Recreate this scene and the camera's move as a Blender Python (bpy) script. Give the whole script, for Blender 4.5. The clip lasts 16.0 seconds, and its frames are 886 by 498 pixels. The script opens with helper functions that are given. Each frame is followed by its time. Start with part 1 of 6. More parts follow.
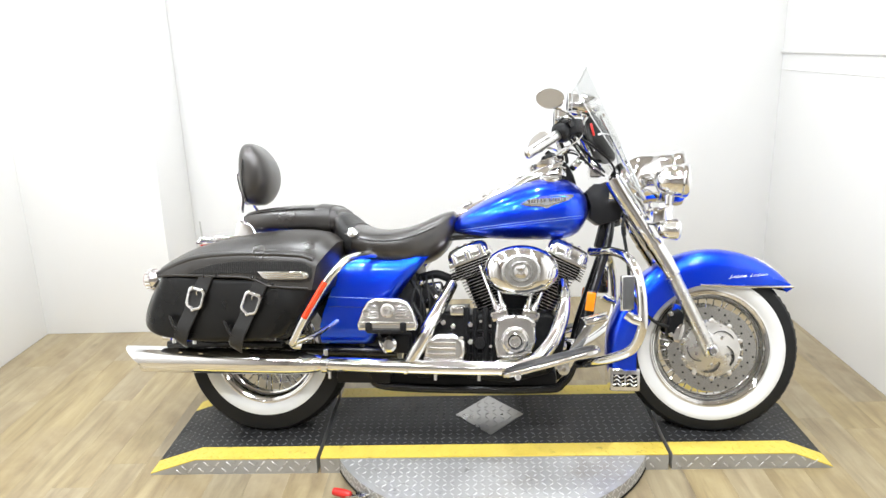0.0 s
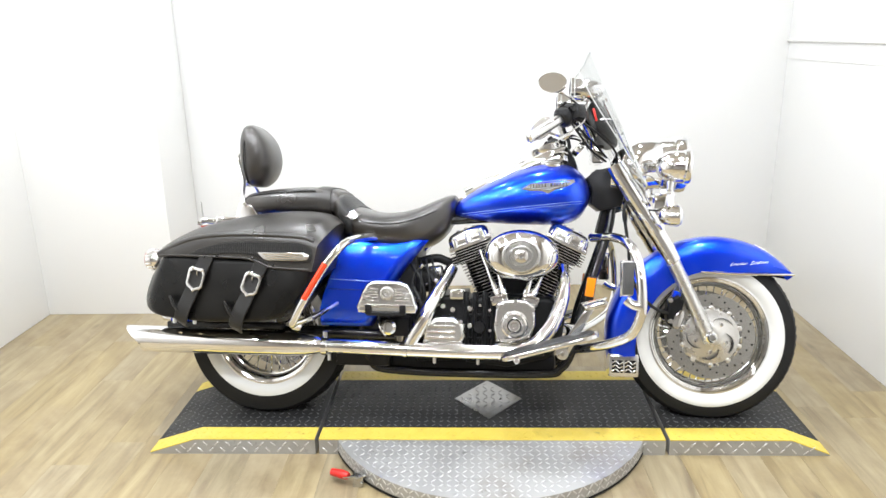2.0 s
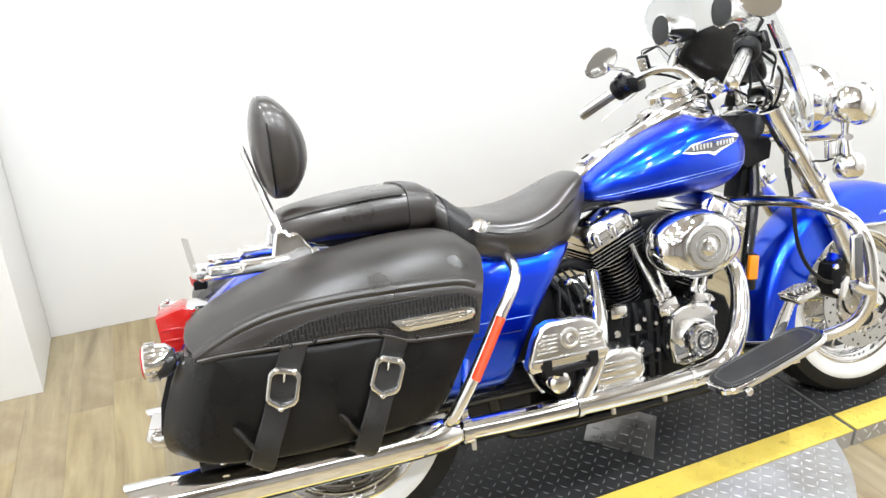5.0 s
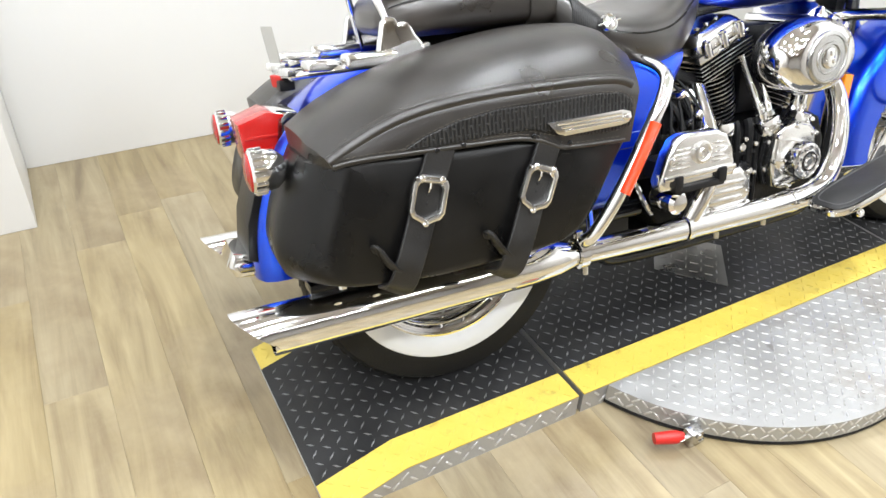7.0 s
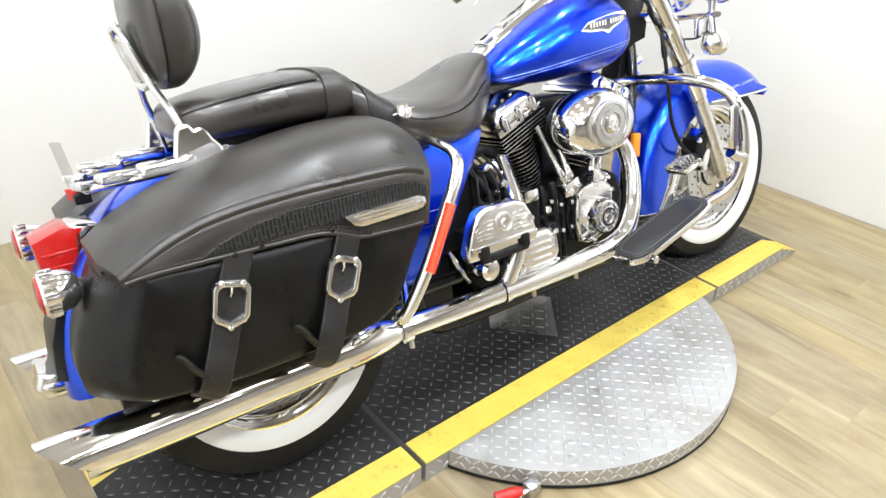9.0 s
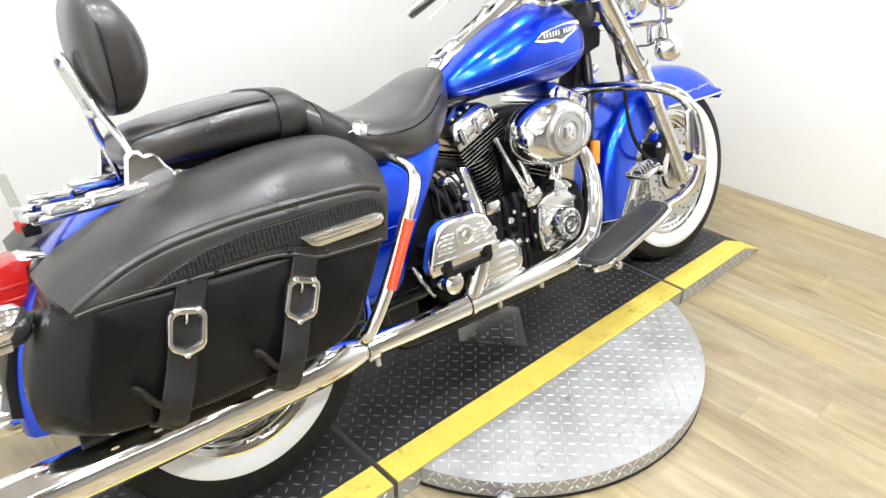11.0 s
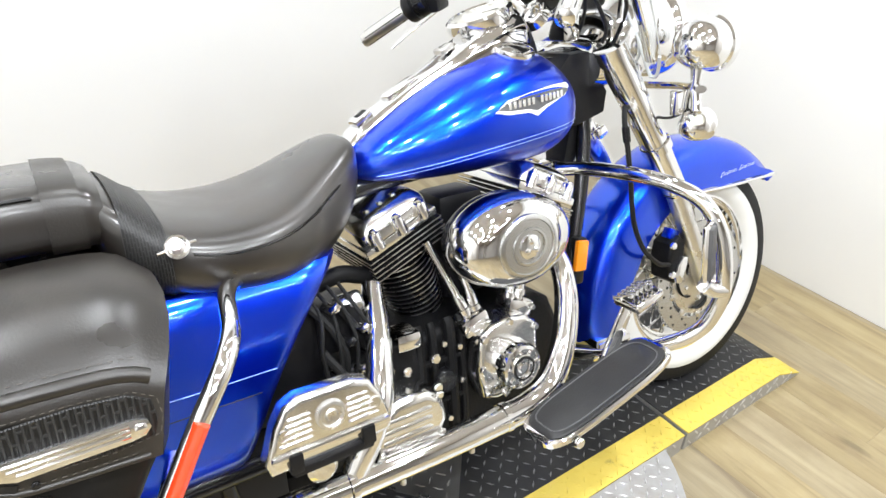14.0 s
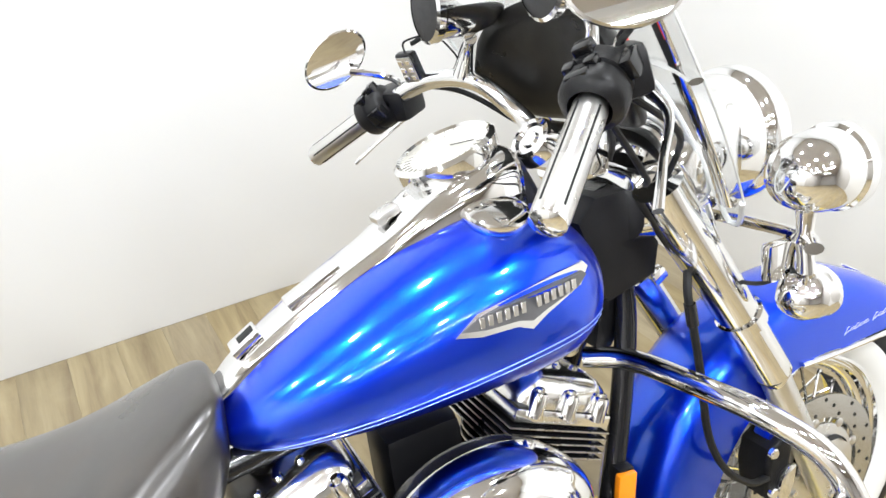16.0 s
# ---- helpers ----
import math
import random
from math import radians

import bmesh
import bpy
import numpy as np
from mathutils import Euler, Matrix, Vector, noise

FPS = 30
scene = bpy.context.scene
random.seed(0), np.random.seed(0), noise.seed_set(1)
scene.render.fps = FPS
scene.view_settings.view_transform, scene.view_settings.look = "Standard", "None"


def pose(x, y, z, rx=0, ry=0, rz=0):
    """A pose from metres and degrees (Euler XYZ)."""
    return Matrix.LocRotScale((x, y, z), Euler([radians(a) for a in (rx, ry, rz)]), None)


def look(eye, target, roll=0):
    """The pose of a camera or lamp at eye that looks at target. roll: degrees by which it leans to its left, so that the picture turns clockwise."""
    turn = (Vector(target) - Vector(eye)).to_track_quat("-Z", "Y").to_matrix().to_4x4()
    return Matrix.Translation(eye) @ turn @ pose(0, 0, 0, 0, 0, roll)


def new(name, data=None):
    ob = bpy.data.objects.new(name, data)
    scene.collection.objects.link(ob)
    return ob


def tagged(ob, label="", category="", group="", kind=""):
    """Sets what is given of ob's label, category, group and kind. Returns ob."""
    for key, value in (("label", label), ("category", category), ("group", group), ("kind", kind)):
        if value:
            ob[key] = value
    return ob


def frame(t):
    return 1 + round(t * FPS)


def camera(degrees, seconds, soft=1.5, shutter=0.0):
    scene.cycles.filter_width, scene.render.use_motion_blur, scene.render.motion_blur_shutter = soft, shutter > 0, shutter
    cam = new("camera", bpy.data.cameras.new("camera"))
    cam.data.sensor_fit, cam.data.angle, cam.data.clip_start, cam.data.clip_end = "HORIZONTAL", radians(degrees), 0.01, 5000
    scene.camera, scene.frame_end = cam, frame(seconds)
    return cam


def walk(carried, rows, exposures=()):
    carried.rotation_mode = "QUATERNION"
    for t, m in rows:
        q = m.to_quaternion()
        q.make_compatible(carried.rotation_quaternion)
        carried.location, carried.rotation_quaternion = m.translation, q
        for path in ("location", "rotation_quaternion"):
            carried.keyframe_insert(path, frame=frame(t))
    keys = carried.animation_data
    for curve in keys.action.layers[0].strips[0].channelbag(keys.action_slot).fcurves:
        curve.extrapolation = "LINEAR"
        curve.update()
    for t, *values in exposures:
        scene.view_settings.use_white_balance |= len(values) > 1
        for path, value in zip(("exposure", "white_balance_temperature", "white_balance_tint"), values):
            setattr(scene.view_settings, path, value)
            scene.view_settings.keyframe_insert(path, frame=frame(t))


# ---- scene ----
cam = camera(63.4, 16.0)
PATH = [
    (0, (-0.067, -2.415, 1.420), (-0.118, -0.492, 0.873), -1.78),
    (0.5, (-0.068, -2.411, 1.418), (-0.127, -0.488, 0.870), -2.09),
    (0.7, (-0.057, -2.408, 1.420), (-0.126, -0.485, 0.873), -2.39),
    (1, (-0.051, -2.408, 1.426), (-0.142, -0.486, 0.882), -3.10),
    (1.2, (-0.033, -2.417, 1.423), (-0.125, -0.492, 0.886), -3.21),
    (1.5, (-0.005, -2.431, 1.416), (-0.101, -0.514, 0.856), -2.16),
    (1.7, (-0.015, -2.418, 1.440), (-0.120, -0.518, 0.823), -1.75),
    (2, (-0.057, -2.421, 1.399), (-0.118, -0.506, 0.825), -1.13),
    (2.2, (-0.104, -2.402, 1.390), (-0.140, -0.484, 0.825), -2.18),
    (2.4, (-0.166, -2.360, 1.396), (-0.048, -0.442, 0.841), -4.29),
    (2.5, (-0.183, -2.341, 1.395), (-0.013, -0.428, 0.838), -4.78),
    (2.7, (-0.247, -2.292, 1.423), (-0.104, -0.391, 0.819), -3.64),
    (2.9, (-0.329, -2.220, 1.403), (-0.137, -0.333, 0.768), -2.79),
    (3, (-0.360, -2.169, 1.394), (-0.158, -0.285, 0.755), -2.13),
    (3.2, (-0.429, -2.065, 1.377), (-0.172, -0.171, 0.787), -2.15),
    (3.4, (-0.513, -1.953, 1.385), (-0.275, -0.055, 0.801), -0.74),
    (3.5, (-0.542, -1.894, 1.405), (-0.329, -0.007, 0.777), -0.42),
    (3.7, (-0.651, -1.813, 1.361), (-0.406, 0.086, 0.781), -1.26),
    (3.9, (-0.727, -1.720, 1.416), (-0.432, 0.148, 0.765), -3.15),
    (4, (-0.833, -1.668, 1.396), (-0.496, 0.184, 0.722), -4.99),
    (4.2, (-0.921, -1.606, 1.405), (-0.482, 0.206, 0.681), -4.77),
    (6.3, (-1.388, -1.013, 1.317), (-0.564, 0.546, 0.374), -0.25),
    (6.5, (-1.407, -1.021, 1.276), (-0.599, 0.479, 0.230), 1.26),
    (6.7, (-1.416, -1.036, 1.247), (-0.588, 0.416, 0.149), 0.82),
    (7, (-1.427, -1.040, 1.226), (-0.594, 0.369, 0.077), 2.47),
    (7.2, (-1.423, -1.044, 1.230), (-0.568, 0.352, 0.080), 2.78),
    (7.5, (-1.406, -1.048, 1.252), (-0.514, 0.359, 0.145), 2.54),
    (7.7, (-1.384, -1.068, 1.272), (-0.436, 0.345, 0.221), 2.10),
    (8, (-1.355, -1.088, 1.284), (-0.314, 0.274, 0.254), 2.17),
    (8.2, (-1.344, -1.096, 1.285), (-0.267, 0.242, 0.259), 2.13),
    (8.5, (-1.336, -1.102, 1.293), (-0.239, 0.211, 0.257), 2.60),
    (9, (-1.327, -1.115, 1.307), (-0.182, 0.175, 0.293), 2.26),
    (9.2, (-1.321, -1.116, 1.319), (-0.141, 0.153, 0.321), 2.15),
    (11.3, (-1.299, -1.136, 1.309), (-0.094, 0.122, 0.326), 0.78),
    (11.5, (-1.308, -1.142, 1.316), (-0.119, 0.124, 0.323), 1.19),
    (12, (-1.308, -1.132, 1.311), (-0.137, 0.144, 0.309), 1.69),
    (12.2, (-1.300, -1.121, 1.300), (-0.159, 0.163, 0.277), 1.17),
    (12.5, (-1.278, -1.099, 1.303), (-0.135, 0.112, 0.195), 0.52),
    (12.7, (-1.246, -1.070, 1.336), (-0.039, 0.100, 0.253), 0.86),
    (13, (-1.165, -1.023, 1.327), (0.087, 0.178, 0.330), 0.05),
    (13.2, (-1.078, -0.999, 1.325), (0.115, 0.276, 0.351), 1.78),
    (13.4, (-0.975, -0.978, 1.332), (0.139, 0.334, 0.314), 3.47),
    (13.5, (-0.914, -0.970, 1.339), (0.195, 0.344, 0.317), 5.49),
    (13.7, (-0.818, -0.936, 1.352), (0.288, 0.378, 0.327), 6.82),
    (14, (-0.688, -0.850, 1.330), (0.394, 0.471, 0.287), 4.70),
    (14.2, (-0.616, -0.756, 1.300), (0.481, 0.548, 0.254), 5.22),
    (14.5, (-0.500, -0.647, 1.298), (0.590, 0.659, 0.244), 4.5),
    (14.7, (-0.434, -0.591, 1.290), (0.658, 0.681, 0.199), 2.83),
    (15, (-0.345, -0.543, 1.263), (0.744, 0.724, 0.163), 1.70),
    (15.3, (-0.272, -0.489, 1.277), (0.675, 0.874, 0.159), 3.1),
    (15.5, (-0.234, -0.490, 1.299), (0.650, 0.920, 0.190), 2.46),
    (15.7, (-0.208, -0.469, 1.319), (0.672, 0.980, 0.259), 1.01),
    (16, (-0.180, -0.455, 1.357), (0.708, 0.996, 0.306), -0.93),
]
walk(cam, [(t, look(eye, target, roll)) for t, eye, target, roll in PATH])

# ---- world, lights, exposure ----
scene.view_settings.exposure = 0.0
world = bpy.data.worlds.new("world")
scene.world = world
world.use_nodes = True
world.node_tree.nodes["Background"].inputs[0].default_value = (0.9, 0.92, 1.0, 1)
world.node_tree.nodes["Background"].inputs[1].default_value = 0.1

LAMP_WATTS = {-1.9: 19.5, -0.75: 17.0, 0.55: 12.6}
LAMP_SPOTS = [(x, y) for x in (-1.7, -0.85, 0.0, 0.85) for y in (-1.9, -0.75, 0.55)]
CEILING = 2.75
for lx, ly in LAMP_SPOTS:
    data = bpy.data.lights.new("downlight_lamp", "AREA")
    data.shape, data.size, data.energy, data.color = "DISK", 0.13, LAMP_WATTS[ly] * (1.4 if lx < -1.5 and ly > -1 else 1.0), (0.944, 0.985, 1.032)
    lamp = new("downlight_lamp", data)
    lamp.matrix_world = pose(lx, ly, CEILING - 0.045)
# twin fluorescent tubes over the open side of the booth
TUBE_SPOTS = [(-1.35, -2.75), (0.45, -2.75), (-0.45, -4.4)]
for lx, ly in TUBE_SPOTS:
    for dy in (-0.07, 0.07):
        data = bpy.data.lights.new("tube_lamp", "AREA")
        data.shape, data.size, data.size_y, data.energy, data.color = "RECTANGLE", 1.2, 0.03, 9.0, (0.96, 0.985, 1.03)
        lamp = new("tube_lamp", data)
        lamp.matrix_world = pose(lx, ly + dy, CEILING - 0.075)

# ---- materials ----
def material(name, base, rough=0.5, metal=0.0, coat=0.0, bump=0.0, bump_size=60.0, vary=0.0, vary_size=6.0, rough_vary=0.0, spec=0.5, stretch=(1, 1, 1)):
    """A principled material whose colour, gloss and relief vary at two scales."""
    mat = bpy.data.materials.new(name)
    mat.use_nodes = True
    nt = mat.node_tree
    n, l = nt.nodes, nt.links
    p = n["Principled BSDF"]
    p.inputs["Base Color"].default_value = (*base, 1)
    p.inputs["Roughness"].default_value = rough
    p.inputs["Metallic"].default_value = metal
    p.inputs["Coat Weight"].default_value = coat
    p.inputs["Coat Roughness"].default_value = 0.04
    p.inputs["Specular IOR Level"].default_value = spec
    co = n.new("ShaderNodeTexCoord")
    mp = n.new("ShaderNodeMapping")
    mp.inputs["Scale"].default_value = stretch
    l.new(co.outputs["Object"], mp.inputs[0])
    big = n.new("ShaderNodeTexNoise")
    big.inputs["Scale"].default_value, big.inputs["Detail"].default_value = vary_size, 6
    l.new(mp.outputs[0], big.inputs["Vector"])
    if vary:
        mix = n.new("ShaderNodeMix")
        mix.data_type = "RGBA"
        mix.inputs["A"].default_value = (*[c * (1 - vary) for c in base], 1)
        mix.inputs["B"].default_value = (*[min(1, c * (1 + vary)) for c in base], 1)
        l.new(big.outputs["Fac"], mix.inputs["Factor"])
        l.new(mix.outputs["Result"], p.inputs["Base Color"])
    if rough_vary:
        mr = n.new("ShaderNodeMapRange")
        mr.inputs["From Min"].default_value, mr.inputs["From Max"].default_value = 0.3, 0.7
        mr.inputs["To Min"].default_value, mr.inputs["To Max"].default_value = max(0.02, rough - rough_vary), min(1, rough + rough_vary)
        l.new(big.outputs["Fac"], mr.inputs["Value"])
        l.new(mr.outputs[0], p.inputs["Roughness"])
    if bump:
        fine = n.new("ShaderNodeTexNoise")
        fine.inputs["Scale"].default_value, fine.inputs["Detail"].default_value = bump_size, 5
        l.new(mp.outputs[0], fine.inputs["Vector"])
        b = n.new("ShaderNodeBump")
        b.inputs["Strength"].default_value, b.inputs["Distance"].default_value = bump, 0.002
        l.new(fine.outputs["Fac"], b.inputs["Height"])
        l.new(b.outputs[0], p.inputs["Normal"])
    return mat


def flake_paint(name, base, flake):
    """Metallic basecoat and a thinner layer of bright flakes under clear lacquer."""
    mat = material(name, base, 0.36, 0.93, 1.0, vary=0.06, vary_size=3)
    nt = mat.node_tree
    n, l = nt.nodes, nt.links
    deep = n["Principled BSDF"]
    top = n.new("ShaderNodeBsdfPrincipled")
    top.inputs["Base Color"].default_value = (*flake, 1)
    top.inputs["Metallic"].default_value, top.inputs["Roughness"].default_value = 1.0, 0.19
    top.inputs["Coat Weight"].default_value, top.inputs["Coat Roughness"].default_value = 1.0, 0.04
    co = n.new("ShaderNodeTexCoord")
    vo = n.new("ShaderNodeTexVoronoi")
    vo.inputs["Scale"].default_value = 900
    l.new(co.outputs["Object"], vo.inputs["Vector"])
    b = n.new("ShaderNodeBump")
    b.inputs["Strength"].default_value, b.inputs["Distance"].default_value = 0.12, 0.0006
    l.new(vo.outputs["Color"], b.inputs["Height"])
    l.new(b.outputs[0], deep.inputs["Normal"])
    l.new(b.outputs[0], top.inputs["Normal"])
    mx = n.new("ShaderNodeMixShader")
    mx.inputs[0].default_value = 0.18
    l.new(deep.outputs[0], mx.inputs[1])
    l.new(top.outputs[0], mx.inputs[2])
    l.new(mx.outputs[0], n["Material Output"].inputs[0])
    return mat


def lens_plastic(name, base, glow=0.0):
    mat = material(name, base, 0.16, 0.0, 0.25, vary=0.12, vary_size=40)
    p = mat.node_tree.nodes["Principled BSDF"]
    p.inputs["Subsurface Weight"].default_value = 0.04
    p.inputs["Subsurface Radius"].default_value = (0.01, 0.004, 0.002)
    return mat


def clear_plastic(name, tint=(0.95, 0.955, 0.955)):
    mat = bpy.data.materials.new(name)
    mat.use_nodes = True
    n, l = mat.node_tree.nodes, mat.node_tree.links
    out = n["Material Output"]
    tr, gl, mx = n.new("ShaderNodeBsdfTransparent"), n.new("ShaderNodeBsdfGlossy"), n.new("ShaderNodeMixShader")
    tr.inputs[0].default_value = (*tint, 1)
    gl.inputs["Roughness"].default_value = 0.03
    mx.inputs[0].default_value = 0.09
    l.new(tr.outputs[0], mx.inputs[1])
    l.new(gl.outputs[0], mx.inputs[2])
    l.new(mx.outputs[0], out.inputs[0])
    return mat


def weave(name, size=42.0, depth=1.0):
    """Basket-woven black leather."""
    mat = material(name, (0.009, 0.0085, 0.008), 0.42)
    n, l = mat.node_tree.nodes, mat.node_tree.links
    co, mp, br, b = n.new("ShaderNodeTexCoord"), n.new("ShaderNodeMapping"), n.new("ShaderNodeTexBrick"), n.new("ShaderNodeBump")
    mp.inputs["Rotation"].default_value = (radians(90), 0, radians(90))
    l.new(co.outputs["Object"], mp.inputs[0])
    l.new(mp.outputs[0], br.inputs["Vector"])
    br.inputs["Scale"].default_value = size
    br.inputs["Mortar Size"].default_value = 0.11
    br.inputs["Mortar Smooth"].default_value = 0.5
    br.inputs["Brick Width"].default_value, br.inputs["Row Height"].default_value = 1.30, 0.36
    br.offset = 0.5
    br.inputs["Color1"].default_value = br.inputs["Color2"].default_value = (0.0015, 0.0015, 0.0015, 1)
    br.inputs["Mortar"].default_value = (0.020, 0.0195, 0.019, 1)
    l.new(br.outputs["Color"], n["Principled BSDF"].inputs["Base Color"])
    b.inputs["Strength"].default_value, b.inputs["Distance"].default_value = depth, 0.004
    l.new(br.outputs["Fac"], b.inputs["Height"])
    l.new(b.outputs[0], n["Principled BSDF"].inputs["Normal"])
    return mat


def wood_plank(name):
    """Pale oak-look plank: grain along y, each board its own tone."""
    mat = bpy.data.materials.new(name)
    mat.use_nodes = True
    n, l = mat.node_tree.nodes, mat.node_tree.links
    p = n["Principled BSDF"]
    co, ob, mp, add = n.new("ShaderNodeTexCoord"), n.new("ShaderNodeObjectInfo"), n.new("ShaderNodeMapping"), n.new("ShaderNodeVectorMath")
    mul = n.new("ShaderNodeMath")
    mul.operation, mul.inputs[1].default_value = "MULTIPLY", 37.0
    l.new(ob.outputs["Random"], mul.inputs[0])
    l.new(co.outputs["Object"], add.inputs[0])
    l.new(mul.outputs[0], add.inputs[1])
    mp.inputs["Scale"].default_value = (9.0, 0.9, 1.0)
    l.new(add.outputs[0], mp.inputs[0])
    no = n.new("ShaderNodeTexNoise")
    no.inputs["Scale"].default_value, no.inputs["Detail"].default_value, no.inputs["Roughness"].default_value = 2.2, 8, 0.62
    no.inputs["Distortion"].default_value = 0.6
    l.new(mp.outputs[0], no.inputs["Vector"])
    ramp = n.new("ShaderNodeValToRGB")
    e = ramp.color_ramp.elements
    e[0].position, e[0].color = 0.31, (0.205, 0.156, 0.089, 1)
    e[1].position, e[1].color = 0.69, (0.385, 0.316, 0.188, 1)
    mid = ramp.color_ramp.elements.new(0.5)
    mid.color = (0.302, 0.243, 0.139, 1)
    l.new(no.outputs["Fac"], ramp.inputs[0])
    # broad clouds and knots
    kn = n.new("ShaderNodeTexVoronoi")
    kn.inputs["Scale"].default_value = 3.2
    mk = n.new("ShaderNodeMapping")
    mk.inputs["Scale"].default_value = (1.6, 0.55, 1.0)
    l.new(add.outputs[0], mk.inputs[0])
    l.new(mk.outputs[0], kn.inputs["Vector"])
    kr = n.new("ShaderNodeMapRange")
    kr.inputs["From Min"].default_value, kr.inputs["From Max"].default_value = 0.02, 0.10
    kr.inputs["To Min"].default_value, kr.inputs["To Max"].default_value = 0.45, 1.0
    l.new(kn.outputs["Distance"], kr.inputs["Value"])
    tone = n.new("ShaderNodeMapRange")
    tone.inputs["To Min"].default_value, tone.inputs["To Max"].default_value = 0.94, 1.05
    l.new(ob.outputs["Random"], tone.inputs["Value"])
    m1 = n.new("ShaderNodeMath")
    m1.operation = "MULTIPLY"
    l.new(kr.outputs[0], m1.inputs[0])
    l.new(tone.outputs[0], m1.inputs[1])
    mx = n.new("ShaderNodeMix")
    mx.data_type, mx.blend_type = "RGBA", "MULTIPLY"
    mx.inputs["Factor"].default_value = 1.0
    l.new(ramp.outputs[0], mx.inputs["A"])
    l.new(m1.outputs[0], mx.inputs["B"])
    hue = n.new("ShaderNodeHueSaturation")
    sat = n.new("ShaderNodeMapRange")
    sat.inputs["To Min"].default_value, sat.inputs["To Max"].default_value = 0.86, 1.12
    frac = n.new("ShaderNodeMath")
    frac.operation = "FRACT"
    l.new(mul.outputs[0], frac.inputs[0])
    l.new(frac.outputs[0], sat.inputs["Value"])
    l.new(sat.outputs[0], hue.inputs["Saturation"])
    l.new(mx.outputs["Result"], hue.inputs["Color"])
    l.new(hue.outputs[0], p.inputs["Base Color"])
    p.inputs["Roughness"].default_value = 0.31
    b = n.new("ShaderNodeBump")
    b.inputs["Strength"].default_value, b.inputs["Distance"].default_value = 0.25, 0.001
    l.new(no.outputs["Fac"], b.inputs["Height"])
    l.new(b.outputs[0], p.inputs["Normal"])
    return mat


def blotched(mat, colour, size, low, high, amount=0.8):
    """Lays blotches of dirt, wear and other tones over a material's colour."""
    n, l = mat.node_tree.nodes, mat.node_tree.links
    p = n["Principled BSDF"]
    co, no, mr, mx = n.new("ShaderNodeTexCoord"), n.new("ShaderNodeTexNoise"), n.new("ShaderNodeMapRange"), n.new("ShaderNodeMix")
    no.inputs["Scale"].default_value, no.inputs["Detail"].default_value, no.inputs["Roughness"].default_value = size, 9, 0.66
    l.new(co.outputs["Object"], no.inputs["Vector"])
    mr.inputs["From Min"].default_value, mr.inputs["From Max"].default_value = low, high
    mr.inputs["To Max"].default_value = amount
    l.new(no.outputs["Fac"], mr.inputs["Value"])
    mx.data_type = "RGBA"
    old = p.inputs["Base Color"].links
    if old:
        l.new(old[0].from_socket, mx.inputs["A"])
    else:
        mx.inputs["A"].default_value = p.inputs["Base Color"].default_value
    mx.inputs["B"].default_value = (*colour, 1)
    l.new(mr.outputs[0], mx.inputs["Factor"])
    l.new(mx.outputs["Result"], p.inputs["Base Color"])
    return mat


BLUE = flake_paint("blue_paint", (0.001, 0.022, 0.80), (0.0, 0.33, 1.0))
CHROME = material("chrome", (0.86, 0.86, 0.86), 0.06, 1.0, bump=0.02, bump_size=25, rough_vary=0.03, vary_size=20)
POLISHED = material("polished_cover", (0.88, 0.88, 0.87), 0.15, 1.0, bump=0.03, bump_size=40, rough_vary=0.05, vary_size=16)
ALLOY = material("satin_alloy", (0.72, 0.71, 0.69), 0.30, 1.0, bump=0.05, bump_size=300, rough_vary=0.06, vary_size=30)
STEEL = material("brushed_steel", (0.55, 0.55, 0.54), 0.26, 1.0, bump=0.06, bump_size=220, stretch=(1, 1, 1), vary=0.08, vary_size=12)
LEATHER = material("black_leather", (0.0052, 0.0050, 0.0048), 0.34, bump=0.12, bump_size=420, vary=0.5, vary_size=7, rough_vary=0.14, spec=0.30)
# lighter copy of the bag leather: the lid's sheen put into its colour
LID_LEATHER = material("sheen_lid_leather", (0.0180, 0.0154, 0.0128), 0.36, bump=0.14, bump_size=300, vary=0.4, vary_size=6, rough_vary=0.10, spec=0.70)
SEAT_VINYL = material("seat_vinyl", (0.0135, 0.0108, 0.0085), 0.34, bump=0.06, bump_size=420, vary=0.45, vary_size=5, rough_vary=0.12, spec=0.75)
LEATHER_WORN = material("strap_leather", (0.010, 0.0095, 0.009), 0.42, bump=0.35, bump_size=300, vary=0.45, vary_size=25, rough_vary=0.12)
WEAVE = weave("woven_leather", 50.0)
WEAVE_FINE = weave("fine_ribbed_leather", 95.0, 0.35)
STITCH = material("stitch_thread", (0.085, 0.075, 0.062), 0.8, bump=0.3, bump_size=800)
BLACK_GLOSS = material("black_gloss", (0.008, 0.008, 0.009), 0.18, coat=0.25, vary=0.2, vary_size=14, spec=0.3)
BLACK_CRINKLE = material("black_crinkle", (0.006, 0.006, 0.0065), 0.42, bump=0.4, bump_size=500, vary=0.3, vary_size=18, spec=0.15)
BLACK_PLASTIC = material("black_plastic", (0.007, 0.007, 0.008), 0.36, bump=0.15, bump_size=500, vary=0.2, vary_size=30, spec=0.28)
RUBBER = material("tyre_rubber", (0.007, 0.007, 0.0072), 0.58, bump=0.25, bump_size=200, vary=0.25, vary_size=20, spec=0.3)
WHITEWALL = material("whitewall_rubber", (0.68, 0.68, 0.665), 0.55, bump=0.12, bump_size=160, vary=0.05, vary_size=14)
RED_LENS = lens_plastic("red_lens", (0.40, 0.010, 0.008))
AMBER_LENS = lens_plastic("amber_lens", (0.85, 0.26, 0.01))
ORANGE_LENS = lens_plastic("orange_red_reflector", (0.78, 0.055, 0.012))
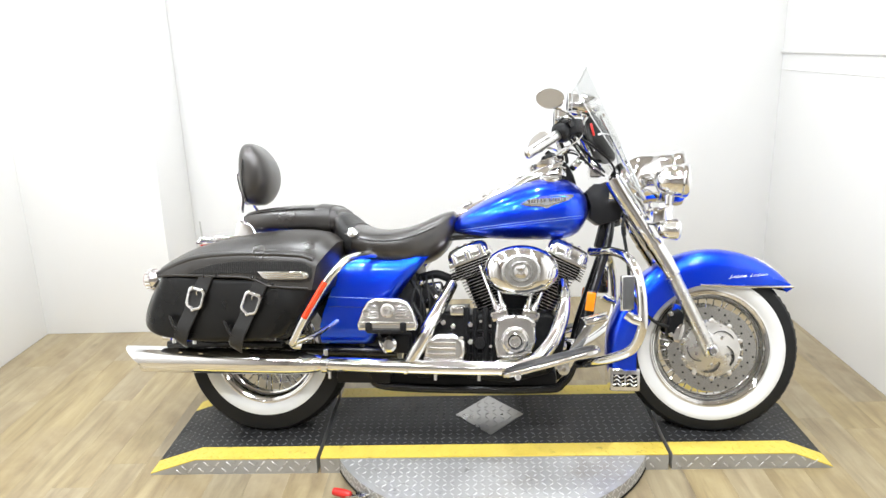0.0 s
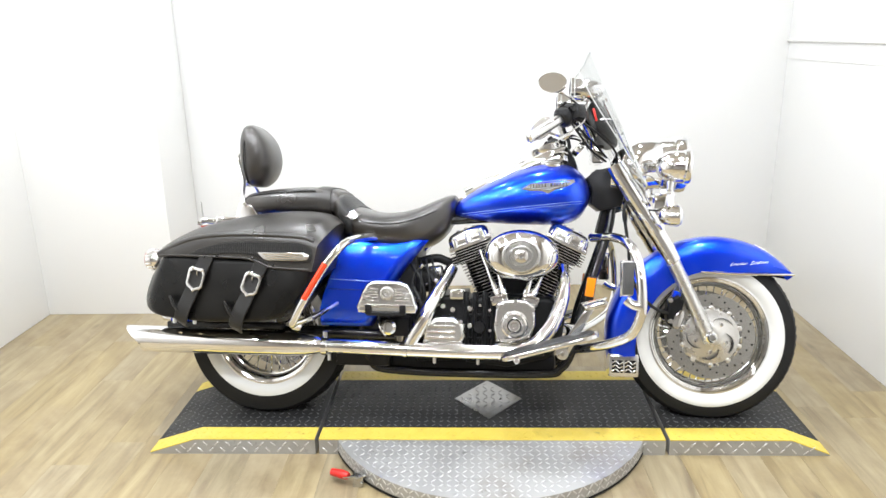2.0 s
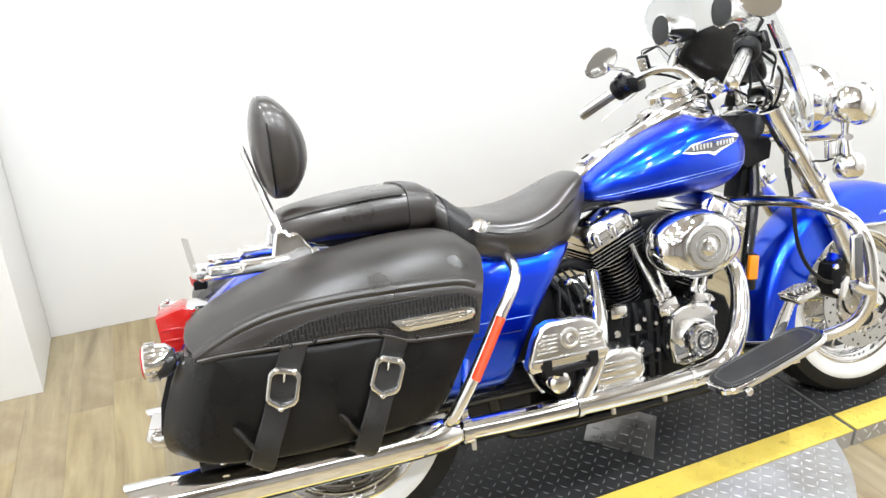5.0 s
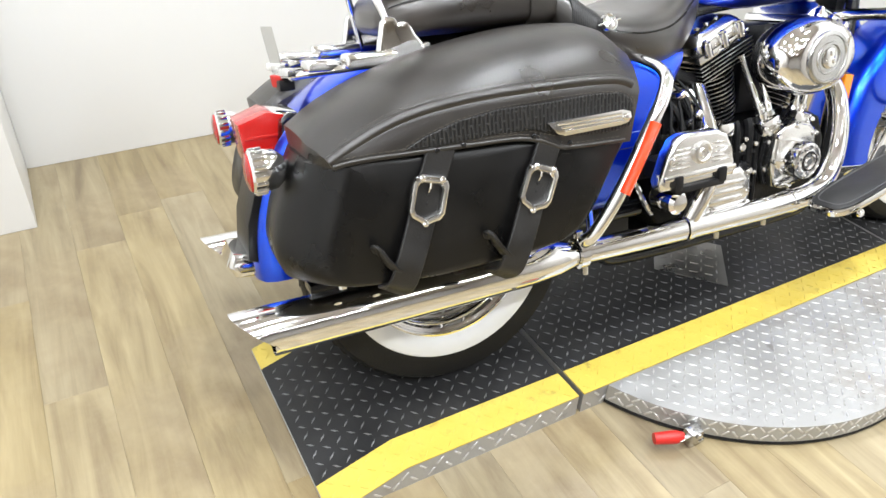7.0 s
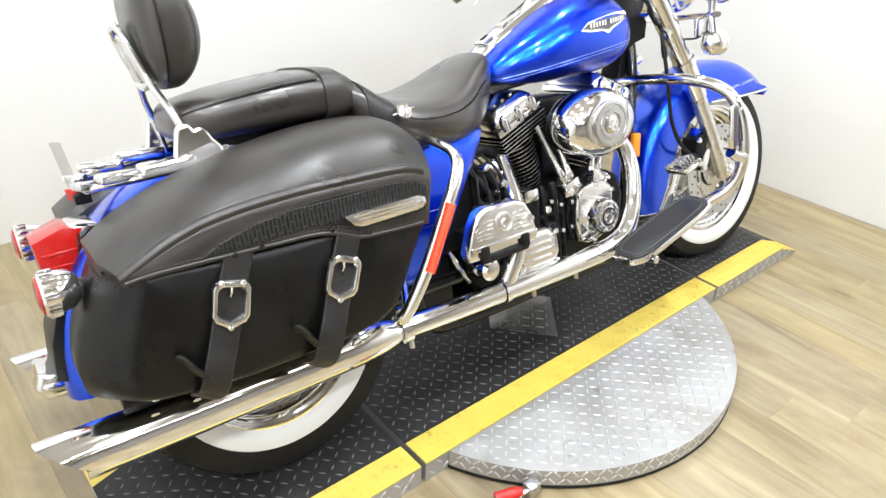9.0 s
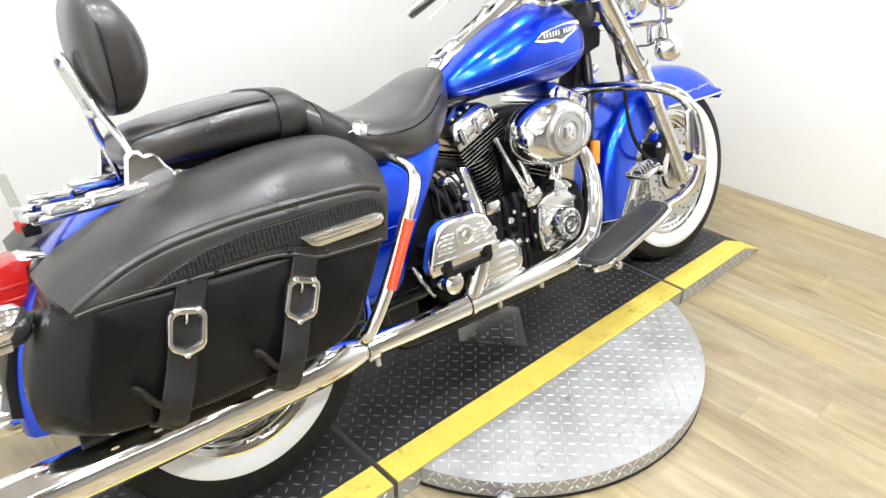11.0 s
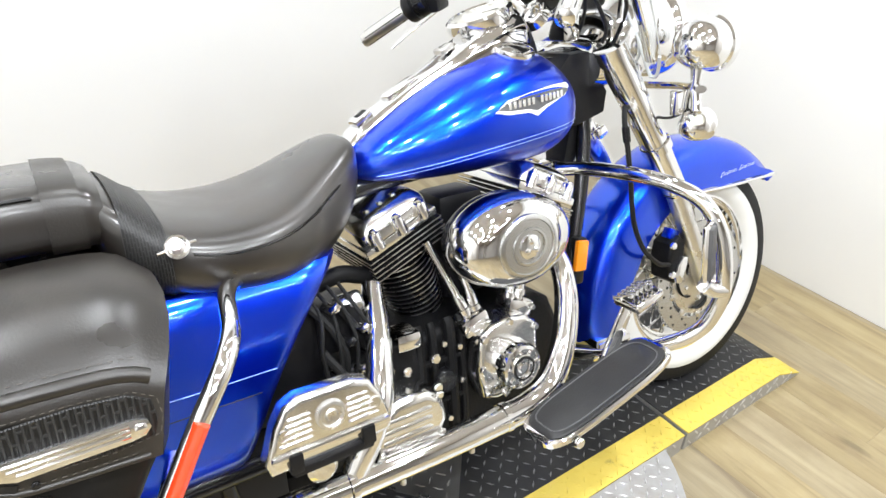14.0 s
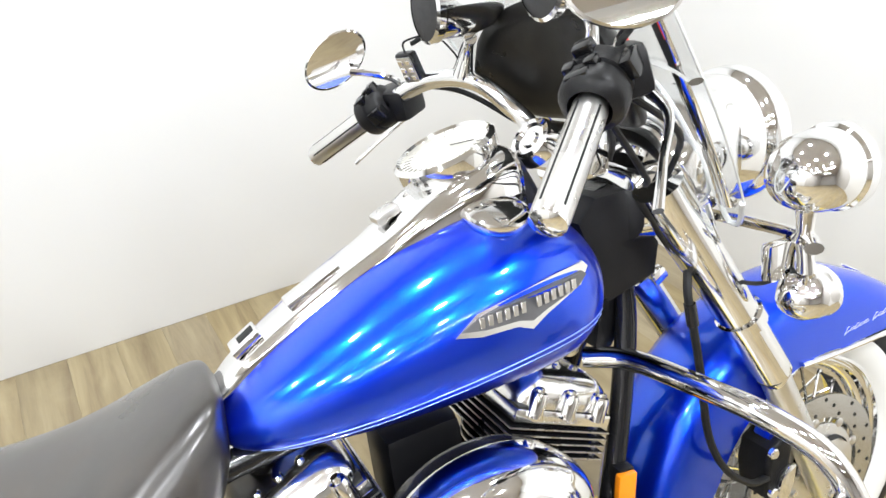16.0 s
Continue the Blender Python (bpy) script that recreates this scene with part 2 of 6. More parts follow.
CLEAR = clear_plastic("clear_acrylic")
GLASS_LENS = material("lamp_glass", (0.80, 0.82, 0.83), 0.06, 0.3, coat=1.0, vary=0.1, vary_size=60)
WALL_PAINT = material("white_wall_paint", (0.79, 0.79, 0.78), 0.42, bump=0.05, bump_size=140, vary=0.025, vary_size=1.6)
TRIM_PAINT = material("trim_paint", (0.74, 0.735, 0.715), 0.4, bump=0.05, bump_size=120, vary=0.03, vary_size=3)
CEILING_PAINT = material("ceiling_paint", (0.50, 0.465, 0.42), 0.8, bump=0.1, bump_size=80, vary=0.05, vary_size=2)
YELLOW = material("yellow_paint", (0.66, 0.505, 0.085), 0.5, bump=0.2, bump_size=90, vary=0.12, vary_size=14, rough_vary=0.1)
TREAD_BLACK = material("black_tread_plate", (0.022, 0.0222, 0.023), 0.46, 0.0, bump=0.25, bump_size=160, vary=0.45, vary_size=7, rough_vary=0.1, spec=0.3)
# lugs share the plate's black; their highlights are put into this paler grey
TREAD_LUG = material("pale_tread_lug", (0.17, 0.171, 0.175), 0.38, 0.35, bump=0.2, bump_size=160, vary=0.4, vary_size=16)
TREAD_STEEL = material("aluminium_tread_plate", (0.44, 0.44, 0.435), 0.50, 0.60, bump=0.15, bump_size=120, vary=0.12, vary_size=5, rough_vary=0.08)
LUG_STEEL = material("aluminium_tread_lug", (0.66, 0.66, 0.66), 0.42, 0.75, bump=0.1, bump_size=200, vary=0.1, vary_size=20)
PLATE_STEEL = material("worn_plate_steel", (0.40, 0.395, 0.385), 0.33, 0.92, bump=0.15, bump_size=140, vary=0.2, vary_size=9, rough_vary=0.12)
DARK_GAP = material("dark_gap", (0.010, 0.010, 0.010), 0.8, vary=0.2)
PLANK = wood_plank("oak_plank")
SUBFLOOR = material("subfloor", (0.07, 0.05, 0.03), 0.8, vary=0.2)
MIRROR = material("mirror_glass", (0.9, 0.9, 0.9), 0.02, 1.0)
RED_GRIP = material("red_vinyl_grip", (0.55, 0.02, 0.015), 0.4, bump=0.1, bump_size=200, vary=0.15, vary_size=30)
SILVER_PRINT = material("silver_script", (0.75, 0.75, 0.76), 0.3, 0.6)
PINSTRIPE = material("silver_blue_pinstripe", (0.22, 0.34, 0.78), 0.3, 0.4, coat=0.8)
BADGE_GROUND = material("badge_ground", (0.13, 0.13, 0.135), 0.4, 0.6, vary=0.2, vary_size=60)
WHITE_PLASTIC = clear_plastic("frosted_plastic", (0.86, 0.86, 0.85))
SPEAKER_MESH = material("speaker_grille", (0.02, 0.02, 0.021), 0.55, bump=0.8, bump_size=700, vary=0.2, vary_size=60)
GREY_PAINT = material("grey_wall_paint", (0.52, 0.50, 0.475), 0.6, bump=0.08, bump_size=100, vary=0.08, vary_size=2)
PAD_RUBBER = material("footboard_rubber", (0.022, 0.022, 0.0225), 0.45, bump=0.3, bump_size=260, vary=0.3, vary_size=18, spec=0.4)
PEG_RUBBER = material("grey_peg_rubber", (0.07, 0.07, 0.072), 0.5, bump=0.3, bump_size=300, vary=0.2, vary_size=40)
blotched(TREAD_STEEL, (0.20, 0.15, 0.10), 3.5, 0.52, 0.74, 0.55)
blotched(TREAD_STEEL, (0.10, 0.09, 0.08), 26, 0.60, 0.75, 0.5)
blotched(YELLOW, (0.09, 0.075, 0.03), 22, 0.60, 0.74, 0.65)
blotched(YELLOW, (0.72, 0.575, 0.14), 6, 0.50, 0.72, 0.5)
blotched(TREAD_BLACK, (0.06, 0.058, 0.055), 5, 0.52, 0.75, 0.5)
blotched(LEATHER, (0.014, 0.013, 0.012), 14, 0.58, 0.80, 0.6)
blotched(LEATHER, (0.040, 0.038, 0.035), 8, 0.60, 0.78, 0.45)
blotched(LID_LEATHER, (0.036, 0.031, 0.025), 6, 0.46, 0.70, 0.65)
blotched(LID_LEATHER, (0.006, 0.0055, 0.005), 11, 0.56, 0.74, 0.6)
sheen = SEAT_VINYL.node_tree.nodes["Principled BSDF"]
sheen.inputs["Coat Weight"].default_value, sheen.inputs["Coat Roughness"].default_value, sheen.inputs["Coat IOR"].default_value = 0.55, 0.19, 1.5
# brown patches: worn vinyl, with the warm sheen put into its colour
blotched(SEAT_VINYL, (0.050, 0.036, 0.026), 5, 0.50, 0.72, 0.5)
blotched(PLANK, (0.19, 0.135, 0.075), 1.7, 0.48, 0.70, 0.70)
blotched(PLANK, (0.43, 0.36, 0.225), 2.6, 0.50, 0.70, 0.45)
blotched(PLANK, (0.075, 0.055, 0.035), 7, 0.64, 0.80, 0.5)

# ---- mesh helpers ----
def finish(name, bm, mat, parent=None, label="", sharp=38):
    bmesh.ops.recalc_face_normals(bm, faces=bm.faces)
    me = bpy.data.meshes.new(name)
    bm.to_mesh(me)
    bm.free()
    me.materials.append(mat)
    me.polygons.foreach_set("use_smooth", [True] * len(me.polygons))
    me.set_sharp_from_angle(angle=radians(sharp))
    ob = new(name, me)
    if parent is not None:
        ob.parent = parent
    if label:
        tagged(ob, label)
    return ob


def part(name, bm, mat, parent, label="", sharp=38):
    """One mesh object under a thing or a part."""
    return finish(name, bm, mat, parent, label, sharp)


def V(*a):
    return Vector(a)


def loft(rings, cap=True, bm=None, closed=True):
    bm = bm or bmesh.new()
    rows = [[bm.verts.new(p) for p in ring] for ring in rings]
    n = len(rows[0])
    for a, b in zip(rows, rows[1:]):
        for i in range(n if closed else n - 1):
            j = (i + 1) % n
            bm.faces.new((a[i], a[j], b[j], b[i]))
    if cap:
        bm.faces.new(rows[0][::-1])
        bm.faces.new(rows[-1])
    return bm


def spline(pts, n=6):
    """Catmull-Rom through points of any dimension."""
    pts = [np.array(p, float) for p in pts]
    if len(pts) < 3 or n < 2:
        return pts
    ext = [2 * pts[0] - pts[1], *pts, 2 * pts[-1] - pts[-2]]
    out = []
    for i in range(1, len(ext) - 2):
        p0, p1, p2, p3 = ext[i - 1:i + 3]
        for k in range(n):
            t = k / n
            out.append(0.5 * (2 * p1 + (p2 - p0) * t + (2 * p0 - 5 * p1 + 4 * p2 - p3) * t * t + (3 * p1 - p0 - 3 * p2 + p3) * t ** 3))
    out.append(pts[-1])
    return out


def tube(pts, r, seg=10, n=6, bm=None, flat=1.0):
    """A round bar along points; r: one radius or one for each point; flat: how far the second axis is squeezed."""
    rs = r if isinstance(r, (list, tuple)) else [r] * len(pts)
    path = spline([(*p, q) for p, q in zip(pts, rs)], n)
    side = None
    rings = []
    for i, p in enumerate(path):
        a, b = path[max(0, i - 1)][:3], path[min(len(path) - 1, i + 1)][:3]
        d = Vector(b - a)
        d.normalize()
        if side is None:
            side = d.orthogonal() if abs(d.y) > 0.9 else d.cross(V(0, 1, 0)).cross(d)
        side = side - d * side.dot(d)
        side.normalize()
        up = d.cross(side)
        c = Vector(p[:3])
        rings.append([c + (side * math.cos(2 * math.pi * k / seg) + up * math.sin(2 * math.pi * k / seg) * flat) * p[3] for k in range(seg)])
    return loft(rings, True, bm)


def lathe(profile, centre, axis, seg=40, bm=None, close=False, a0=0.0, a1=360.0, squash=(1, 1), up=None):
    """Turns (radius, offset along axis) rows round an axis."""
    bm = bm or bmesh.new()
    d = Vector(axis).normalized()
    u = Vector(up) if up else (d.orthogonal() if abs(d.y) < 0.9 else V(1, 0, 0))
    u = (u - d * u.dot(d)).normalized()
    w = d.cross(u)
    c = Vector(centre)
    rows = []
    for r, o in profile:
        if r < 1e-6:
            rows.append([bm.verts.new(c + d * o)])
        else:
            rows.append([bm.verts.new(c + d * o + (u * math.cos(2 * math.pi * k / seg) * squash[0] + w * math.sin(2 * math.pi * k / seg) * squash[1]) * r) for k in range(seg)])
    if close:
        rows.append(rows[0])
    for a, b in zip(rows, rows[1:]):
        for k in range(seg):
            j = (k + 1) % seg
            if len(a) == 1 and len(b) == 1:
                continue
            if len(a) == 1:
                bm.faces.new((a[0], b[j], b[k]))
            elif len(b) == 1:
                bm.faces.new((a[k], a[j], b[0]))
            else:
                bm.faces.new((a[k], a[j], b[j], b[k]))
    return bm


def box(c, s, bevel=0.004, m=None, bm=None, seg=2):
    """A bevelled block of size s at c, turned by m."""
    one = bmesh.new()
    bmesh.ops.create_cube(one, size=1)
    bmesh.ops.scale(one, vec=s, verts=one.verts)
    if bevel:
        bmesh.ops.bevel(one, geom=one.edges[:], offset=bevel, segments=seg, affect="EDGES", profile=0.6)
    if m is not None:
        bmesh.ops.transform(one, matrix=m, verts=one.verts)
    bmesh.ops.translate(one, vec=c, verts=one.verts)
    return join(bm, one)


def join(bm, one):
    if bm is None:
        return one
    me = bpy.data.meshes.new("tmp")
    one.to_mesh(me)
    one.free()
    bm.from_mesh(me)
    bpy.data.meshes.remove(me)
    return bm


def slab(pts, y0, y1, bevel=0.003, bm=None, seg=2):
    """A plate cut to an outline in x and z, from y0 to y1."""
    one = bmesh.new()
    a = [one.verts.new((x, y0, z)) for x, z in pts]
    b = [one.verts.new((x, y1, z)) for x, z in pts]
    one.faces.new(a)
    one.faces.new(b[::-1])
    k = len(pts)
    for i in range(k):
        j = (i + 1) % k
        one.faces.new((a[i], b[i], b[j], a[j]))
    bmesh.ops.recalc_face_normals(one, faces=one.faces)
    if bevel:
        rim = [e for e in one.edges if abs(e.verts[0].co.y - e.verts[1].co.y) < 1e-6]
        bmesh.ops.bevel(one, geom=rim, offset=bevel, segments=seg, affect="EDGES", profile=0.6)
    return join(bm, one)


def oval(cx, cz, rx, rz, n=24, p=2.0):
    """Outline of a superellipse in x and z."""
    out = []
    for k in range(n):
        a = 2 * math.pi * k / n
        c, s = math.cos(a), math.sin(a)
        out.append((cx + rx * math.copysign(abs(c) ** (2 / p), c), cz + rz * math.copysign(abs(s) ** (2 / p), s)))
    return out


def cross_ring(x, zb, zt, hw, n=28, p=2.4, belly=0.5, y0=0.0):
    """A rounded cross-section in y and z at x; belly: where between bottom and top it is widest."""
    zc = zb + (zt - zb) * belly
    ring = []
    for k in range(n):
        a = 2 * math.pi * k / n
        c, s = math.cos(a), math.sin(a)
        y = math.copysign(abs(c) ** (2 / p), c) * hw
        h = (zt - zc) if s > 0 else (zc - zb)
        ring.append((x, y0 + y, zc + math.copysign(abs(s) ** (2 / p), s) * h))
    return ring


def body(rows, n=6, seg=28, p=2.4, belly=0.5):
    """A smooth body along x through rows of x, bottom, top, half width."""
    rings = [cross_ring(*r[:4], n=seg, p=p, belly=belly) for r in spline(rows, n)]
    return loft(rings)


def bolt(c, axis, r, h, bm=None):
    return lathe([(0, h), (r * 0.75, h), (r, h * 0.7), (r, 0)], c, axis, seg=12, bm=bm)


def thing(name, label, category, group="", kind=""):
    ob = new(name)
    ob.empty_display_size = 0.1
    return tagged(ob, label, category, group, kind)

# ---- the room ----
LEFT, RIGHT, BACK, NOOK, STEP, FRONT, BOOTH = -2.28, 1.635, 1.50, 1.10, -1.575, -6.5, -1.7


def wall(name, x0, x1, y0, y1, z1=CEILING, label="smooth white painted wall panel", mat=None):
    return tagged(finish(name, box(((x0 + x1) / 2, (y0 + y1) / 2, z1 / 2), (x1 - x0, y1 - y0, z1), 0.004), mat or WALL_PAINT), label, "wall", kind="structure")


wall("wall_north", STEP, RIGHT + 0.12, BACK, BACK + 0.12)
wall("wall_northwest", LEFT - 0.12, STEP, NOOK, BACK + 0.12)
wall("wall_west", LEFT - 0.12, LEFT, BOOTH, NOOK)
wall("wall_east", RIGHT, RIGHT + 0.12, BOOTH, BACK)
wall("wall_southwest", LEFT - 0.12, LEFT, FRONT, BOOTH, label="plain grey painted wall", mat=GREY_PAINT)
wall("wall_southeast", RIGHT, RIGHT + 0.12, FRONT, BOOTH, label="plain grey painted wall", mat=GREY_PAINT)
wall("wall_south", LEFT - 0.12, RIGHT + 0.12, FRONT - 0.12, FRONT, label="plain grey painted wall", mat=GREY_PAINT)
tagged(finish("ceiling", box(((LEFT + RIGHT) / 2, (FRONT + BACK) / 2, CEILING + 0.05), (RIGHT - LEFT + 0.24, BACK - FRONT + 0.24, 0.1), 0), CEILING_PAINT), "matt beige-grey ceiling with round downlights", "ceiling", kind="structure")
# a shallow ledge along the right-hand wall, and the seam below it
tagged(finish("trim_ledge", box((RIGHT - 0.006, (BOOTH + BACK) / 2, 1.335), (0.012, BACK - BOOTH - 0.01, 0.014), 0.004), TRIM_PAINT), "thin white painted ledge along the wall", "trim", kind="structure")
tagged(finish("trim_seam", box((RIGHT - 0.002, (BOOTH + BACK) / 2, 1.245), (0.004, BACK - BOOTH - 0.01, 0.005), 0.002), TRIM_PAINT), "narrow painted joint strip on the wall", "trim", kind="structure")

# ceiling fixtures round the lamps
for lx, ly in LAMP_SPOTS:
    fix = thing("downlight", "round white recessed ceiling downlight", "ceiling light", "ceiling downlights")
    fix.matrix_world = pose(lx, ly, CEILING)
    part("trim_ring", lathe([(0.072, -0.001), (0.075, -0.035), (0.088, -0.035), (0.095, -0.02), (0.098, -0.001)], (0, 0, 0), (0, 0, 1), 28), TRIM_PAINT, fix)

for lx, ly in TUBE_SPOTS:
    fix = thing("tube_light", "white twin-tube fluorescent ceiling fixture", "ceiling light", "tube fixtures")
    fix.matrix_world = pose(lx, ly, CEILING)
    part("housing", box((0, 0, -0.025), (1.26, 0.24, 0.05), 0.006), TRIM_PAINT, fix)

floor = tagged(finish("floor", box(((LEFT + RIGHT) / 2, (FRONT + BACK) / 2, -0.03), (RIGHT - LEFT + 0.2, BACK - FRONT + 0.2, 0.04), 0), SUBFLOOR), "pale oak-look plank floor, boards running lengthwise", "floor", kind="structure")
PW, PL = 0.135, 1.22


def plank_mesh(length):
    bm = box((0, 0, -0.005), (PW - 0.0002, length - 0.0002, 0.01), 0.0004, seg=1)
    me = bpy.data.meshes.new("plank")
    bm.to_mesh(me)
    bm.free()
    me.materials.append(PLANK)
    return me


def lay_planks():
    rng = random.Random(4)
    whole = plank_mesh(PL)
    x = LEFT - 0.02
    while x < RIGHT + 0.05:
        y = FRONT - rng.random() * PL
        while y < BACK + 0.05:
            a, b = max(y, FRONT - 0.05), min(y + PL, BACK + 0.05)
            ob = new("plank", whole if b - a > PL - 0.001 else plank_mesh(b - a))
            ob.parent = floor
            ob.location = (x + PW / 2, (a + b) / 2, 0)
            y += PL
        x += PW


# ---- the low tread-plate stand ----
H = 0.0565
PX0, PX1, PY0, PY1, SL, SR = -1.172, 1.178, -0.2415, 0.2785, -0.577, 0.631
STAND = pose(0, 0, 0, 0, 0, -0.55)
RAMP = 0.165
STRIPE = 0.077


def ramp_top(x):
    if x < PX0 + RAMP:
        return 0.004 + (H - 0.004) * max(0.0, (x - PX0) / RAMP)
    if x > PX1 - RAMP * 0.8:
        return 0.004 + (H - 0.004) * max(0.0, (PX1 - x) / (RAMP * 0.8))
    return H


def top_strip(x0, x1, y0, y1, lift=0.0, thick=None, gap=0.0):
    """A plate that follows the stand's top between two x and two y."""
    knots = [x0, *[k for k in (PX0 + RAMP, PX1 - RAMP * 0.8) if x0 < k < x1], x1]
    rings = []
    for x in knots:
        z = ramp_top(x) + lift
        zb = 0.0 if thick is None else z - thick
        rings.append([(x, y0, zb), (x, y1, zb), (x, y1, z), (x, y0, z)])
    return loft(rings)


def lugs(inside, mat, name, parent, step=0.029, zf=None, label="", size=1.0):
    """Raised crossing lugs of a tread plate, laid over all points that inside() takes."""
    verts, faces = [], []
    L, Wd, hgt = 0.0135 * size, 0.0036 * size, 0.0021 * size
    i0, i1 = int(-1.9 / step), int(1.9 / step)
    for i in range(i0, i1):
        for j in range(int(-0.65 / step), int(0.65 / step)):
            x, y = (i + 0.5) * step, (j + 0.5) * step
            if not inside(x, y):
                continue
            ang = radians(45 if (i + j) % 2 else -45)
            c, s = math.cos(ang), math.sin(ang)
            z = zf(x)
            k = len(verts)
            for u, v, h in ((-L, 0, 0), (0, -Wd, 0), (L, 0, 0), (0, Wd, 0), (-L * 0.55, 0, hgt), (L * 0.55, 0, hgt)):
                px, py = x + u * c - v * s, y + u * s + v * c
                verts.append((px, py, zf(px) + h - (0.0004 if not h else 0)))
            faces += [(k, k + 1, k + 5, k + 4), (k + 1, k + 2, k + 5), (k + 2, k + 3, k + 4, k + 5), (k + 3, k, k + 4)]
    me = bpy.data.meshes.new(name)
    me.from_pydata(verts, [], faces)
    me.materials.append(mat)
    ob = new(name, me)
    ob.parent = parent
    return tagged(ob, label, kind="stuff")


for x0, x1, lab in ((PX0, SL - 0.0065, "low ramped stand section with black tread plate and yellow edges"), (SL + 0.0065, SR - 0.0065, "flat centre section of a low black tread-plate stand"), (SR + 0.0065, PX1, "low ramped stand section with black tread plate and yellow edges")):
    sec = thing("stand_section", lab, "display stand", "stand sections under the motorcycle")
    part("base", top_strip(x0, x1, PY0, PY1), TREAD_STEEL, sec, "aluminium tread-plate skirt")
    part("tread_plate", top_strip(x0 + 0.001, x1 - 0.001, PY0 + STRIPE, PY1 - STRIPE, 0.003, 0.003), TREAD_BLACK, sec, "worn black tread plate")
    part("yellow_stripe", top_strip(x0 + 0.001, x1 - 0.001, PY0 - 0.001, PY0 + STRIPE, 0.0036, 0.0034), YELLOW, sec, "yellow painted safety edge")
    part("yellow_stripe", top_strip(x0 + 0.001, x1 - 0.001, PY1 - STRIPE, PY1 + 0.001, 0.0036, 0.0034), YELLOW, sec, "yellow painted safety edge")
    lugs(lambda x, y, a=x0, b=x1: a + 0.014 < x < b - 0.014 and PY0 + STRIPE + 0.008 < y < PY1 - STRIPE - 0.008 and abs(x - 0.025) / 0.13 + abs(y - 0.045) / 0.15 > 1.08, TREAD_LUG, "tread_lug_pattern", sec, 0.027, lambda x: ramp_top(x) + 0.003, "raised lugs of the tread plate, paler for their highlights", 0.86)
    lugs(lambda x, y, a=x0, b=x1: a + 0.014 < x < b - 0.014 and (PY0 + 0.008 < y < PY0 + STRIPE - 0.008 or PY1 - STRIPE + 0.008 < y < PY1 - 0.008), YELLOW, "stripe_lug_pattern", sec, 0.027, lambda x: ramp_top(x) + 0.0036, "yellow painted raised lugs", 0.84)
    # slanting lugs on the front skirt
    bm = bmesh.new()
    k = 0
    x = x0 + 0.02
    while x < x1 - 0.02:
        for row in (0.3, 0.72):
            z = ramp_top(x) * row
            if ramp_top(x) > 0.03:
                box((x + (0.02 if row > 0.5 else 0), PY0 - 0.0006, z), (0.022, 0.0022, 0.005), 0.001, pose(0, 0, 0, 0, -45 if k % 2 else 45, 0), bm, 1)
        k += 1
        x += 0.04
    tagged(part("skirt_lug_pattern", bm, LUG_STEEL, sec, "raised lugs on the aluminium skirt"), kind="stuff")
    sec.matrix_world = STAND

disc = thing("turntable_plate", "round aluminium tread-plate disc reaching out from under the stand", "turntable")
DX, DY, DR = 0.022, 0.0, 0.578


def disc_bm():
    bm = bmesh.new()
    a0 = math.asin((PY0 - 0.002 - DY) / DR)
    ring = []
    for k in range(65):
        a = math.pi - a0 + (math.pi + 2 * a0) * k / 64
        ring.append((DX + DR * math.cos(a), DY + DR * math.sin(a)))
    top = [bm.verts.new((x, y, H + 0.001)) for x, y in ring]
    bot = [bm.verts.new((x, y, 0.012)) for x, y in ring]
    bm.faces.new(top)
    bm.faces.new(bot[::-1])
    for i in range(65):
        j = (i + 1) % 65
        bm.faces.new((top[i], bot[i], bot[j], top[j]))
    bmesh.ops.recalc_face_normals(bm, faces=bm.faces)
    return bm


part("plate", disc_bm(), TREAD_STEEL, disc)
lugs(lambda x, y: y < PY0 - 0.014 and math.hypot(x - DX, y - DY) < DR - 0.014, LUG_STEEL, "tread_lug_pattern", disc, step=0.0245, zf=lambda x: H + 0.001, label="raised lugs of the aluminium plate", size=0.9)
a0 = math.asin((PY0 - DY) / DR)
edge = [(DX + (DR - 0.004) * math.cos(a), DY + (DR - 0.004) * math.sin(a), 0.007) for a in np.linspace(math.pi - a0, 2 * math.pi + a0, 40)]
skirt = bmesh.new()
for k, a in enumerate(np.arange(math.pi - a0 + 0.03, 2 * math.pi + a0 - 0.03, 0.036)):
    for row in (0.36, 0.76):
        b = a + (0.018 if row > 0.5 else 0.0)
        box((0, 0, 0), (0.021, 0.0022, 0.0048), 0.001, pose(DX + DR * math.cos(b), DY + DR * math.sin(b), H * row + 0.004, 0, 45 if k % 2 else -45, math.degrees(b) + 90), skirt, 1)
tagged(part("skirt_lug_pattern", skirt, LUG_STEEL, disc, "raised lugs round the disc's edge"), kind="stuff")
part("rubber_seal", tube(edge, 0.0065, 8, 1), RUBBER, disc, "black rubber seal along the floor")
disc.matrix_world = STAND

# square plate let into the middle of the stand
dia = thing("diamond_plate", "silver diamond-shaped tread plate set in the black stand", "floor plate")
rings = [[(0.025 + 0.128 * c, 0.045 + 0.148 * s, z) for c, s in ((1, 0), (0, 1), (-1, 0), (0, -1))] for z in (H + 0.003, H + 0.0056)]
part("plate", loft(rings), PLATE_STEEL, dia)
lugs(lambda x, y: abs(x - 0.025) / 0.128 + abs(y - 0.045) / 0.148 < 0.9, PLATE_STEEL, "tread_lug_pattern", dia, zf=lambda x: H + 0.0056, label="raised lugs of the silver plate")
dia.matrix_world = STAND

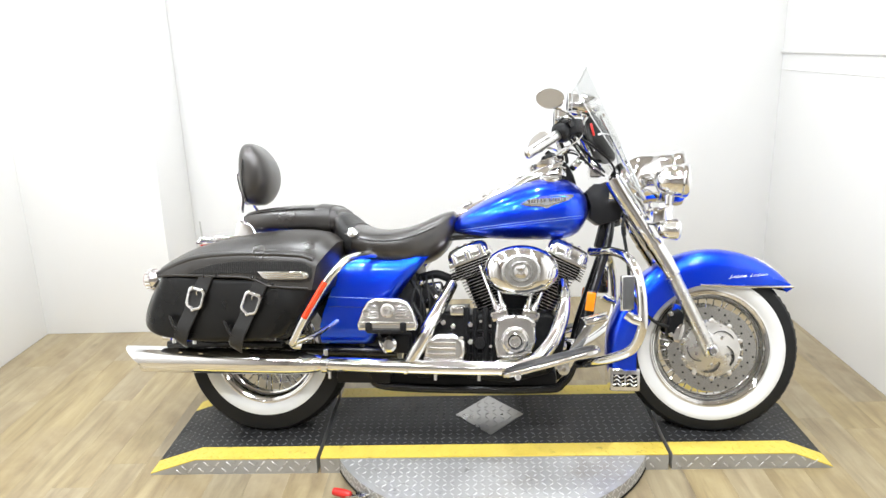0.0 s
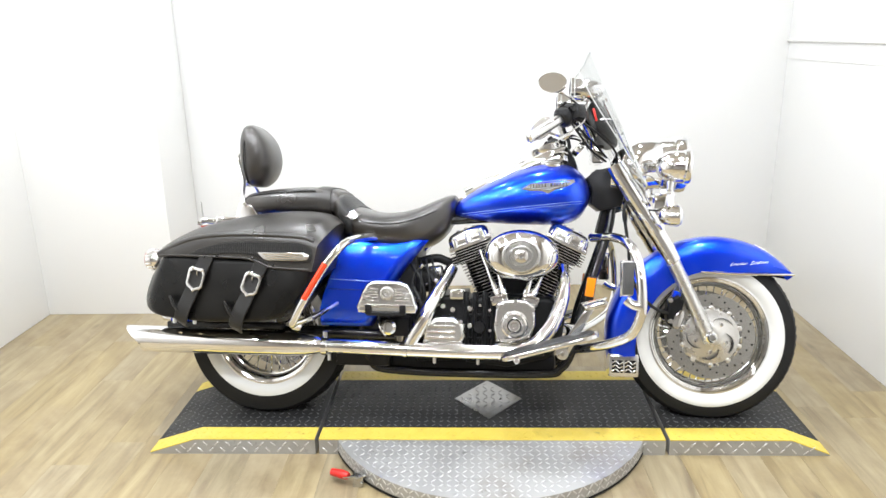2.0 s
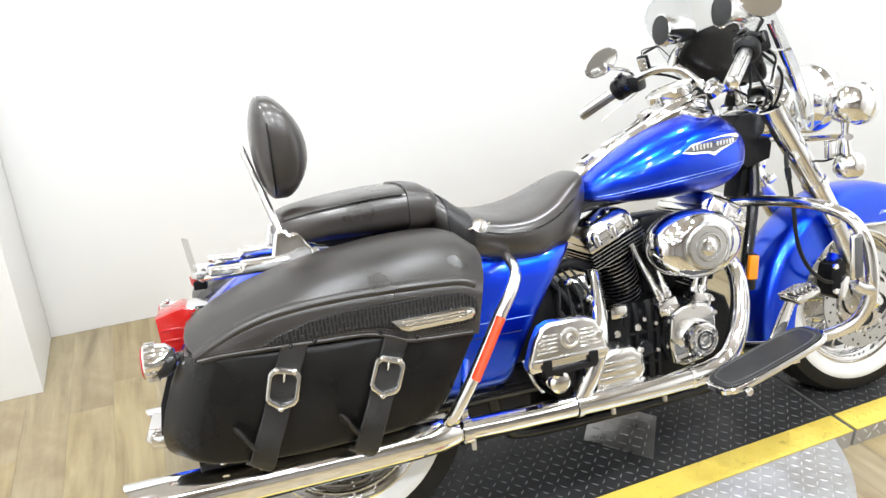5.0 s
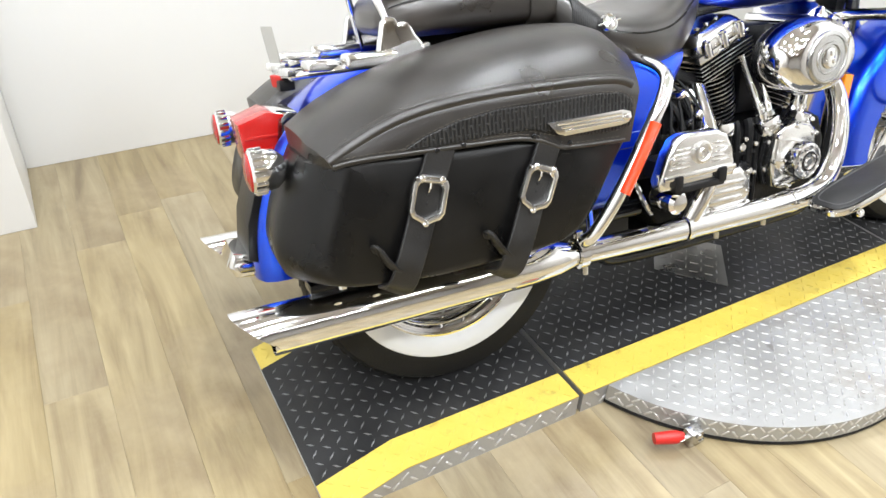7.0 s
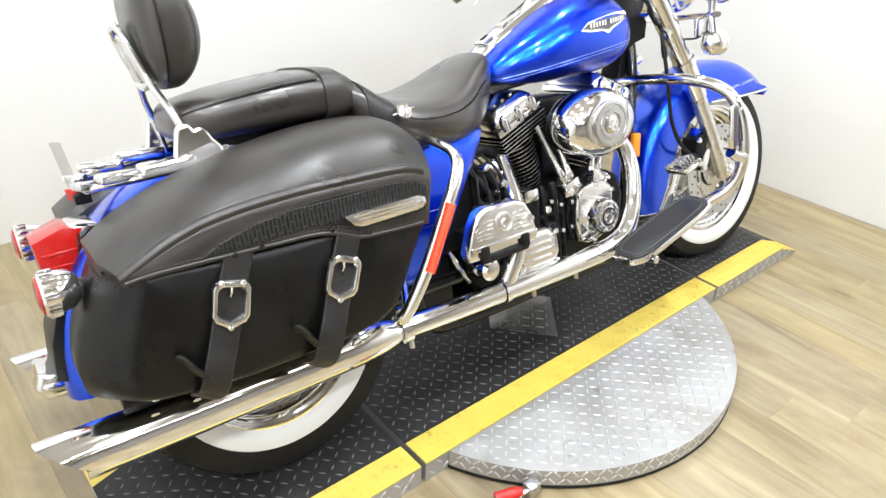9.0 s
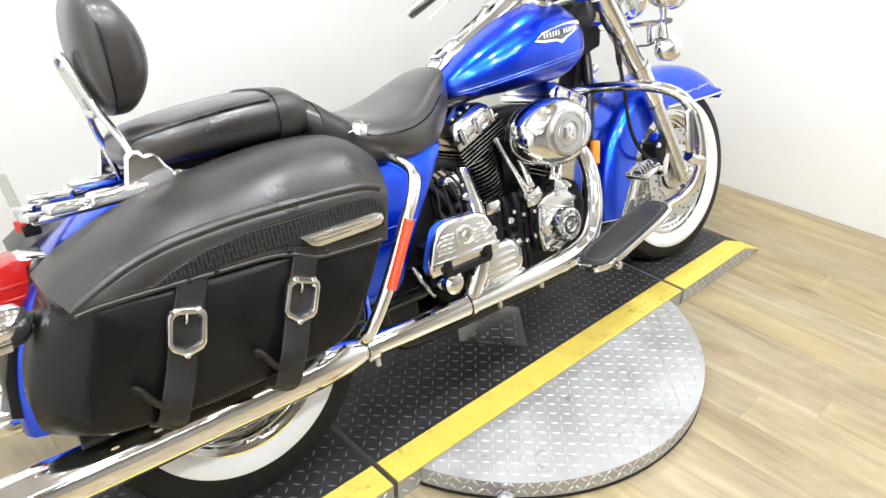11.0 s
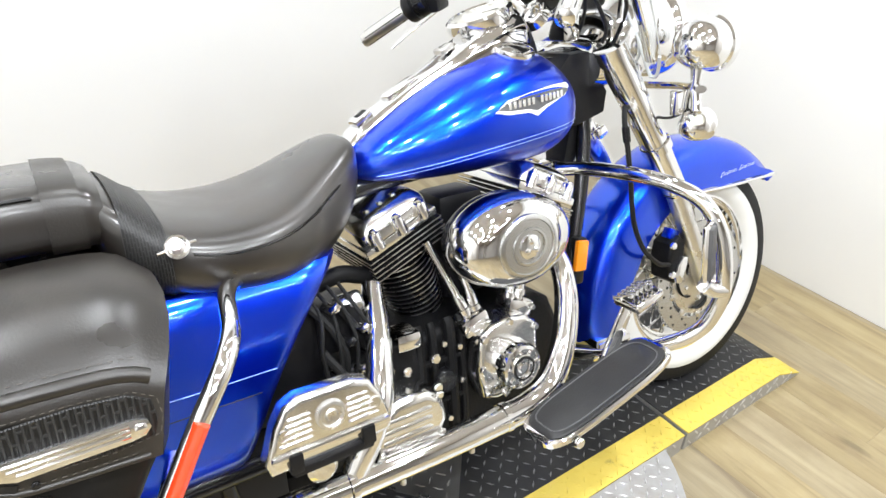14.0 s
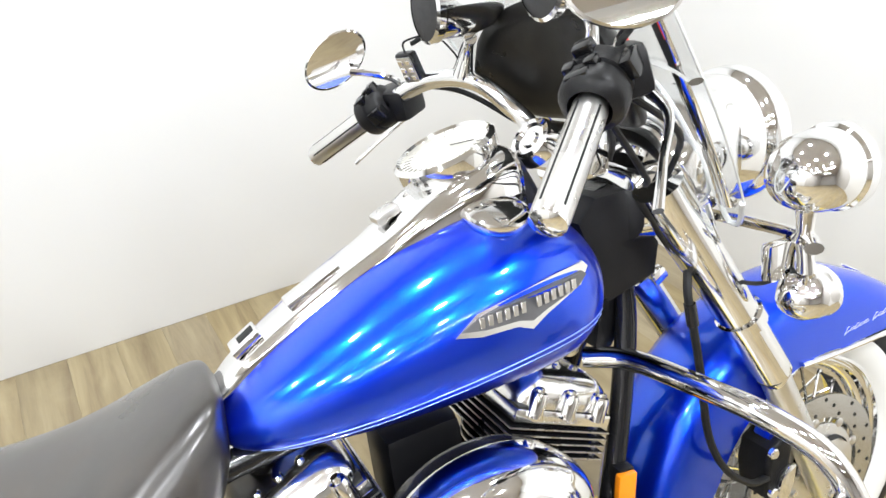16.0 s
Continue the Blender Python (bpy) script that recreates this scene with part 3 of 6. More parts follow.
# toggle clamp with red grip at the foot of the disc
clamp = thing("toggle_clamp", "steel toggle clamp with red vinyl grip on the floor", "clamp")
cx, cy = -0.43, -0.42
part("grip", tube([(cx - 0.070, cy + 0.030, 0.032), (cx - 0.03, cy + 0.012, 0.034), (cx - 0.012, cy + 0.004, 0.034)], [0.0125, 0.0145, 0.011], 12, 5), RED_GRIP, clamp, "red vinyl grip")
part("lever", box((cx + 0.002, cy, 0.034), (0.06, 0.012, 0.005), 0.0015), STEEL, clamp)
bm = box((cx + 0.02, cy + 0.004, 0.020), (0.034, 0.028, 0.040), 0.003)
part("bracket", bm, STEEL, clamp)
bm = bolt((cx + 0.02, cy - 0.011, 0.034), (0, -1, 0), 0.008, 0.005)
bolt((cx + 0.032, cy - 0.011, 0.016), (0, -1, 0), 0.006, 0.004, bm)
part("bolt", bm, STEEL, clamp)
part("plunger", tube([(cx + 0.03, cy + 0.004, 0.03), (cx + 0.075, cy + 0.03, 0.03)], 0.006, 10, 1), STEEL, clamp)

# ---- the motorcycle, in its own upright axes: x ahead, y to its left, z up from the ground ----
BIKE = pose(0, 0, 0.0658, 0, 0, -5.445) @ pose(0, 0, 0, -15.0, 0, 0) @ pose(-0.001, 0.0174, -0.0027)
bike = thing("motorcycle", "metallic blue touring motorcycle with whitewall tyres and black leather saddlebags", "motorcycle")
FA, RA = V(0.810, 0, 0.290), V(-0.790, -0.048, 0.270)


# -- wheels --
def wheel(name, c, RT, R, hw, disc_side, label):
    """RT: the tyre's radius; R: the size that rim and whitewall follow."""
    Y = (0, 1, 0)
    rim = lathe([(R * 0.67, -hw * 0.56), (R * 0.69, -hw * 0.54), (R * 0.68, -hw * 0.40), (R * 0.645, -hw * 0.34), (R * 0.625, -hw * 0.22), (R * 0.60, 0), (R * 0.625, hw * 0.22), (R * 0.645, hw * 0.34), (R * 0.68, hw * 0.40), (R * 0.69, hw * 0.54), (R * 0.67, hw * 0.56), (R * 0.645, hw * 0.42), (R * 0.63, hw * 0.3), (R * 0.585, hw * 0.25), (R * 0.585, -hw * 0.25), (R * 0.625, -hw * 0.3), (R * 0.645, -hw * 0.42)], c, Y, 64, close=True)
    w = part(name, rim, CHROME, bike, label)
    prof = [(R * 0.67, -hw * 0.53), (R * 0.71, -hw * 0.78), (R * 0.77, -hw * 0.96), (R * 0.85, -hw * 1.0), (R * 0.90, -hw * 0.985), (RT * 0.945, -hw * 0.88), (RT * 0.968, -hw * 0.72), (RT * 0.99, -hw * 0.42), (RT, 0)]
    prof += [(r, -o) for r, o in prof[-2::-1]]
    t = part("tyre", lathe(prof, c, Y, 72), RUBBER, w, "black tyre with broad whitewall")
    lip = [(R * 0.712, -hw * 0.74), (R * 0.705, -hw * 0.82), (R * 0.690, -hw * 0.83), (R * 0.680, -hw * 0.70), (R * 0.668, -hw * 0.68), (R * 0.660, -hw * 0.74), (R * 0.648, -hw * 0.72), (R * 0.640, -hw * 0.55), (R * 0.620, -hw * 0.50), (R * 0.605, -hw * 0.40), (R * 0.600, -hw * 0.1)]
    part("rim_lip", lathe(lip, c, Y, 72), CHROME, w, "stepped chrome rim lip")
    part("rim_lip", lathe([(r, -o) for r, o in lip], c, Y, 72), CHROME, w, "stepped chrome rim lip")
    ww = [(R * 0.700, -hw * 0.74), (R * 0.72, -hw * 0.84), (R * 0.765, -hw * 0.985), (R * 0.81, -hw * 1.025), (R * 0.85, -hw * 1.022), (R * 0.858, -hw * 0.995)]
    part("whitewall", lathe(ww, c, Y, 72), WHITEWALL, w, "clean white sidewall band")
    part("whitewall", lathe([(r, -o) for r, o in ww], c, Y, 72), WHITEWALL, w, "clean white sidewall band")
    # tread blocks as a run of raised shoulders
    bm = bmesh.new()
    for k in range(60):
        a = 2 * math.pi * k / 60
        for s in (-1, 1):
            m = Matrix.Translation(c) @ Matrix.Rotation(-a, 4, "Y") @ Matrix.Translation((RT * 0.969, s * hw * 0.60, 0)) @ Matrix.Rotation(s * radians(34), 4, "Z") @ Matrix.Rotation(s * radians(20), 4, "X")
            box((0, 0, 0), (0.003, 0.020, RT * 0.07), 0.0, m, bm)
    tagged(part("tread_block_pattern", bm, RUBBER, w, "black tread blocks of the tyre"), kind="stuff")
    hub = lathe([(0.0, -0.085), (0.020, -0.085), (0.022, -0.07), (0.044, -0.066), (0.046, -0.052), (0.030, -0.045), (0.027, 0), (0.030, 0.045), (0.046, 0.052), (0.044, 0.066), (0.022, 0.07), (0.020, 0.085), (0, 0.085)], c, Y, 32)
    part("hub", hub, ALLOY, w, "machined alloy hub")
    for k in range(40):
        a = 2 * math.pi * k / 40
        s = 1 if k % 2 else -1
        off = radians(26) * (1 if (k // 2) % 2 else -1)
        p0 = c + V(0.043 * math.cos(a + off), s * 0.056, 0.043 * math.sin(a + off))
        p1 = c + V(R * 0.60 * math.cos(a), s * 0.004, R * 0.60 * math.sin(a))
        part("spoke", tube([p0, p1], 0.0026, 6, 1), CHROME, w)
    for s in disc_side:
        y = s * 0.078
        bd = lathe([(0.107, y - 0.003), (0.150, y - 0.003), (0.150, y + 0.003), (0.107, y + 0.003)], c, Y, 60, close=True)
        d = part("brake_disc", bd, STEEL, w, "drilled steel brake disc")
        carrier = bmesh.new()
        lathe([(0.016, y - 0.010), (0.040, y - 0.009), (0.046, y - 0.0055), (0.090, y - 0.0045), (0.0965, y - 0.003), (0.0965, y + 0.003), (0.090, y + 0.0045), (0.046, y + 0.0055), (0.040, y + 0.009), (0.016, y + 0.010)], c, Y, 48, carrier, close=True)
        for k in range(10):
            a = 2 * math.pi * (k + 0.5) / 10
            bolt(c + V(0.1015 * math.cos(a), y + s * 0.0015, 0.1015 * math.sin(a)), (0, s, 0), 0.0085, 0.004, carrier)
        part("disc_carrier", carrier, ALLOY, d, "polished alloy disc carrier")
        holes = bmesh.new()
        for k in range(36):
            a = 2 * math.pi * k / 36
            r = (0.116, 0.129, 0.141)[k % 3]
            lathe([(0, y + s * 0.0036), (0.0036, y + s * 0.0036), (0.0036, y)], c + V(r * math.cos(a), 0, r * math.sin(a)), Y, 8, holes)
        tagged(part("drilled_hole_pattern", holes, DARK_GAP, d, "small dark drilled holes"), kind="stuff")
        for k in range(5):
            a = 2 * math.pi * k / 5 + 0.5
            slot = tube([c + V((0.084 - 0.030 * q * q) * math.cos(a + q), y + s * 0.0050, (0.084 - 0.030 * q * q) * math.sin(a + q)) for q in (0, 0.25, 0.5, 0.75, 1.0)], [0.004, 0.0095, 0.0115, 0.0095, 0.004], 8, 5, flat=0.12)
            part("slot", slot, DARK_GAP, d, "dark curved slot")
        for k in range(5):
            a = 2 * math.pi * k / 5 + 0.9
            part("bolt", bolt(c + V(0.054 * math.cos(a), y + s * 0.005, 0.054 * math.sin(a)), (0, s, 0), 0.0065, 0.005), CHROME, d)
    return w


wheel("front_wheel", FA, 0.307, 0.297, 0.064, (-1, 1), "chrome wire-spoked front wheel")
wheel("rear_wheel", RA, 0.307, 0.279, 0.068, (1,), "chrome wire-spoked rear wheel")


# -- fenders --
def fender(c, r0, hw, depth, a0, a1, flare=0.0, n=40, lift=lambda u: 0.0):
    """A rounded mudguard round a wheel, from angle a0 to a1, with turned-down sides."""
    rings = []
    for k in range(n + 1):
        u = k / n
        a = radians(a0 + (a1 - a0) * u)
        r = r0 + lift(u)
        dep = depth(u)
        out = []
        prof = [(-hw, -dep), (-hw * 1.0, -dep * 0.55), (-hw * 0.97, -0.034), (-hw * 0.86, -0.015), (-hw * 0.62, -0.004), (-hw * 0.3, 0.0), (0, 0.001), (hw * 0.3, 0.0), (hw * 0.62, -0.004), (hw * 0.86, -0.015), (hw * 0.97, -0.034), (hw, -dep * 0.55), (hw, -dep)]
        inner = [(y * (1 - 0.004 / hw), o - 0.004 if abs(y) < hw * 0.98 else o) for y, o in prof[::-1]]
        for y, o in prof + inner:
            out.append((c.x + (r + o) * math.cos(a), y, c.z + (r + o) * math.sin(a)))
        rings.append(out)
    return loft(rings)


def front_skirt(u):
    """Depth of the front fender's sides: a level lower edge ahead of the fork, an even skirt behind it."""
    a = radians(39 + 162 * u)
    level = 0.355 - 0.225 / max(0.2, math.sin(a)) if a < radians(100) else 0.2
    return max(0.010, min(level, 0.122 - 0.03 * max(0, (u - 0.75) * 4)))


ff = part("front_fender", fender(FA, 0.355, 0.083, front_skirt, 39, 201, lift=lambda u: 0.006 * math.cos(u * 6.0) + 0.02 * max(0, u - 0.72)), BLUE, bike, "glossy metallic blue front fender")
# chrome edge strip, tip, and a bar added for the highlight along the crest
for s in (-1, 1):
    strip = [V(x, s * 0.0855, z) for x, z in ((1.084, 0.514), (1.00, 0.513), (0.92, 0.513), (0.83, 0.515), (0.77, 0.518))]
    part("edge_strip", tube(strip, 0.0045, 8, 5, flat=1), CHROME, ff, "chrome edge strip")
part("top_bar", tube([V(FA.x + 0.363 * math.cos(radians(a)), 0, FA.z + 0.363 * math.sin(radians(a))) for a in (41, 47, 55, 64)], [0.003, 0.005, 0.005, 0.002], 8, 5), CHROME, ff, "chrome bar standing in for the crest highlight")
# flap and small lamp plate at the rear foot of the front fender
part("fender_foot", box((0.512, 0, 0.176), (0.108, 0.168, 0.086), 0.012), CHROME, ff, "chrome-plated lower end plate")
foot = bmesh.new()
box((0.512, -0.086, 0.174), (0.098, 0.006, 0.072), 0.0015, None, foot)
fp = part("foot_plate", foot, CHROME, ff, "pierced chrome plate")
for x in (0.489, 0.534):
    part("dark_inset", box((x, -0.0885, 0.174), (0.040, 0.003, 0.046), 0.001), BLACK_GLOSS, fp, "dark pierced opening")
    swirl = bmesh.new()
    for h in (-0.014, 0.0, 0.014):
        tube([(x - 0.019, -0.0905, 0.172 + h), (x - 0.006, -0.0905, 0.179 + h), (x + 0.006, -0.0905, 0.169 + h), (x + 0.019, -0.0905, 0.176 + h)], 0.0030, 8, 4, swirl)
    part("scroll", swirl, CHROME, fp)

part("rear_fender", fender(V(-0.806, 0, 0.292), 0.378, 0.100, lambda u: 0.10 + 0.05 * math.sin(math.pi * u), 52, 181, lift=lambda u: 0.012 * math.sin(u * math.pi) - 0.01 * max(0, u - 0.7)), BLUE, bike, "glossy metallic blue rear fender")

# -- tank --
TANK = [(-0.108, 0.714, 0.730, 0.042), (-0.096, 0.700, 0.752, 0.068), (-0.055, 0.690, 0.788, 0.103), (0.03, 0.680, 0.836, 0.135), (0.12, 0.676, 0.876, 0.153), (0.22, 0.675, 0.902, 0.161), (0.30, 0.680, 0.898, 0.157), (0.345, 0.700, 0.874, 0.140), (0.370, 0.732, 0.846, 0.112), (0.384, 0.765, 0.812, 0.055)]
TP, TB = 2.35, 0.46
tank = part("fuel_tank", body(TANK, 8, 40, TP, TB), BLUE, bike, "glossy metallic blue teardrop fuel tank")
TROWS = spline(TANK, 24)


def tank_y(x, z):
    """How far the tank's side stands out at x and z."""
    r = min(TROWS, key=lambda q: abs(q[0] - x))
    zc = r[1] + (r[2] - r[1]) * TB
    h = (r[2] - zc) if z > zc else (zc - r[1])
    s = min(0.999, abs(z - zc) / h)
    return r[3] * (1 - s ** TP) ** (1 / TP)


for dz, rr in ((0.0, 0.0008), (-0.008, 0.0006)):
    for s in (-1, 1):
        line = [(x, s * (tank_y(x, z) + 0.0002), z) for x, z in [(q, 0.712 + (q + 0.085) * 0.115 + dz - 0.006 * abs(q - 0.13)) for q in np.linspace(-0.075, 0.352, 26)]]
        part("pinstripe", tube(line, rr, 6, 1), PINSTRIPE, tank, "fine silver-blue pinstripe")


def badge(s):
    out = [(0.138, 0.800), (0.168, 0.819), (0.220, 0.828), (0.274, 0.835), (0.320, 0.835), (0.325, 0.828), (0.306, 0.814), (0.253, 0.797), (0.231, 0.785), (0.212, 0.793), (0.168, 0.794)]
    y = lambda x, z: s * (tank_y(x, z) + 0.0005)

    def plate(scale, lift):
        cx, cz = 0.233, 0.812
        o = [(cx + (a - cx) * scale, cz + (b - cz) * (scale if scale == 1 else 0.62)) for a, b in out]
        bm = bmesh.new()
        lo = [bm.verts.new((a, y(a, b) - s * 0.002, b)) for a, b in o]
        hi = [bm.verts.new((a, y(a, b) + s * lift, b)) for a, b in o]
        bm.faces.new(hi)
        for i in range(len(o)):
            j = (i + 1) % len(o)
            bm.faces.new((lo[i], lo[j], hi[j], hi[i]))
        return bm
    b = part("badge", plate(1, 0.004), CHROME, tank, "winged chrome tank badge")
    part("badge_inlay", plate(0.92, 0.0055), BADGE_GROUND, b, "black inlay of the badge")
    for k in range(13):
        if k == 6:
            continue
        x = 0.170 + 0.0103 * k
        z = 0.8095 + 0.009 * (k / 12)
        part("badge_bar", box((x, s * (tank_y(x, z) + 0.0066), z), (0.0068, 0.003, 0.0135), 0.0008, None, None, 1), CHROME, b)


badge(-1)
badge(1)

# console along the tank's top, dial and fuel caps
CON = [(-0.106, 0.748, 0.762, 0.028), (-0.06, 0.768, 0.800, 0.034), (0.04, 0.812, 0.853, 0.040), (0.12, 0.850, 0.892, 0.048), (0.18, 0.872, 0.928, 0.060), (0.240, 0.880, 0.954, 0.069), (0.285, 0.872, 0.966, 0.066), (0.302, 0.865, 0.962, 0.058)]
con = part("console", body(CON, 6, 28, 3.2, 0.35), CHROME, tank, "chrome tank console")
part("console_edge", body([(a, b - 0.010, c - 0.040, d + 0.005) for a, b, c, d in CON], 6, 28, 3.0, 0.4), BLACK_GLOSS, con, "black console seal")
DIAL_N = V(-0.31, -0.02, 0.95).normalized()
DIAL_C = V(0.234, 0.016, 0.962)
bez = lathe([(0.060, -0.03), (0.069, -0.01), (0.070, 0.006), (0.064, 0.011), (0.060, 0.008), (0.060, 0.002)], DIAL_C, DIAL_N, 44)
sp = part("speedometer", bez, CHROME, tank, "round chrome-rimmed speedometer")
part("dial_face", lathe([(0, 0.004), (0.061, 0.004), (0.061, 0.0)], DIAL_C, DIAL_N, 40), material("dial_cream", (0.62, 0.60, 0.54), 0.3, coat=1.0, vary=0.06, vary_size=20), sp, "pale dial face")
ticks = bmesh.new()
du = V(0, 1, 0)
dv = DIAL_N.cross(du)
for k in range(25):
    a = radians(-40 + 260 * k / 24)
    d = du * math.cos(a) + dv * math.sin(a)
    tube([DIAL_C + DIAL_N * 0.0046 + d * 0.047, DIAL_C + DIAL_N * 0.0046 + d * (0.056 if k % 2 else 0.058)], 0.0005, 5, 1, ticks)
tube([DIAL_C + DIAL_N * 0.006 - dv * 0.01, DIAL_C + DIAL_N * 0.006 + (du * -0.6 + dv * -0.6) * 0.05], 0.0007, 5, 1, ticks)
part("dial_marks", ticks, BLACK_PLASTIC, sp, "black ticks and needle")
part("console_front", loft([cross_ring(x, b, c, d, 28, 3.2, 0.35) for x, b, c, d in ((0.3005, 0.862, 0.960, 0.056), (0.314, 0.858, 0.948, 0.052), (0.330, 0.850, 0.918, 0.046), (0.340, 0.848, 0.888, 0.040))]), BLACK_PLASTIC, con, "black front seal of the console")
part("switch_knob", box((0.135, 0, 0.910), (0.034, 0.030, 0.012), 0.004, pose(0, 0, 0, 0, -22, 0)), ALLOY, con, "silver console switch")
part("rear_tab", box((-0.058, 0, 0.806), (0.038, 0.040, 0.010), 0.003, pose(0, 0, 0, 0, -30, 0)), CHROME, con, "square chrome tab at the console's rear end")
part("tab_slot", box((-0.056, 0, 0.8125), (0.022, 0.016, 0.003), 0.001, pose(0, 0, 0, 0, -30, 0)), DARK_GAP, con)
part("console_door", box((0.03, 0, 0.8495), (0.075, 0.034, 0.008), 0.003, pose(0, 0, 0, 0, -24, 0)), CHROME, con)
for s in (-1, 1):
    part("fuel_cap", lathe([(0, 0.013), (0.018, 0.0128), (0.032, 0.0105), (0.039, 0.0065), (0.041, 0.000), (0.038, -0.008)], (0.247, s * 0.078, 0.898), (0.05, s * 0.34, 1), 36), CHROME, tank, "round chrome fuel cap")


# -- seat --
SEAT_R = [(-0.532, 0.680, 0.786, 0.135), (-0.50, 0.626, 0.770, 0.165), (-0.453, 0.602, 0.734, 0.186), (-0.38, 0.588, 0.716, 0.196), (-0.30, 0.578, 0.718, 0.190), (-0.235, 0.580, 0.735, 0.168), (-0.18, 0.598, 0.760, 0.136), (-0.135, 0.638, 0.778, 0.106), (-0.108, 0.690, 0.782, 0.078), (-0.098, 0.735, 0.770, 0.035)]
SEAT_P = [(-0.885, 0.725, 0.752, 0.06), (-0.872, 0.708, 0.776, 0.105), (-0.83, 0.702, 0.788, 0.128), (-0.75, 0.700, 0.799, 0.137), (-0.66, 0.700, 0.806, 0.140), (-0.585, 0.698, 0.806, 0.141), (-0.54, 0.696, 0.800, 0.140), (-0.52, 0.690, 0.790, 0.135)]
seat = part("rider_seat", body(SEAT_R, 6, 40, 2.9, 0.55), SEAT_VINYL, bike, "scooped black vinyl rider seat")
pil = part("pillion_seat", body(SEAT_P, 6, 40, 3.4, 0.5), SEAT_VINYL, bike, "flat black vinyl pillion seat")


def band(rows, x0, x1, lift, p=3.1, belly=0.5):
    """A strap round the top of a padded body between two x."""
    fine = spline(rows, 20)
    pick = [r for r in fine if x0 <= r[0] <= x1]
    rings = [[q for q in cross_ring(r[0], r[1] - lift, r[2] + lift, r[3] + lift, n=40, p=p, belly=belly)] for r in pick]
    return loft(rings)


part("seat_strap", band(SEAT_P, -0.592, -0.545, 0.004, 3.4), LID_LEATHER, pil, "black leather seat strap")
part("seat_panel", band(SEAT_R, -0.508, -0.452, 0.0035, 2.9, 0.55), WEAVE_FINE, seat, "woven leather side panel")
for s in (-1, 1):
    fine = spline(SEAT_P, 12)
    seam = [(r[0], s * r[3] * 0.945, r[2] - 0.018) for r in fine if -0.87 < r[0] < -0.6]
    part("piping", tube(seam, 0.0028, 6, 1), LEATHER, pil, "piped seam")
    fine = spline(SEAT_R, 12)
    seam = [(r[0], s * (r[3] * 0.99 + 0.001), r[2] - 0.046 - 0.02 * (r[0] + 0.2)) for r in fine if -0.43 < r[0] < -0.16]
    part("piping", tube(seam, 0.0022, 6, 1), LEATHER, seat, "piped seam")
    y = s * 0.205
    ex, ey, ez = -0.446, s * 0.1975, 0.700
    out = V(0, s * 0.92, 0.38).normalized()
    em = lathe([(0, 0.0050), (0.008, 0.0050), (0.010, 0.0035), (0.012, 0.0035), (0.0145, 0.0055), (0.017, 0.0045), (0.0175, -0.006)], (ex, ey, ez), out, 24)
    tube([V(ex - 0.027, ey, ez - 0.004) + out * 0.001, V(ex, ey, ez) + out * 0.002, V(ex + 0.027, ey, ez + 0.004) + out * 0.001], [0.0016, 0.0030, 0.0016], 8, 4, em)
    part("emblem", em, CHROME, seat, "small round chrome emblem")

# -- passenger backrest --
def pad(xb0, xf0, hw, z0, z1, p=2.6, bulge=0.045):
    """A rounded upright cushion between two depths."""
    rings = []
    for k in range(21):
        t = -1 + 2 * k / 20
        u = math.sin(t * math.pi / 2)
        z = z0 + (z1 - z0) * (u + 1) / 2
        w = max(0.10, (1 - abs(u) ** 3.4) ** (1 / 2.8))
        wide = hw * w * (0.97 + 0.06 * u)
        xb = xb0 + 0.016 * u * u - 0.006 * u
        xf = xf0 - bulge * u * u - 0.012 * u
        cx, hx = (xb + xf) / 2, max(0.008, (xf - xb) / 2 * max(0.3, w ** 0.6))
        rings.append([(cx + hx * math.copysign(abs(math.cos(q)) ** (2 / p), math.cos(q)), wide * math.copysign(abs(math.sin(q)) ** (2 / p), math.sin(q)), z) for q in np.linspace(0, 2 * math.pi, 37)[:-1]])
    return loft(rings)


cushion = part("backrest_cushion", pad(-0.912, -0.790, 0.116, 0.806, 1.040, 3.0, 0.050), SEAT_VINYL, bike, "rounded black vinyl passenger backrest")
for s in (-1, 1):
    seam = [(-0.872 - 0.004 * math.cos(q), s * 0.1165 * max(0.0, math.cos(q)) ** 0.55, 0.923 + 0.113 * math.sin(q)) for q in np.linspace(-1.5, 1.5, 25)]
    part("piping", tube(seam, 0.0026, 6, 1), LEATHER, cushion, "piped seam")
bar = bmesh.new()
for s in (-1, 1):
    tube([(-0.868, s * 0.104, 0.675), (-0.872, s * 0.104, 0.715), (-0.880, s * 0.101, 0.752), (-0.890, s * 0.084, 0.784), (-0.898, s * 0.058, 0.812), (-0.905, s * 0.046, 0.838), (-0.922, s * 0.044, 0.892), (-0.930, s * 0.032, 0.922), (-0.933, 0, 0.932)], [0.008, 0.009, 0.009, 0.009, 0.009, 0.0085, 0.0085, 0.0085, 0.0085], 12, 6, bar, flat=0.8)
sissy = part("backrest_bar", bar, CHROME, bike, "narrow looped chrome backrest bar")
inner = bmesh.new()
for s in (-1, 1):
    tube([(-0.901, s * 0.027, 0.824), (-0.914, s * 0.025, 0.864), (-0.924, s * 0.018, 0.902), (-0.927, 0, 0.912)], 0.0055, 8, 5, inner)
tube([(-0.900, -0.050, 0.824), (-0.901, 0, 0.816), (-0.900, 0.050, 0.824)], 0.009, 10, 3, inner)
part("inner_loop", inner, CHROME, sissy)
part("bar_plate", slab([(-0.912, 0.826), (-0.906, 0.828), (-0.922, 0.902), (-0.929, 0.900)], -0.020, 0.020, 0.002), ALLOY, sissy, "satin plate inside the loop")
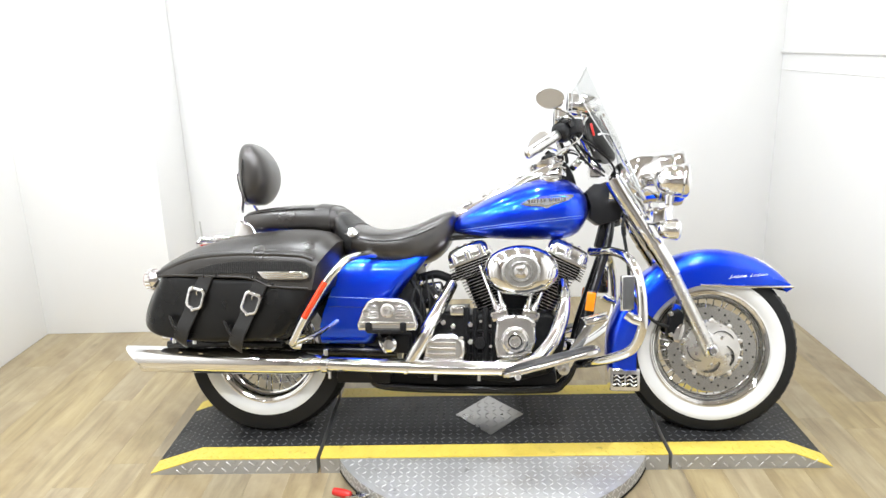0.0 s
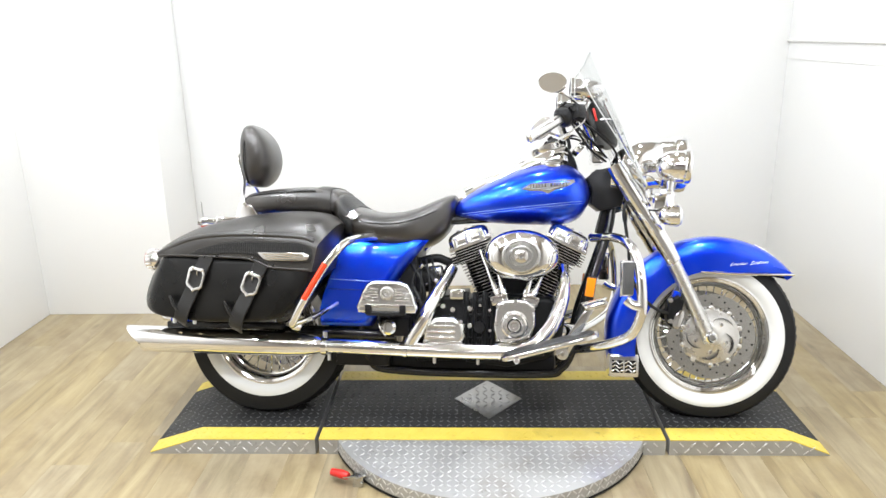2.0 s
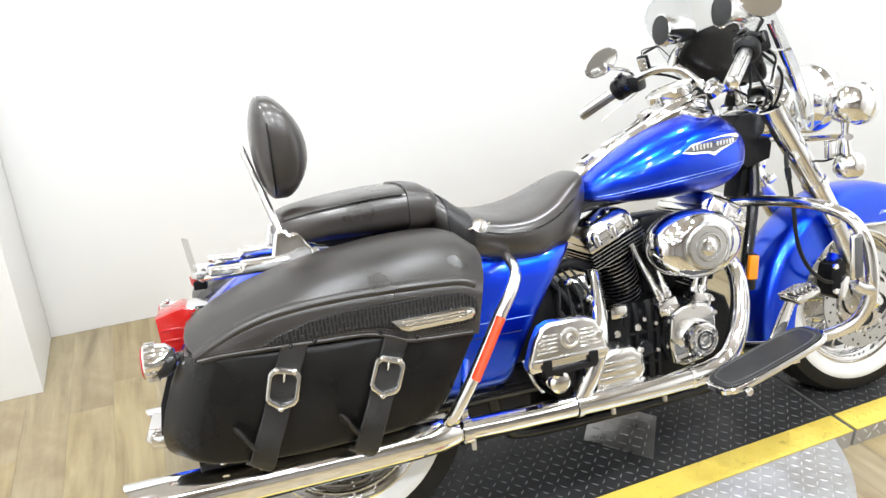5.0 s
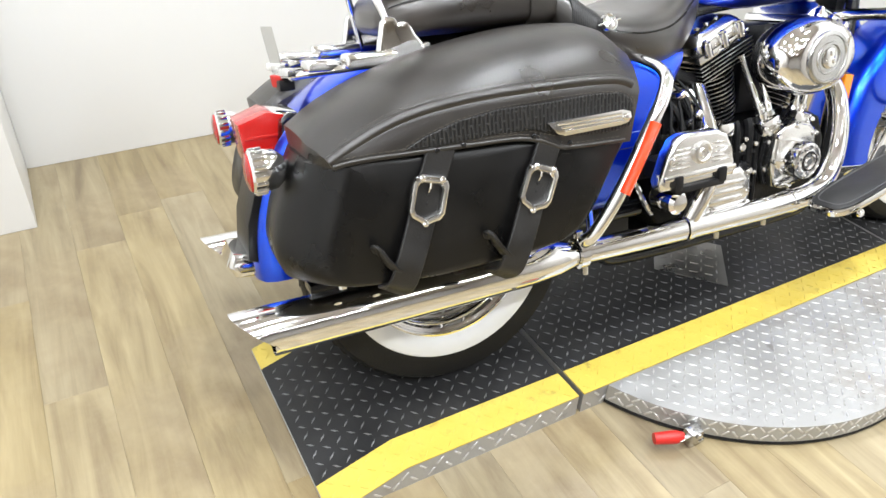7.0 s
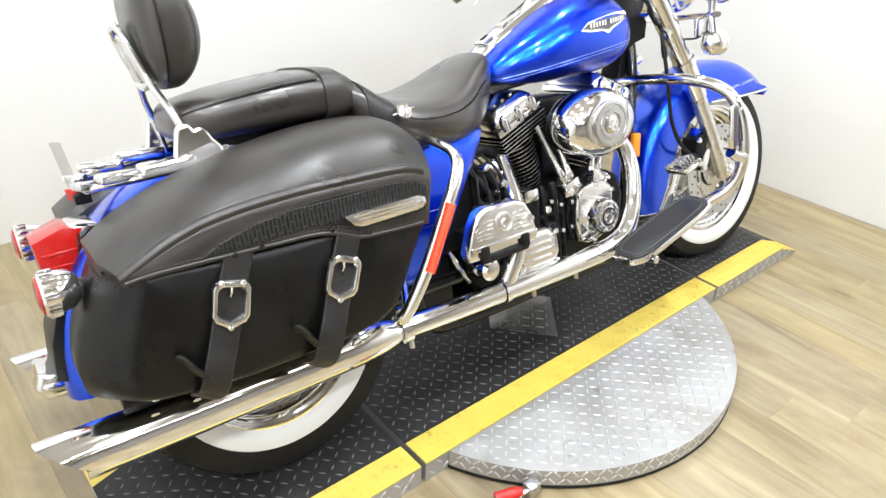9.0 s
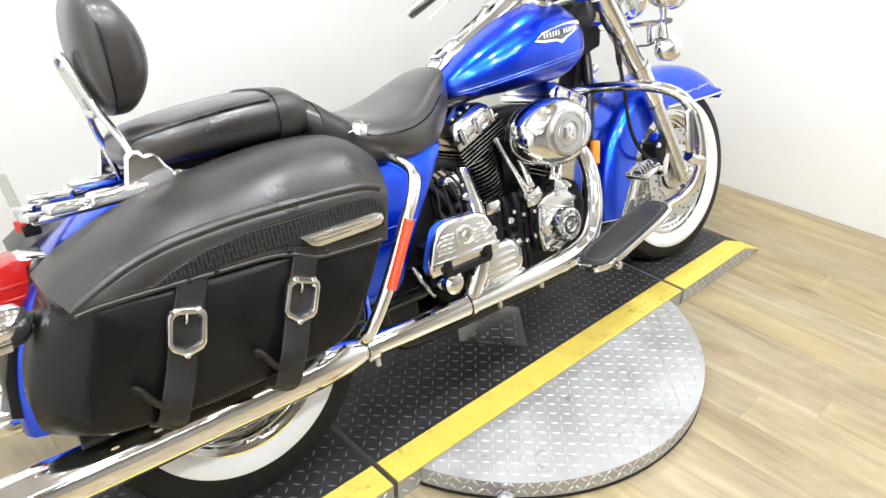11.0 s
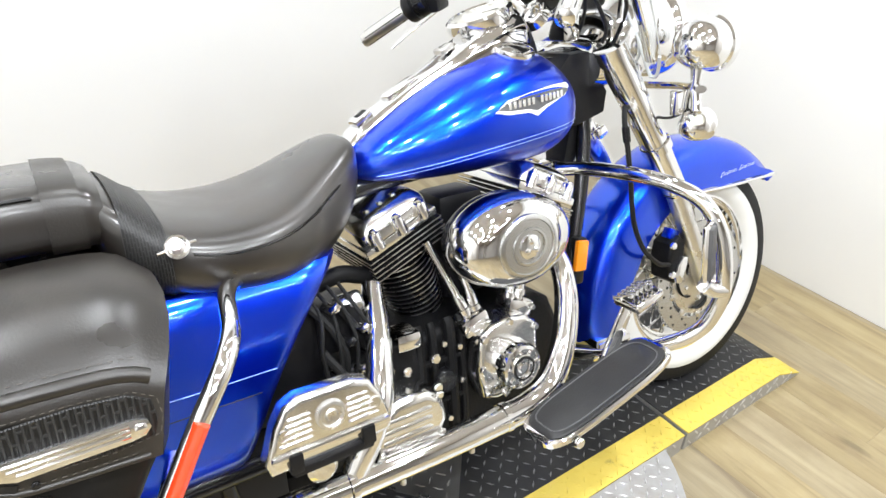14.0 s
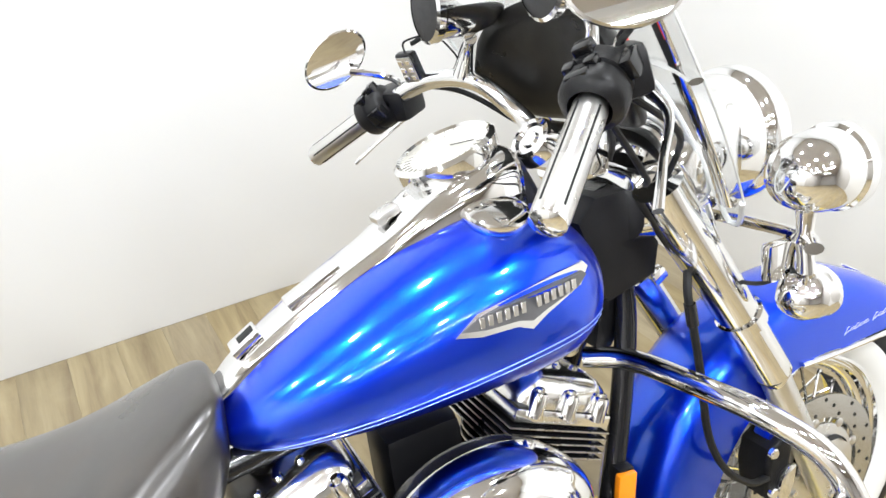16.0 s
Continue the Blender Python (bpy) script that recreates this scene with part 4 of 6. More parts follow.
for s in (-1, 1):
    footp = [(-0.922, 0.664), (-0.905, 0.688), (-0.893, 0.738), (-0.884, 0.748), (-0.866, 0.746), (-0.860, 0.736), (-0.850, 0.738), (-0.838, 0.736), (-0.826, 0.712), (-0.805, 0.686), (-0.77, 0.668)]
    f = slab(footp, s * 0.104, s * 0.124, 0.0075, seg=3)
    ft = part("bar_foot", f, CHROME, sissy, "chrome docking side plate")
    b = bolt((-0.81, s * 0.124, 0.688), (0, s, 0), 0.009, 0.006)
    bolt((-0.885, s * 0.124, 0.684), (0, s, 0), 0.008, 0.005, b)
    part("bolt", b, CHROME, ft)
# chrome bracket rail on the rear fender
rail = bmesh.new()
for s in (-1, 1):
    tube([(-0.76, s * 0.112, 0.662), (-0.88, s * 0.116, 0.668), (-0.99, s * 0.098, 0.664), (-1.055, s * 0.060, 0.658)], 0.010, 10, 5, rail, flat=0.8)
    box((-0.920, s * 0.118, 0.678), (0.105, 0.040, 0.026), 0.009, pose(0, 0, 0, 0, 2, s * -6), rail, 3)
    box((-1.000, s * 0.096, 0.674), (0.085, 0.032, 0.020), 0.007, pose(0, 0, 0, 0, 5, s * -18), rail, 3)
    box((-1.055, s * 0.062, 0.665), (0.040, 0.028, 0.016), 0.005, pose(0, 0, 0, 0, 8, s * -28), rail, 2)
tube([(-1.055, -0.062, 0.658), (-1.068, 0, 0.656), (-1.055, 0.062, 0.658)], 0.009, 10, 4, rail)
part("fender_rail", rail, CHROME, bike, "chrome luggage bracket rail")

# -- saddlebags --
BAG_BODY = [(-1.060, 0.553), (-1.082, 0.500), (-1.104, 0.440), (-1.112, 0.395), (-1.100, 0.362), (-1.05, 0.344), (-0.92, 0.332), (-0.78, 0.336), (-0.69, 0.344), (-0.637, 0.358), (-0.608, 0.385), (-0.576, 0.432), (-0.541, 0.480), (-0.513, 0.53), (-0.60, 0.545), (-0.80, 0.553), (-1.0, 0.556)]
LID_LOW = [(-1.072, 0.549), (-1.03, 0.553), (-0.93, 0.552), (-0.84, 0.550), (-0.765, 0.548), (-0.72, 0.538), (-0.685, 0.522), (-0.64, 0.517), (-0.57, 0.514), (-0.510, 0.512)]
LID_CREASE = [(-1.076, 0.562), (-1.035, 0.583), (-0.985, 0.605), (-0.93, 0.620), (-0.86, 0.629), (-0.78, 0.633), (-0.70, 0.633), (-0.61, 0.630), (-0.54, 0.624), (-0.490, 0.606)]
LID_TOP = [(-1.074, 0.588), (-1.03, 0.622), (-0.97, 0.653), (-0.90, 0.676), (-0.82, 0.693), (-0.74, 0.705), (-0.66, 0.712), (-0.58, 0.712), (-0.525, 0.703), (-0.483, 0.672)]


def at_steps(rows, n):
    fine = spline(rows, 10)
    d = [0.0]
    for a, b in zip(fine, fine[1:]):
        d.append(d[-1] + float(np.linalg.norm(b - a)))
    return [tuple(np.array([np.interp(d[-1] * k / (n - 1), d, [q[i] for q in fine]) for i in range(2)])) for k in range(n)]


def shrink(pts, by):
    """Draws an outline in towards its middle by a length."""
    c = np.mean([np.array(p) for p in pts], 0)
    out = []
    for p in pts:
        v = np.array(p) - c
        out.append(tuple(c + v * max(0.0, 1 - by / max(1e-6, np.linalg.norm(v)))))
    return out


def nose(x, y):
    """Rounds the outer front corner in plan."""
    return x - 0.024 * max(0.0, min(1.0, (x + 0.60) / 0.09)) * max(0.0, min(1.0, (y - 0.27) / 0.11)) ** 2


PANEL_EDGE = [(-0.965, 0.563), (-0.93, 0.580), (-0.87, 0.598), (-0.80, 0.608), (-0.70, 0.611), (-0.61, 0.609), (-0.555, 0.603), (-0.530, 0.588), (-0.526, 0.563), (-0.533, 0.541), (-0.58, 0.536), (-0.65, 0.540), (-0.70, 0.550), (-0.745, 0.563), (-0.80, 0.566), (-0.90, 0.562)]


def saddlebag(s):
    outline = [tuple(p) for p in spline(BAG_BODY + [BAG_BODY[0]], 4)][:-1]
    steps = [(0.105, 0.030), (0.113, 0.014), (0.130, 0.004), (0.18, 0.0), (0.295, 0.0), (0.352, 0.001), (0.369, 0.0045), (0.3765, 0.012), (0.379, 0.024)]
    def swell(x, y):
        """The rear end stands out behind the outer face."""
        return nose(x, y) - 0.048 * max(0.0, min(1.0, (-0.93 - x) / 0.16)) * min(1.0, max(0.0, (0.378 - y) / 0.075))
    bm = loft([[(swell(x, y), s * y, z) for x, z in shrink(outline, by)] for y, by in steps])
    bag = part("saddlebag", bm, LEATHER, bike, "black leather saddlebag with buckled straps")
    n = 30
    low, crease, top = at_steps(LID_LOW, n), at_steps(LID_CREASE, n), at_steps(LID_TOP, n)

    def mix(a, b, t):
        return [(p[0] * (1 - t) + q[0] * t, p[1] * (1 - t) + q[1] * t) for p, q in zip(a, b)]
    rows = [(0.1030, low, mix(crease, top, 0.45), 0.012), (0.1150, low, mix(crease, top, 0.80), 0.003), (0.1550, low, mix(crease, top, 0.97), 0), (0.2150, low, top, 0), (0.2650, low, mix(crease, top, 0.93), 0), (0.3100, low, mix(crease, top, 0.70), 0), (0.3470, low, mix(crease, top, 0.36), 0), (0.3690, low, mix(crease, top, 0.10), 0), (0.3795, low, mix(crease, low, 0.02), 0), (0.3840, low, mix(crease, low, 0.08), 0.001), (0.3865, low, mix(crease, low, 0.20), 0.003)]
    rings = []
    for y, a, b, by in rows:
        ring = list(a) + list(b[::-1])
        rings.append([(nose(x, y) * 0.5 + swell(x, y) * 0.5, s * y, z) for x, z in (shrink(ring, by) if by else ring)])
    lid = part("lid", loft(rings), LID_LEATHER, bag, "domed black leather lid, its sheen put into lighter leather")
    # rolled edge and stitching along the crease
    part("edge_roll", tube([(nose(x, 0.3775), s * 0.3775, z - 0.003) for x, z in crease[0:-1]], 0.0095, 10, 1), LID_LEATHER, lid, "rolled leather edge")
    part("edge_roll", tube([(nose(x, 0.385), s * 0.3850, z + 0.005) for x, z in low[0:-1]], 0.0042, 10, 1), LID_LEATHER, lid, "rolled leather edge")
    st = bmesh.new()
    for line, off in ((crease, 0.007), (low, 0.012)):
        fine = at_steps(line, 110)
        for k in range(4, 100, 2):
            (x0, z0), (x1, z1) = fine[k], fine[k + 1]
            if line is crease:
                tube([(x0, s * 0.3700, z0 + 0.011), (x1, s * 0.3700, z1 + 0.011)], 0.0005, 4, 1, st)
            else:
                tube([(x0, s * 0.3868, z0 + off), (x1, s * 0.3868, z1 + off)], 0.0007, 4, 1, st)
    for k, q in enumerate(PANEL_EDGE):
        r = PANEL_EDGE[(k + 1) % len(PANEL_EDGE)]
        n_st = max(2, int(math.dist(q, r) / 0.009))
        for i in range(n_st):
            a, b = (i + 0.2) / n_st, (i + 0.75) / n_st
            tube([(q[0] + (r[0] - q[0]) * a, s * 0.3866, q[1] + (r[1] - q[1]) * a), (q[0] + (r[0] - q[0]) * b, s * 0.3866, q[1] + (r[1] - q[1]) * b)], 0.0007, 4, 1, st)
    tagged(part("stitching", st, STITCH, lid, "grey thread stitching"), kind="stuff")
    # woven panel, pointed to the rear
    pan = shrink(PANEL_EDGE, 0.006)
    part("woven_panel", slab(pan, s * 0.3855, s * 0.3895, 0.0015, seg=1), WEAVE, lid, "woven black leather panel")
    # chrome trim bar with ribs
    tr = [(-0.715, 0.5735), (-0.56, 0.5745), (-0.544, 0.569), (-0.541, 0.559), (-0.549, 0.550), (-0.565, 0.5475), (-0.680, 0.5465), (-0.695, 0.552)]
    cb = part("trim_bar", slab(tr, s * 0.3890, s * 0.3975, 0.003), CHROME, lid, "ribbed chrome trim bar")
    for k in range(3):
        part("rib", tube([(-0.695 + 0.008 * k, s * 0.3975, 0.568 - 0.0065 * k), (-0.565, s * 0.3975, 0.568 - 0.0062 * k)], 0.0022, 6, 1), CHROME, cb)
    part("stud", bolt((-0.553, s * 0.3970, 0.561), (0, s, 0), 0.007, 0.004), CHROME, cb)
    for x, z in ((-0.905, 0.551), (-0.86, 0.553), (-0.735, 0.549), (-0.665, 0.527)):
        part("rivet", bolt((x, s * 0.3865, z + 0.004), (0, s, 0), 0.0048, 0.003), BLACK_GLOSS, lid, "small black rivet")
    # straps with buckles
    for bx, bz in ((-0.930, 0.481), (-0.735, 0.468)):
        pts = [(bx + 0.034, s * 0.3830, bz + 0.078), (bx + 0.020, s * 0.3850, bz + 0.045), (bx, s * 0.3890, bz), (bx - 0.022, s * 0.3960, bz - 0.055), (bx - 0.042, s * 0.4020, bz - 0.100), (bx - 0.056, s * 0.3930, bz - 0.138), (bx - 0.066, s * 0.3600, bz - 0.156)]
        rings = []
        path = spline(pts, 6)
        for i, p in enumerate(path):
            a, b = path[max(0, i - 1)], path[min(len(path) - 1, i + 1)]
            d = Vector(b - a).normalized()
            out = V(0, s, 0) - d * d.dot(V(0, s, 0))
            out.normalize()
            side = d.cross(out)
            c = Vector(p)
            rings.append([c + side * 0.0235 + out * 0.0028, c + side * 0.0215 + out * 0.0044, c - side * 0.0215 + out * 0.0044, c - side * 0.0235 + out * 0.0028, c - side * 0.0235 - out * 0.002, c + side * 0.0235 - out * 0.002])
        strap = part("strap", loft(rings), LEATHER_WORN, bag, "worn black leather strap")
        # buckle: an eight-sided ring drawn to a point below
        bk = [(-0.0275, 0.024), (-0.024, 0.031), (-0.017, 0.035), (0.017, 0.035), (0.024, 0.031), (0.0275, 0.024), (0.0275, -0.019), (0.022, -0.028), (0.011, -0.033), (0, -0.039), (-0.011, -0.033), (-0.022, -0.028), (-0.0275, -0.019)]
        tilt = radians(-14 if bx < -0.8 else -20)
        c0 = V(bx, s * 0.3975, bz)
        loop = [c0 + V(u * math.cos(tilt) + v * math.sin(-tilt), 0, -u * math.sin(-tilt) + v * math.cos(tilt)) for u, v in bk]
        ring = bmesh.new()
        m = len(loop)
        mid = sum(loop, V(0, 0, 0)) / m
        shells = []
        for scale, out in ((1.10, -0.003), (1.13, 0.001), (1.08, 0.0052), (0.98, 0.0066), (0.84, 0.0056), (0.76, 0.0015), (0.77, -0.003)):
            shells.append([ring.verts.new(mid + (p - mid) * scale + V(0, s * out, 0)) for p in loop])
        for a, b in zip(shells, shells[1:] + shells[:1]):
            for i in range(m):
                ring.faces.new((a[i], a[(i + 1) % m], b[(i + 1) % m], b[i]))
        for i in (2, 3, 9):
            bmesh.ops.create_icosphere(ring, subdivisions=2, radius=0.0065, matrix=Matrix.Translation(loop[i] + V(0, s * 0.003, 0)))
        bmesh.ops.recalc_face_normals(ring, faces=ring.faces)
        bu = part("buckle", ring, CHROME, strap, "ornate chrome buckle frame")
        part("tongue", tube([c0 + V(0.008, -s * 0.001, 0.034), c0 + V(0.005, s * 0.002, 0.022), c0 + V(0.003, -s * 0.002, 0.012)], 0.0020, 6, 3), CHROME, bu)
        hol = bmesh.new()
        for k in range(3):
            lathe([(0, s * 0.001), (0.0020, s * 0.001), (0.0026, -s * 0.002)], (bx + 0.002 - 0.004 * k, s * 0.3945, bz + 0.006 - 0.013 * k), (0, 1, 0), 8, hol)
        part("strap_hole", hol, DARK_GAP, strap, "punched strap holes")
        # loose strap end curling out behind
        tail = [(bx - 0.034, s * 0.3840, bz - 0.106), (bx - 0.056, s * 0.3960, bz - 0.112), (bx - 0.076, s * 0.4010, bz - 0.092), (bx - 0.088, s * 0.3980, bz - 0.070), (bx - 0.094, s * 0.3920, bz - 0.066), (bx - 0.092, s * 0.3880, bz - 0.076)]
        part("strap_end", tube(tail, [0.009, 0.010, 0.010, 0.009, 0.008, 0.006], 8, 6, flat=0.5), LEATHER_WORN, strap, "curled loose strap end")
    for x, z in ((-1.06, 0.334), (-0.985, 0.332), (-0.62, 0.346)):
        part("mount_stud", tube([(x, s * 0.2850, z + 0.006), (x, s * 0.2850, z - 0.018)], 0.008, 10, 1), CHROME, bag, "chrome mounting stud")
    for ob in [bag, *bag.children_recursive]:
        for v in ob.data.vertices:
            v.co.y -= s * 0.026 * min(1.3, max(0.0, (-0.72 - v.co.x) / 0.30)) * min(1.0, max(0.0, (abs(v.co.y) - 0.14) / 0.22))
    return bag


saddlebag(-1)
saddlebag(1)

# -- guard rails round the bags, with reflectors --
for s in (-1, 1):
    pts = [(-0.330, s * 0.120, 0.612), (-0.360, s * 0.160, 0.624), (-0.396, s * 0.225, 0.626), (-0.422, s * 0.330, 0.615), (-0.448, s * 0.372, 0.590), (-0.493, s * 0.386, 0.530), (-0.556, s * 0.388, 0.425), (-0.598, s * 0.372, 0.352), (-0.608, s * 0.352, 0.330), (-0.592, s * 0.335, 0.322)]
    g = part("bag_guard", tube(pts, 0.0135, 12, 8), CHROME, bike, "bent chrome saddlebag guard rail")
    part("guard_strut", tube([(-0.598, s * 0.358, 0.336), (-0.555, s * 0.29, 0.352), (-0.505, s * 0.18, 0.388)], 0.0095, 10, 4), CHROME, g, "chrome lower stay")
    part("reflector", tube([(-0.488, s * 0.3965, 0.540), (-0.522, s * 0.3985, 0.483), (-0.557, s * 0.399, 0.423)], 0.0135, 10, 5, flat=0.75), ORANGE_LENS, g, "long orange-red reflector strip")

# -- side covers --
for s in (-1, 1):
    def level(u):
        """A level slice of the cover, u from its foot to its top."""
        z = 0.306 + 0.310 * u
        front = -0.385 + 0.197 * u - 0.016 * math.sin(math.pi * u)
        back = -0.566 + 0.085 * max(0.0, (u - 0.25) / 0.75)
        round_in = 0.020 * max(0.0, abs(2 * u - 1) ** 8)
        edge = []
        for k in range(15):
            v = k / 14
            x = back + (front - back) * v
            y = 0.178 - 0.03 * (x + 0.35) + 0.006 * math.sin(math.pi * u) - round_in - 0.030 * max(0.0, (v - 0.84) / 0.16) ** 2.6
            edge.append((x, s * y, z))
        return edge + [(front - 0.004, s * 0.070, z), (back, s * 0.070, z)]
    cov = part("side_cover", loft([level(u) for u in (0, 0.015, 0.04, 0.09, 0.2, 0.35, 0.5, 0.65, 0.8, 0.91, 0.96, 0.985, 1)]), BLUE, bike, "glossy metallic blue side cover")
    part("pinstripe", tube([(-0.535, s * 0.1900, 0.475), (-0.45, s * 0.1875, 0.471), (-0.36, s * 0.1848, 0.469), (-0.33, s * 0.1839, 0.468)], 0.0008, 6, 4), PINSTRIPE, cov, "fine pinstripe")
    part("seam_line", tube([(-0.535, s * 0.1895, 0.440), (-0.45, s * 0.1868, 0.438), (-0.36, s * 0.1840, 0.436)], 0.0009, 6, 4), BLACK_PLASTIC, cov)

# -- frame, battery box, swingarm --
fr = bmesh.new()
for s in (-1, 1):
    tube([(0.468, s * 0.02, 0.80), (0.455, s * 0.045, 0.68), (0.414, s * 0.070, 0.54), (0.362, s * 0.090, 0.38), (0.330, s * 0.10, 0.24), (0.29, s * 0.10, 0.165), (0.20, s * 0.10, 0.140), (-0.30, s * 0.10, 0.140), (-0.40, s * 0.11, 0.18), (-0.43, s * 0.12, 0.30), (-0.40, s * 0.10, 0.55), (-0.30, s * 0.06, 0.65)], 0.0165, 10, 5, fr)
    tube([(0.45, s * 0.02, 0.83), (0.20, s * 0.04, 0.72), (-0.10, s * 0.05, 0.69), (-0.45, s * 0.08, 0.66)], 0.017, 10, 4, fr)
    tube([(-0.30, s * 0.115, 0.27), (-0.55, s * 0.118, 0.275), (RA.x, s * 0.118, RA.z)], [0.022, 0.024, 0.020], 10, 4, fr)
tube([(0.470, 0, 0.72), (0.425, 0, 0.88)], 0.038, 16, 1, fr)
part("tubular_frame", fr, BLACK_GLOSS, bike, "gloss black tubular frame")
part("battery_box", box((-0.36, 0, 0.46), (0.26, 0.24, 0.26), 0.015), BLACK_PLASTIC, bike, "black battery box behind the side covers")
part("lower_box", box((-0.425, 0, 0.240), (0.20, 0.25, 0.17), 0.012), BLACK_PLASTIC, bike, "black plastic rear frame box")
# neck shroud behind the fork
part("neck_shroud", slab([(0.372, 0.850), (0.402, 0.878), (0.452, 0.880), (0.505, 0.792), (0.496, 0.748), (0.418, 0.728), (0.386, 0.752), (0.390, 0.800)], -0.066, 0.066, 0.008), BLACK_PLASTIC, bike, "black steering-neck shroud")
part("neck_shroud", box((0.436, 0, 0.690), (0.036, 0.07, 0.10), 0.012, pose(0, 0, 0, 0, 14, 0)), BLACK_CRINKLE, bike, "black steering-neck shroud")
# side stand folded out on the far side
part("side_stand", tube([(0.18, 0.13, 0.15), (0.14, 0.24, 0.095), (0.10, 0.32, 0.098)], [0.016, 0.014, 0.012], 10, 4), BLACK_GLOSS, bike, "black side stand swung out")

# -- engine --
case = slab([(-0.055, 0.405), (0.00, 0.415), (0.24, 0.418), (0.275, 0.40), (0.30, 0.34), (0.285, 0.25), (0.24, 0.20), (0.10, 0.165), (-0.05, 0.18), (-0.07, 0.30)], -0.135, 0.15, 0.018, seg=3)
eng = part("crankcase", case, BLACK_CRINKLE, bike, "black crinkle-finish crankcase")
tr = slab([(-0.25, 0.385), (-0.15, 0.420), (-0.06, 0.425), (-0.045, 0.36), (-0.05, 0.19), (-0.22, 0.18), (-0.28, 0.25)], -0.15, 0.14, 0.02, seg=3)
part("gearbox", tr, BLACK_CRINKLE, bike, "black crinkle-finish gearbox")
for x, r in ((-0.050, 0.011), (-0.020, 0.009), (0.018, 0.012), (0.044, 0.008)):
    part("case_rib", tube([(x, -0.132, 0.43), (x, -0.140, 0.40), (x, -0.140, 0.24), (x, -0.134, 0.20)], r, 8, 2), BLACK_CRINKLE, eng)
for z in (0.268, 0.352):
    part("case_web", box((-0.004, -0.136, z), (0.10, 0.020, 0.010), 0.003), BLACK_CRINKLE, eng)
part("case_boss", lathe([(0, -0.158), (0.020, -0.157), (0.024, -0.152), (0.026, -0.130)], (-0.002, 0, 0.310), (0, 1, 0), 24), BLACK_GLOSS, eng)
for x, z in ((0.000, 0.388), (0.034, 0.372), (0.002, 0.228), (0.036, 0.300), (-0.036, 0.240)):
    part("bolt", bolt((x, -0.146, z), (0, -1, 0), 0.0068, 0.008), CHROME, eng)
part("sump", box((-0.04, 0, 0.165), (0.62, 0.20, 0.085), 0.02), BLACK_CRINKLE, bike, "black oil pan under the engine")


def cylinder(bx, bz, ang, name):
    ax = V(math.sin(radians(ang)), 0, math.cos(radians(ang)))
    base = V(bx, 0, bz)
    turn = Matrix.Rotation(radians(ang), 4, "Y")

    def block(s0, hx, hy, th, bev, bm=None):
        return box(base + ax * s0, (2 * hx, 2 * hy, th), bev, turn, bm, 2)
    across = turn @ V(1, 0, 0)
    barrel = lathe([(0, 0.0), (0.046, 0.0), (0.050, 0.21), (0, 0.21)], base, ax, 28)
    cyl = part(name, barrel, BLACK_CRINKLE, bike, "black finned engine cylinder")
    for i in range(13):
        s0 = 0.022 + 0.0118 * i
        r = 0.050 + 0.0195 * (i / 12) ** 0.8
        ring = [(0.045, -0.0022), (r - 0.001, -0.0022), (r, -0.0012), (r, 0.0012), (r - 0.001, 0.0022), (0.045, 0.0022)]
        part("fin", lathe(ring, base + ax * s0, ax, 30, close=True, squash=(1.0, 1.28), up=across), BLACK_GLOSS, cyl)
        part("fin_edge", lathe([(r - 0.006, -0.0008), (r + 0.0012, -0.0008), (r + 0.0012, 0.0008), (r - 0.006, 0.0008)], base + ax * s0, ax, 30, close=True, squash=(1.0, 1.28), up=across), ALLOY, cyl, "bright machined fin edge")
    head = part("cylinder_head", block(0.193, 0.066, 0.088, 0.050, 0.008), BLACK_CRINKLE, bike, "black finned cylinder head")
    for k in range(5):
        part("fin", block(0.172 + 0.0095 * k, 0.082, 0.104, 0.0042, 0.0016), BLACK_GLOSS, head)
        part("fin_edge", block(0.172 + 0.0095 * k, 0.0832, 0.1052, 0.0016, 0), ALLOY, head, "bright machined fin edge")
    rb = part("rocker_cover", block(0.226, 0.080, 0.104, 0.018, 0.004), POLISHED, bike, "chrome rocker cover")
    rings = []
    for u, hx, hy in ((0.236, 0.077, 0.101), (0.250, 0.078, 0.102), (0.264, 0.074, 0.098), (0.275, 0.064, 0.088), (0.281, 0.048, 0.074)):
        rings.append([base + ax * u + turn @ V(x, y, 0) for x, y in oval(0, 0, hx, hy, 36, 7.0)])
    part("rocker_top", loft(rings), POLISHED, rb, "rounded chrome rocker top")
    part("split_line", block(0.2358, 0.0755, 0.0995, 0.003, 0), DARK_GAP, rb, "dark joint between the cover halves")
    for k in (-1, 0, 1):
        foot = base + ax * 0.234 + turn @ V(0.052 * k, -0.1035, 0)
        part("bolt_boss", lathe([(0, 0.028), (0.010, 0.026), (0.012, 0.020), (0.0125, -0.006)], foot, ax, 16), CHROME, rb)
        part("bolt", bolt(foot + ax * 0.027, ax, 0.0065, 0.005), CHROME, rb)
        part("bolt", bolt(base + ax * 0.2795 + turn @ V(0.030 * k, -0.058, 0), ax, 0.0065, 0.006), CHROME, rb)
    return base, ax, turn


cylinder(0.038, 0.395, -21, "rear_cylinder")
cylinder(0.205, 0.405, 25, "front_cylinder")

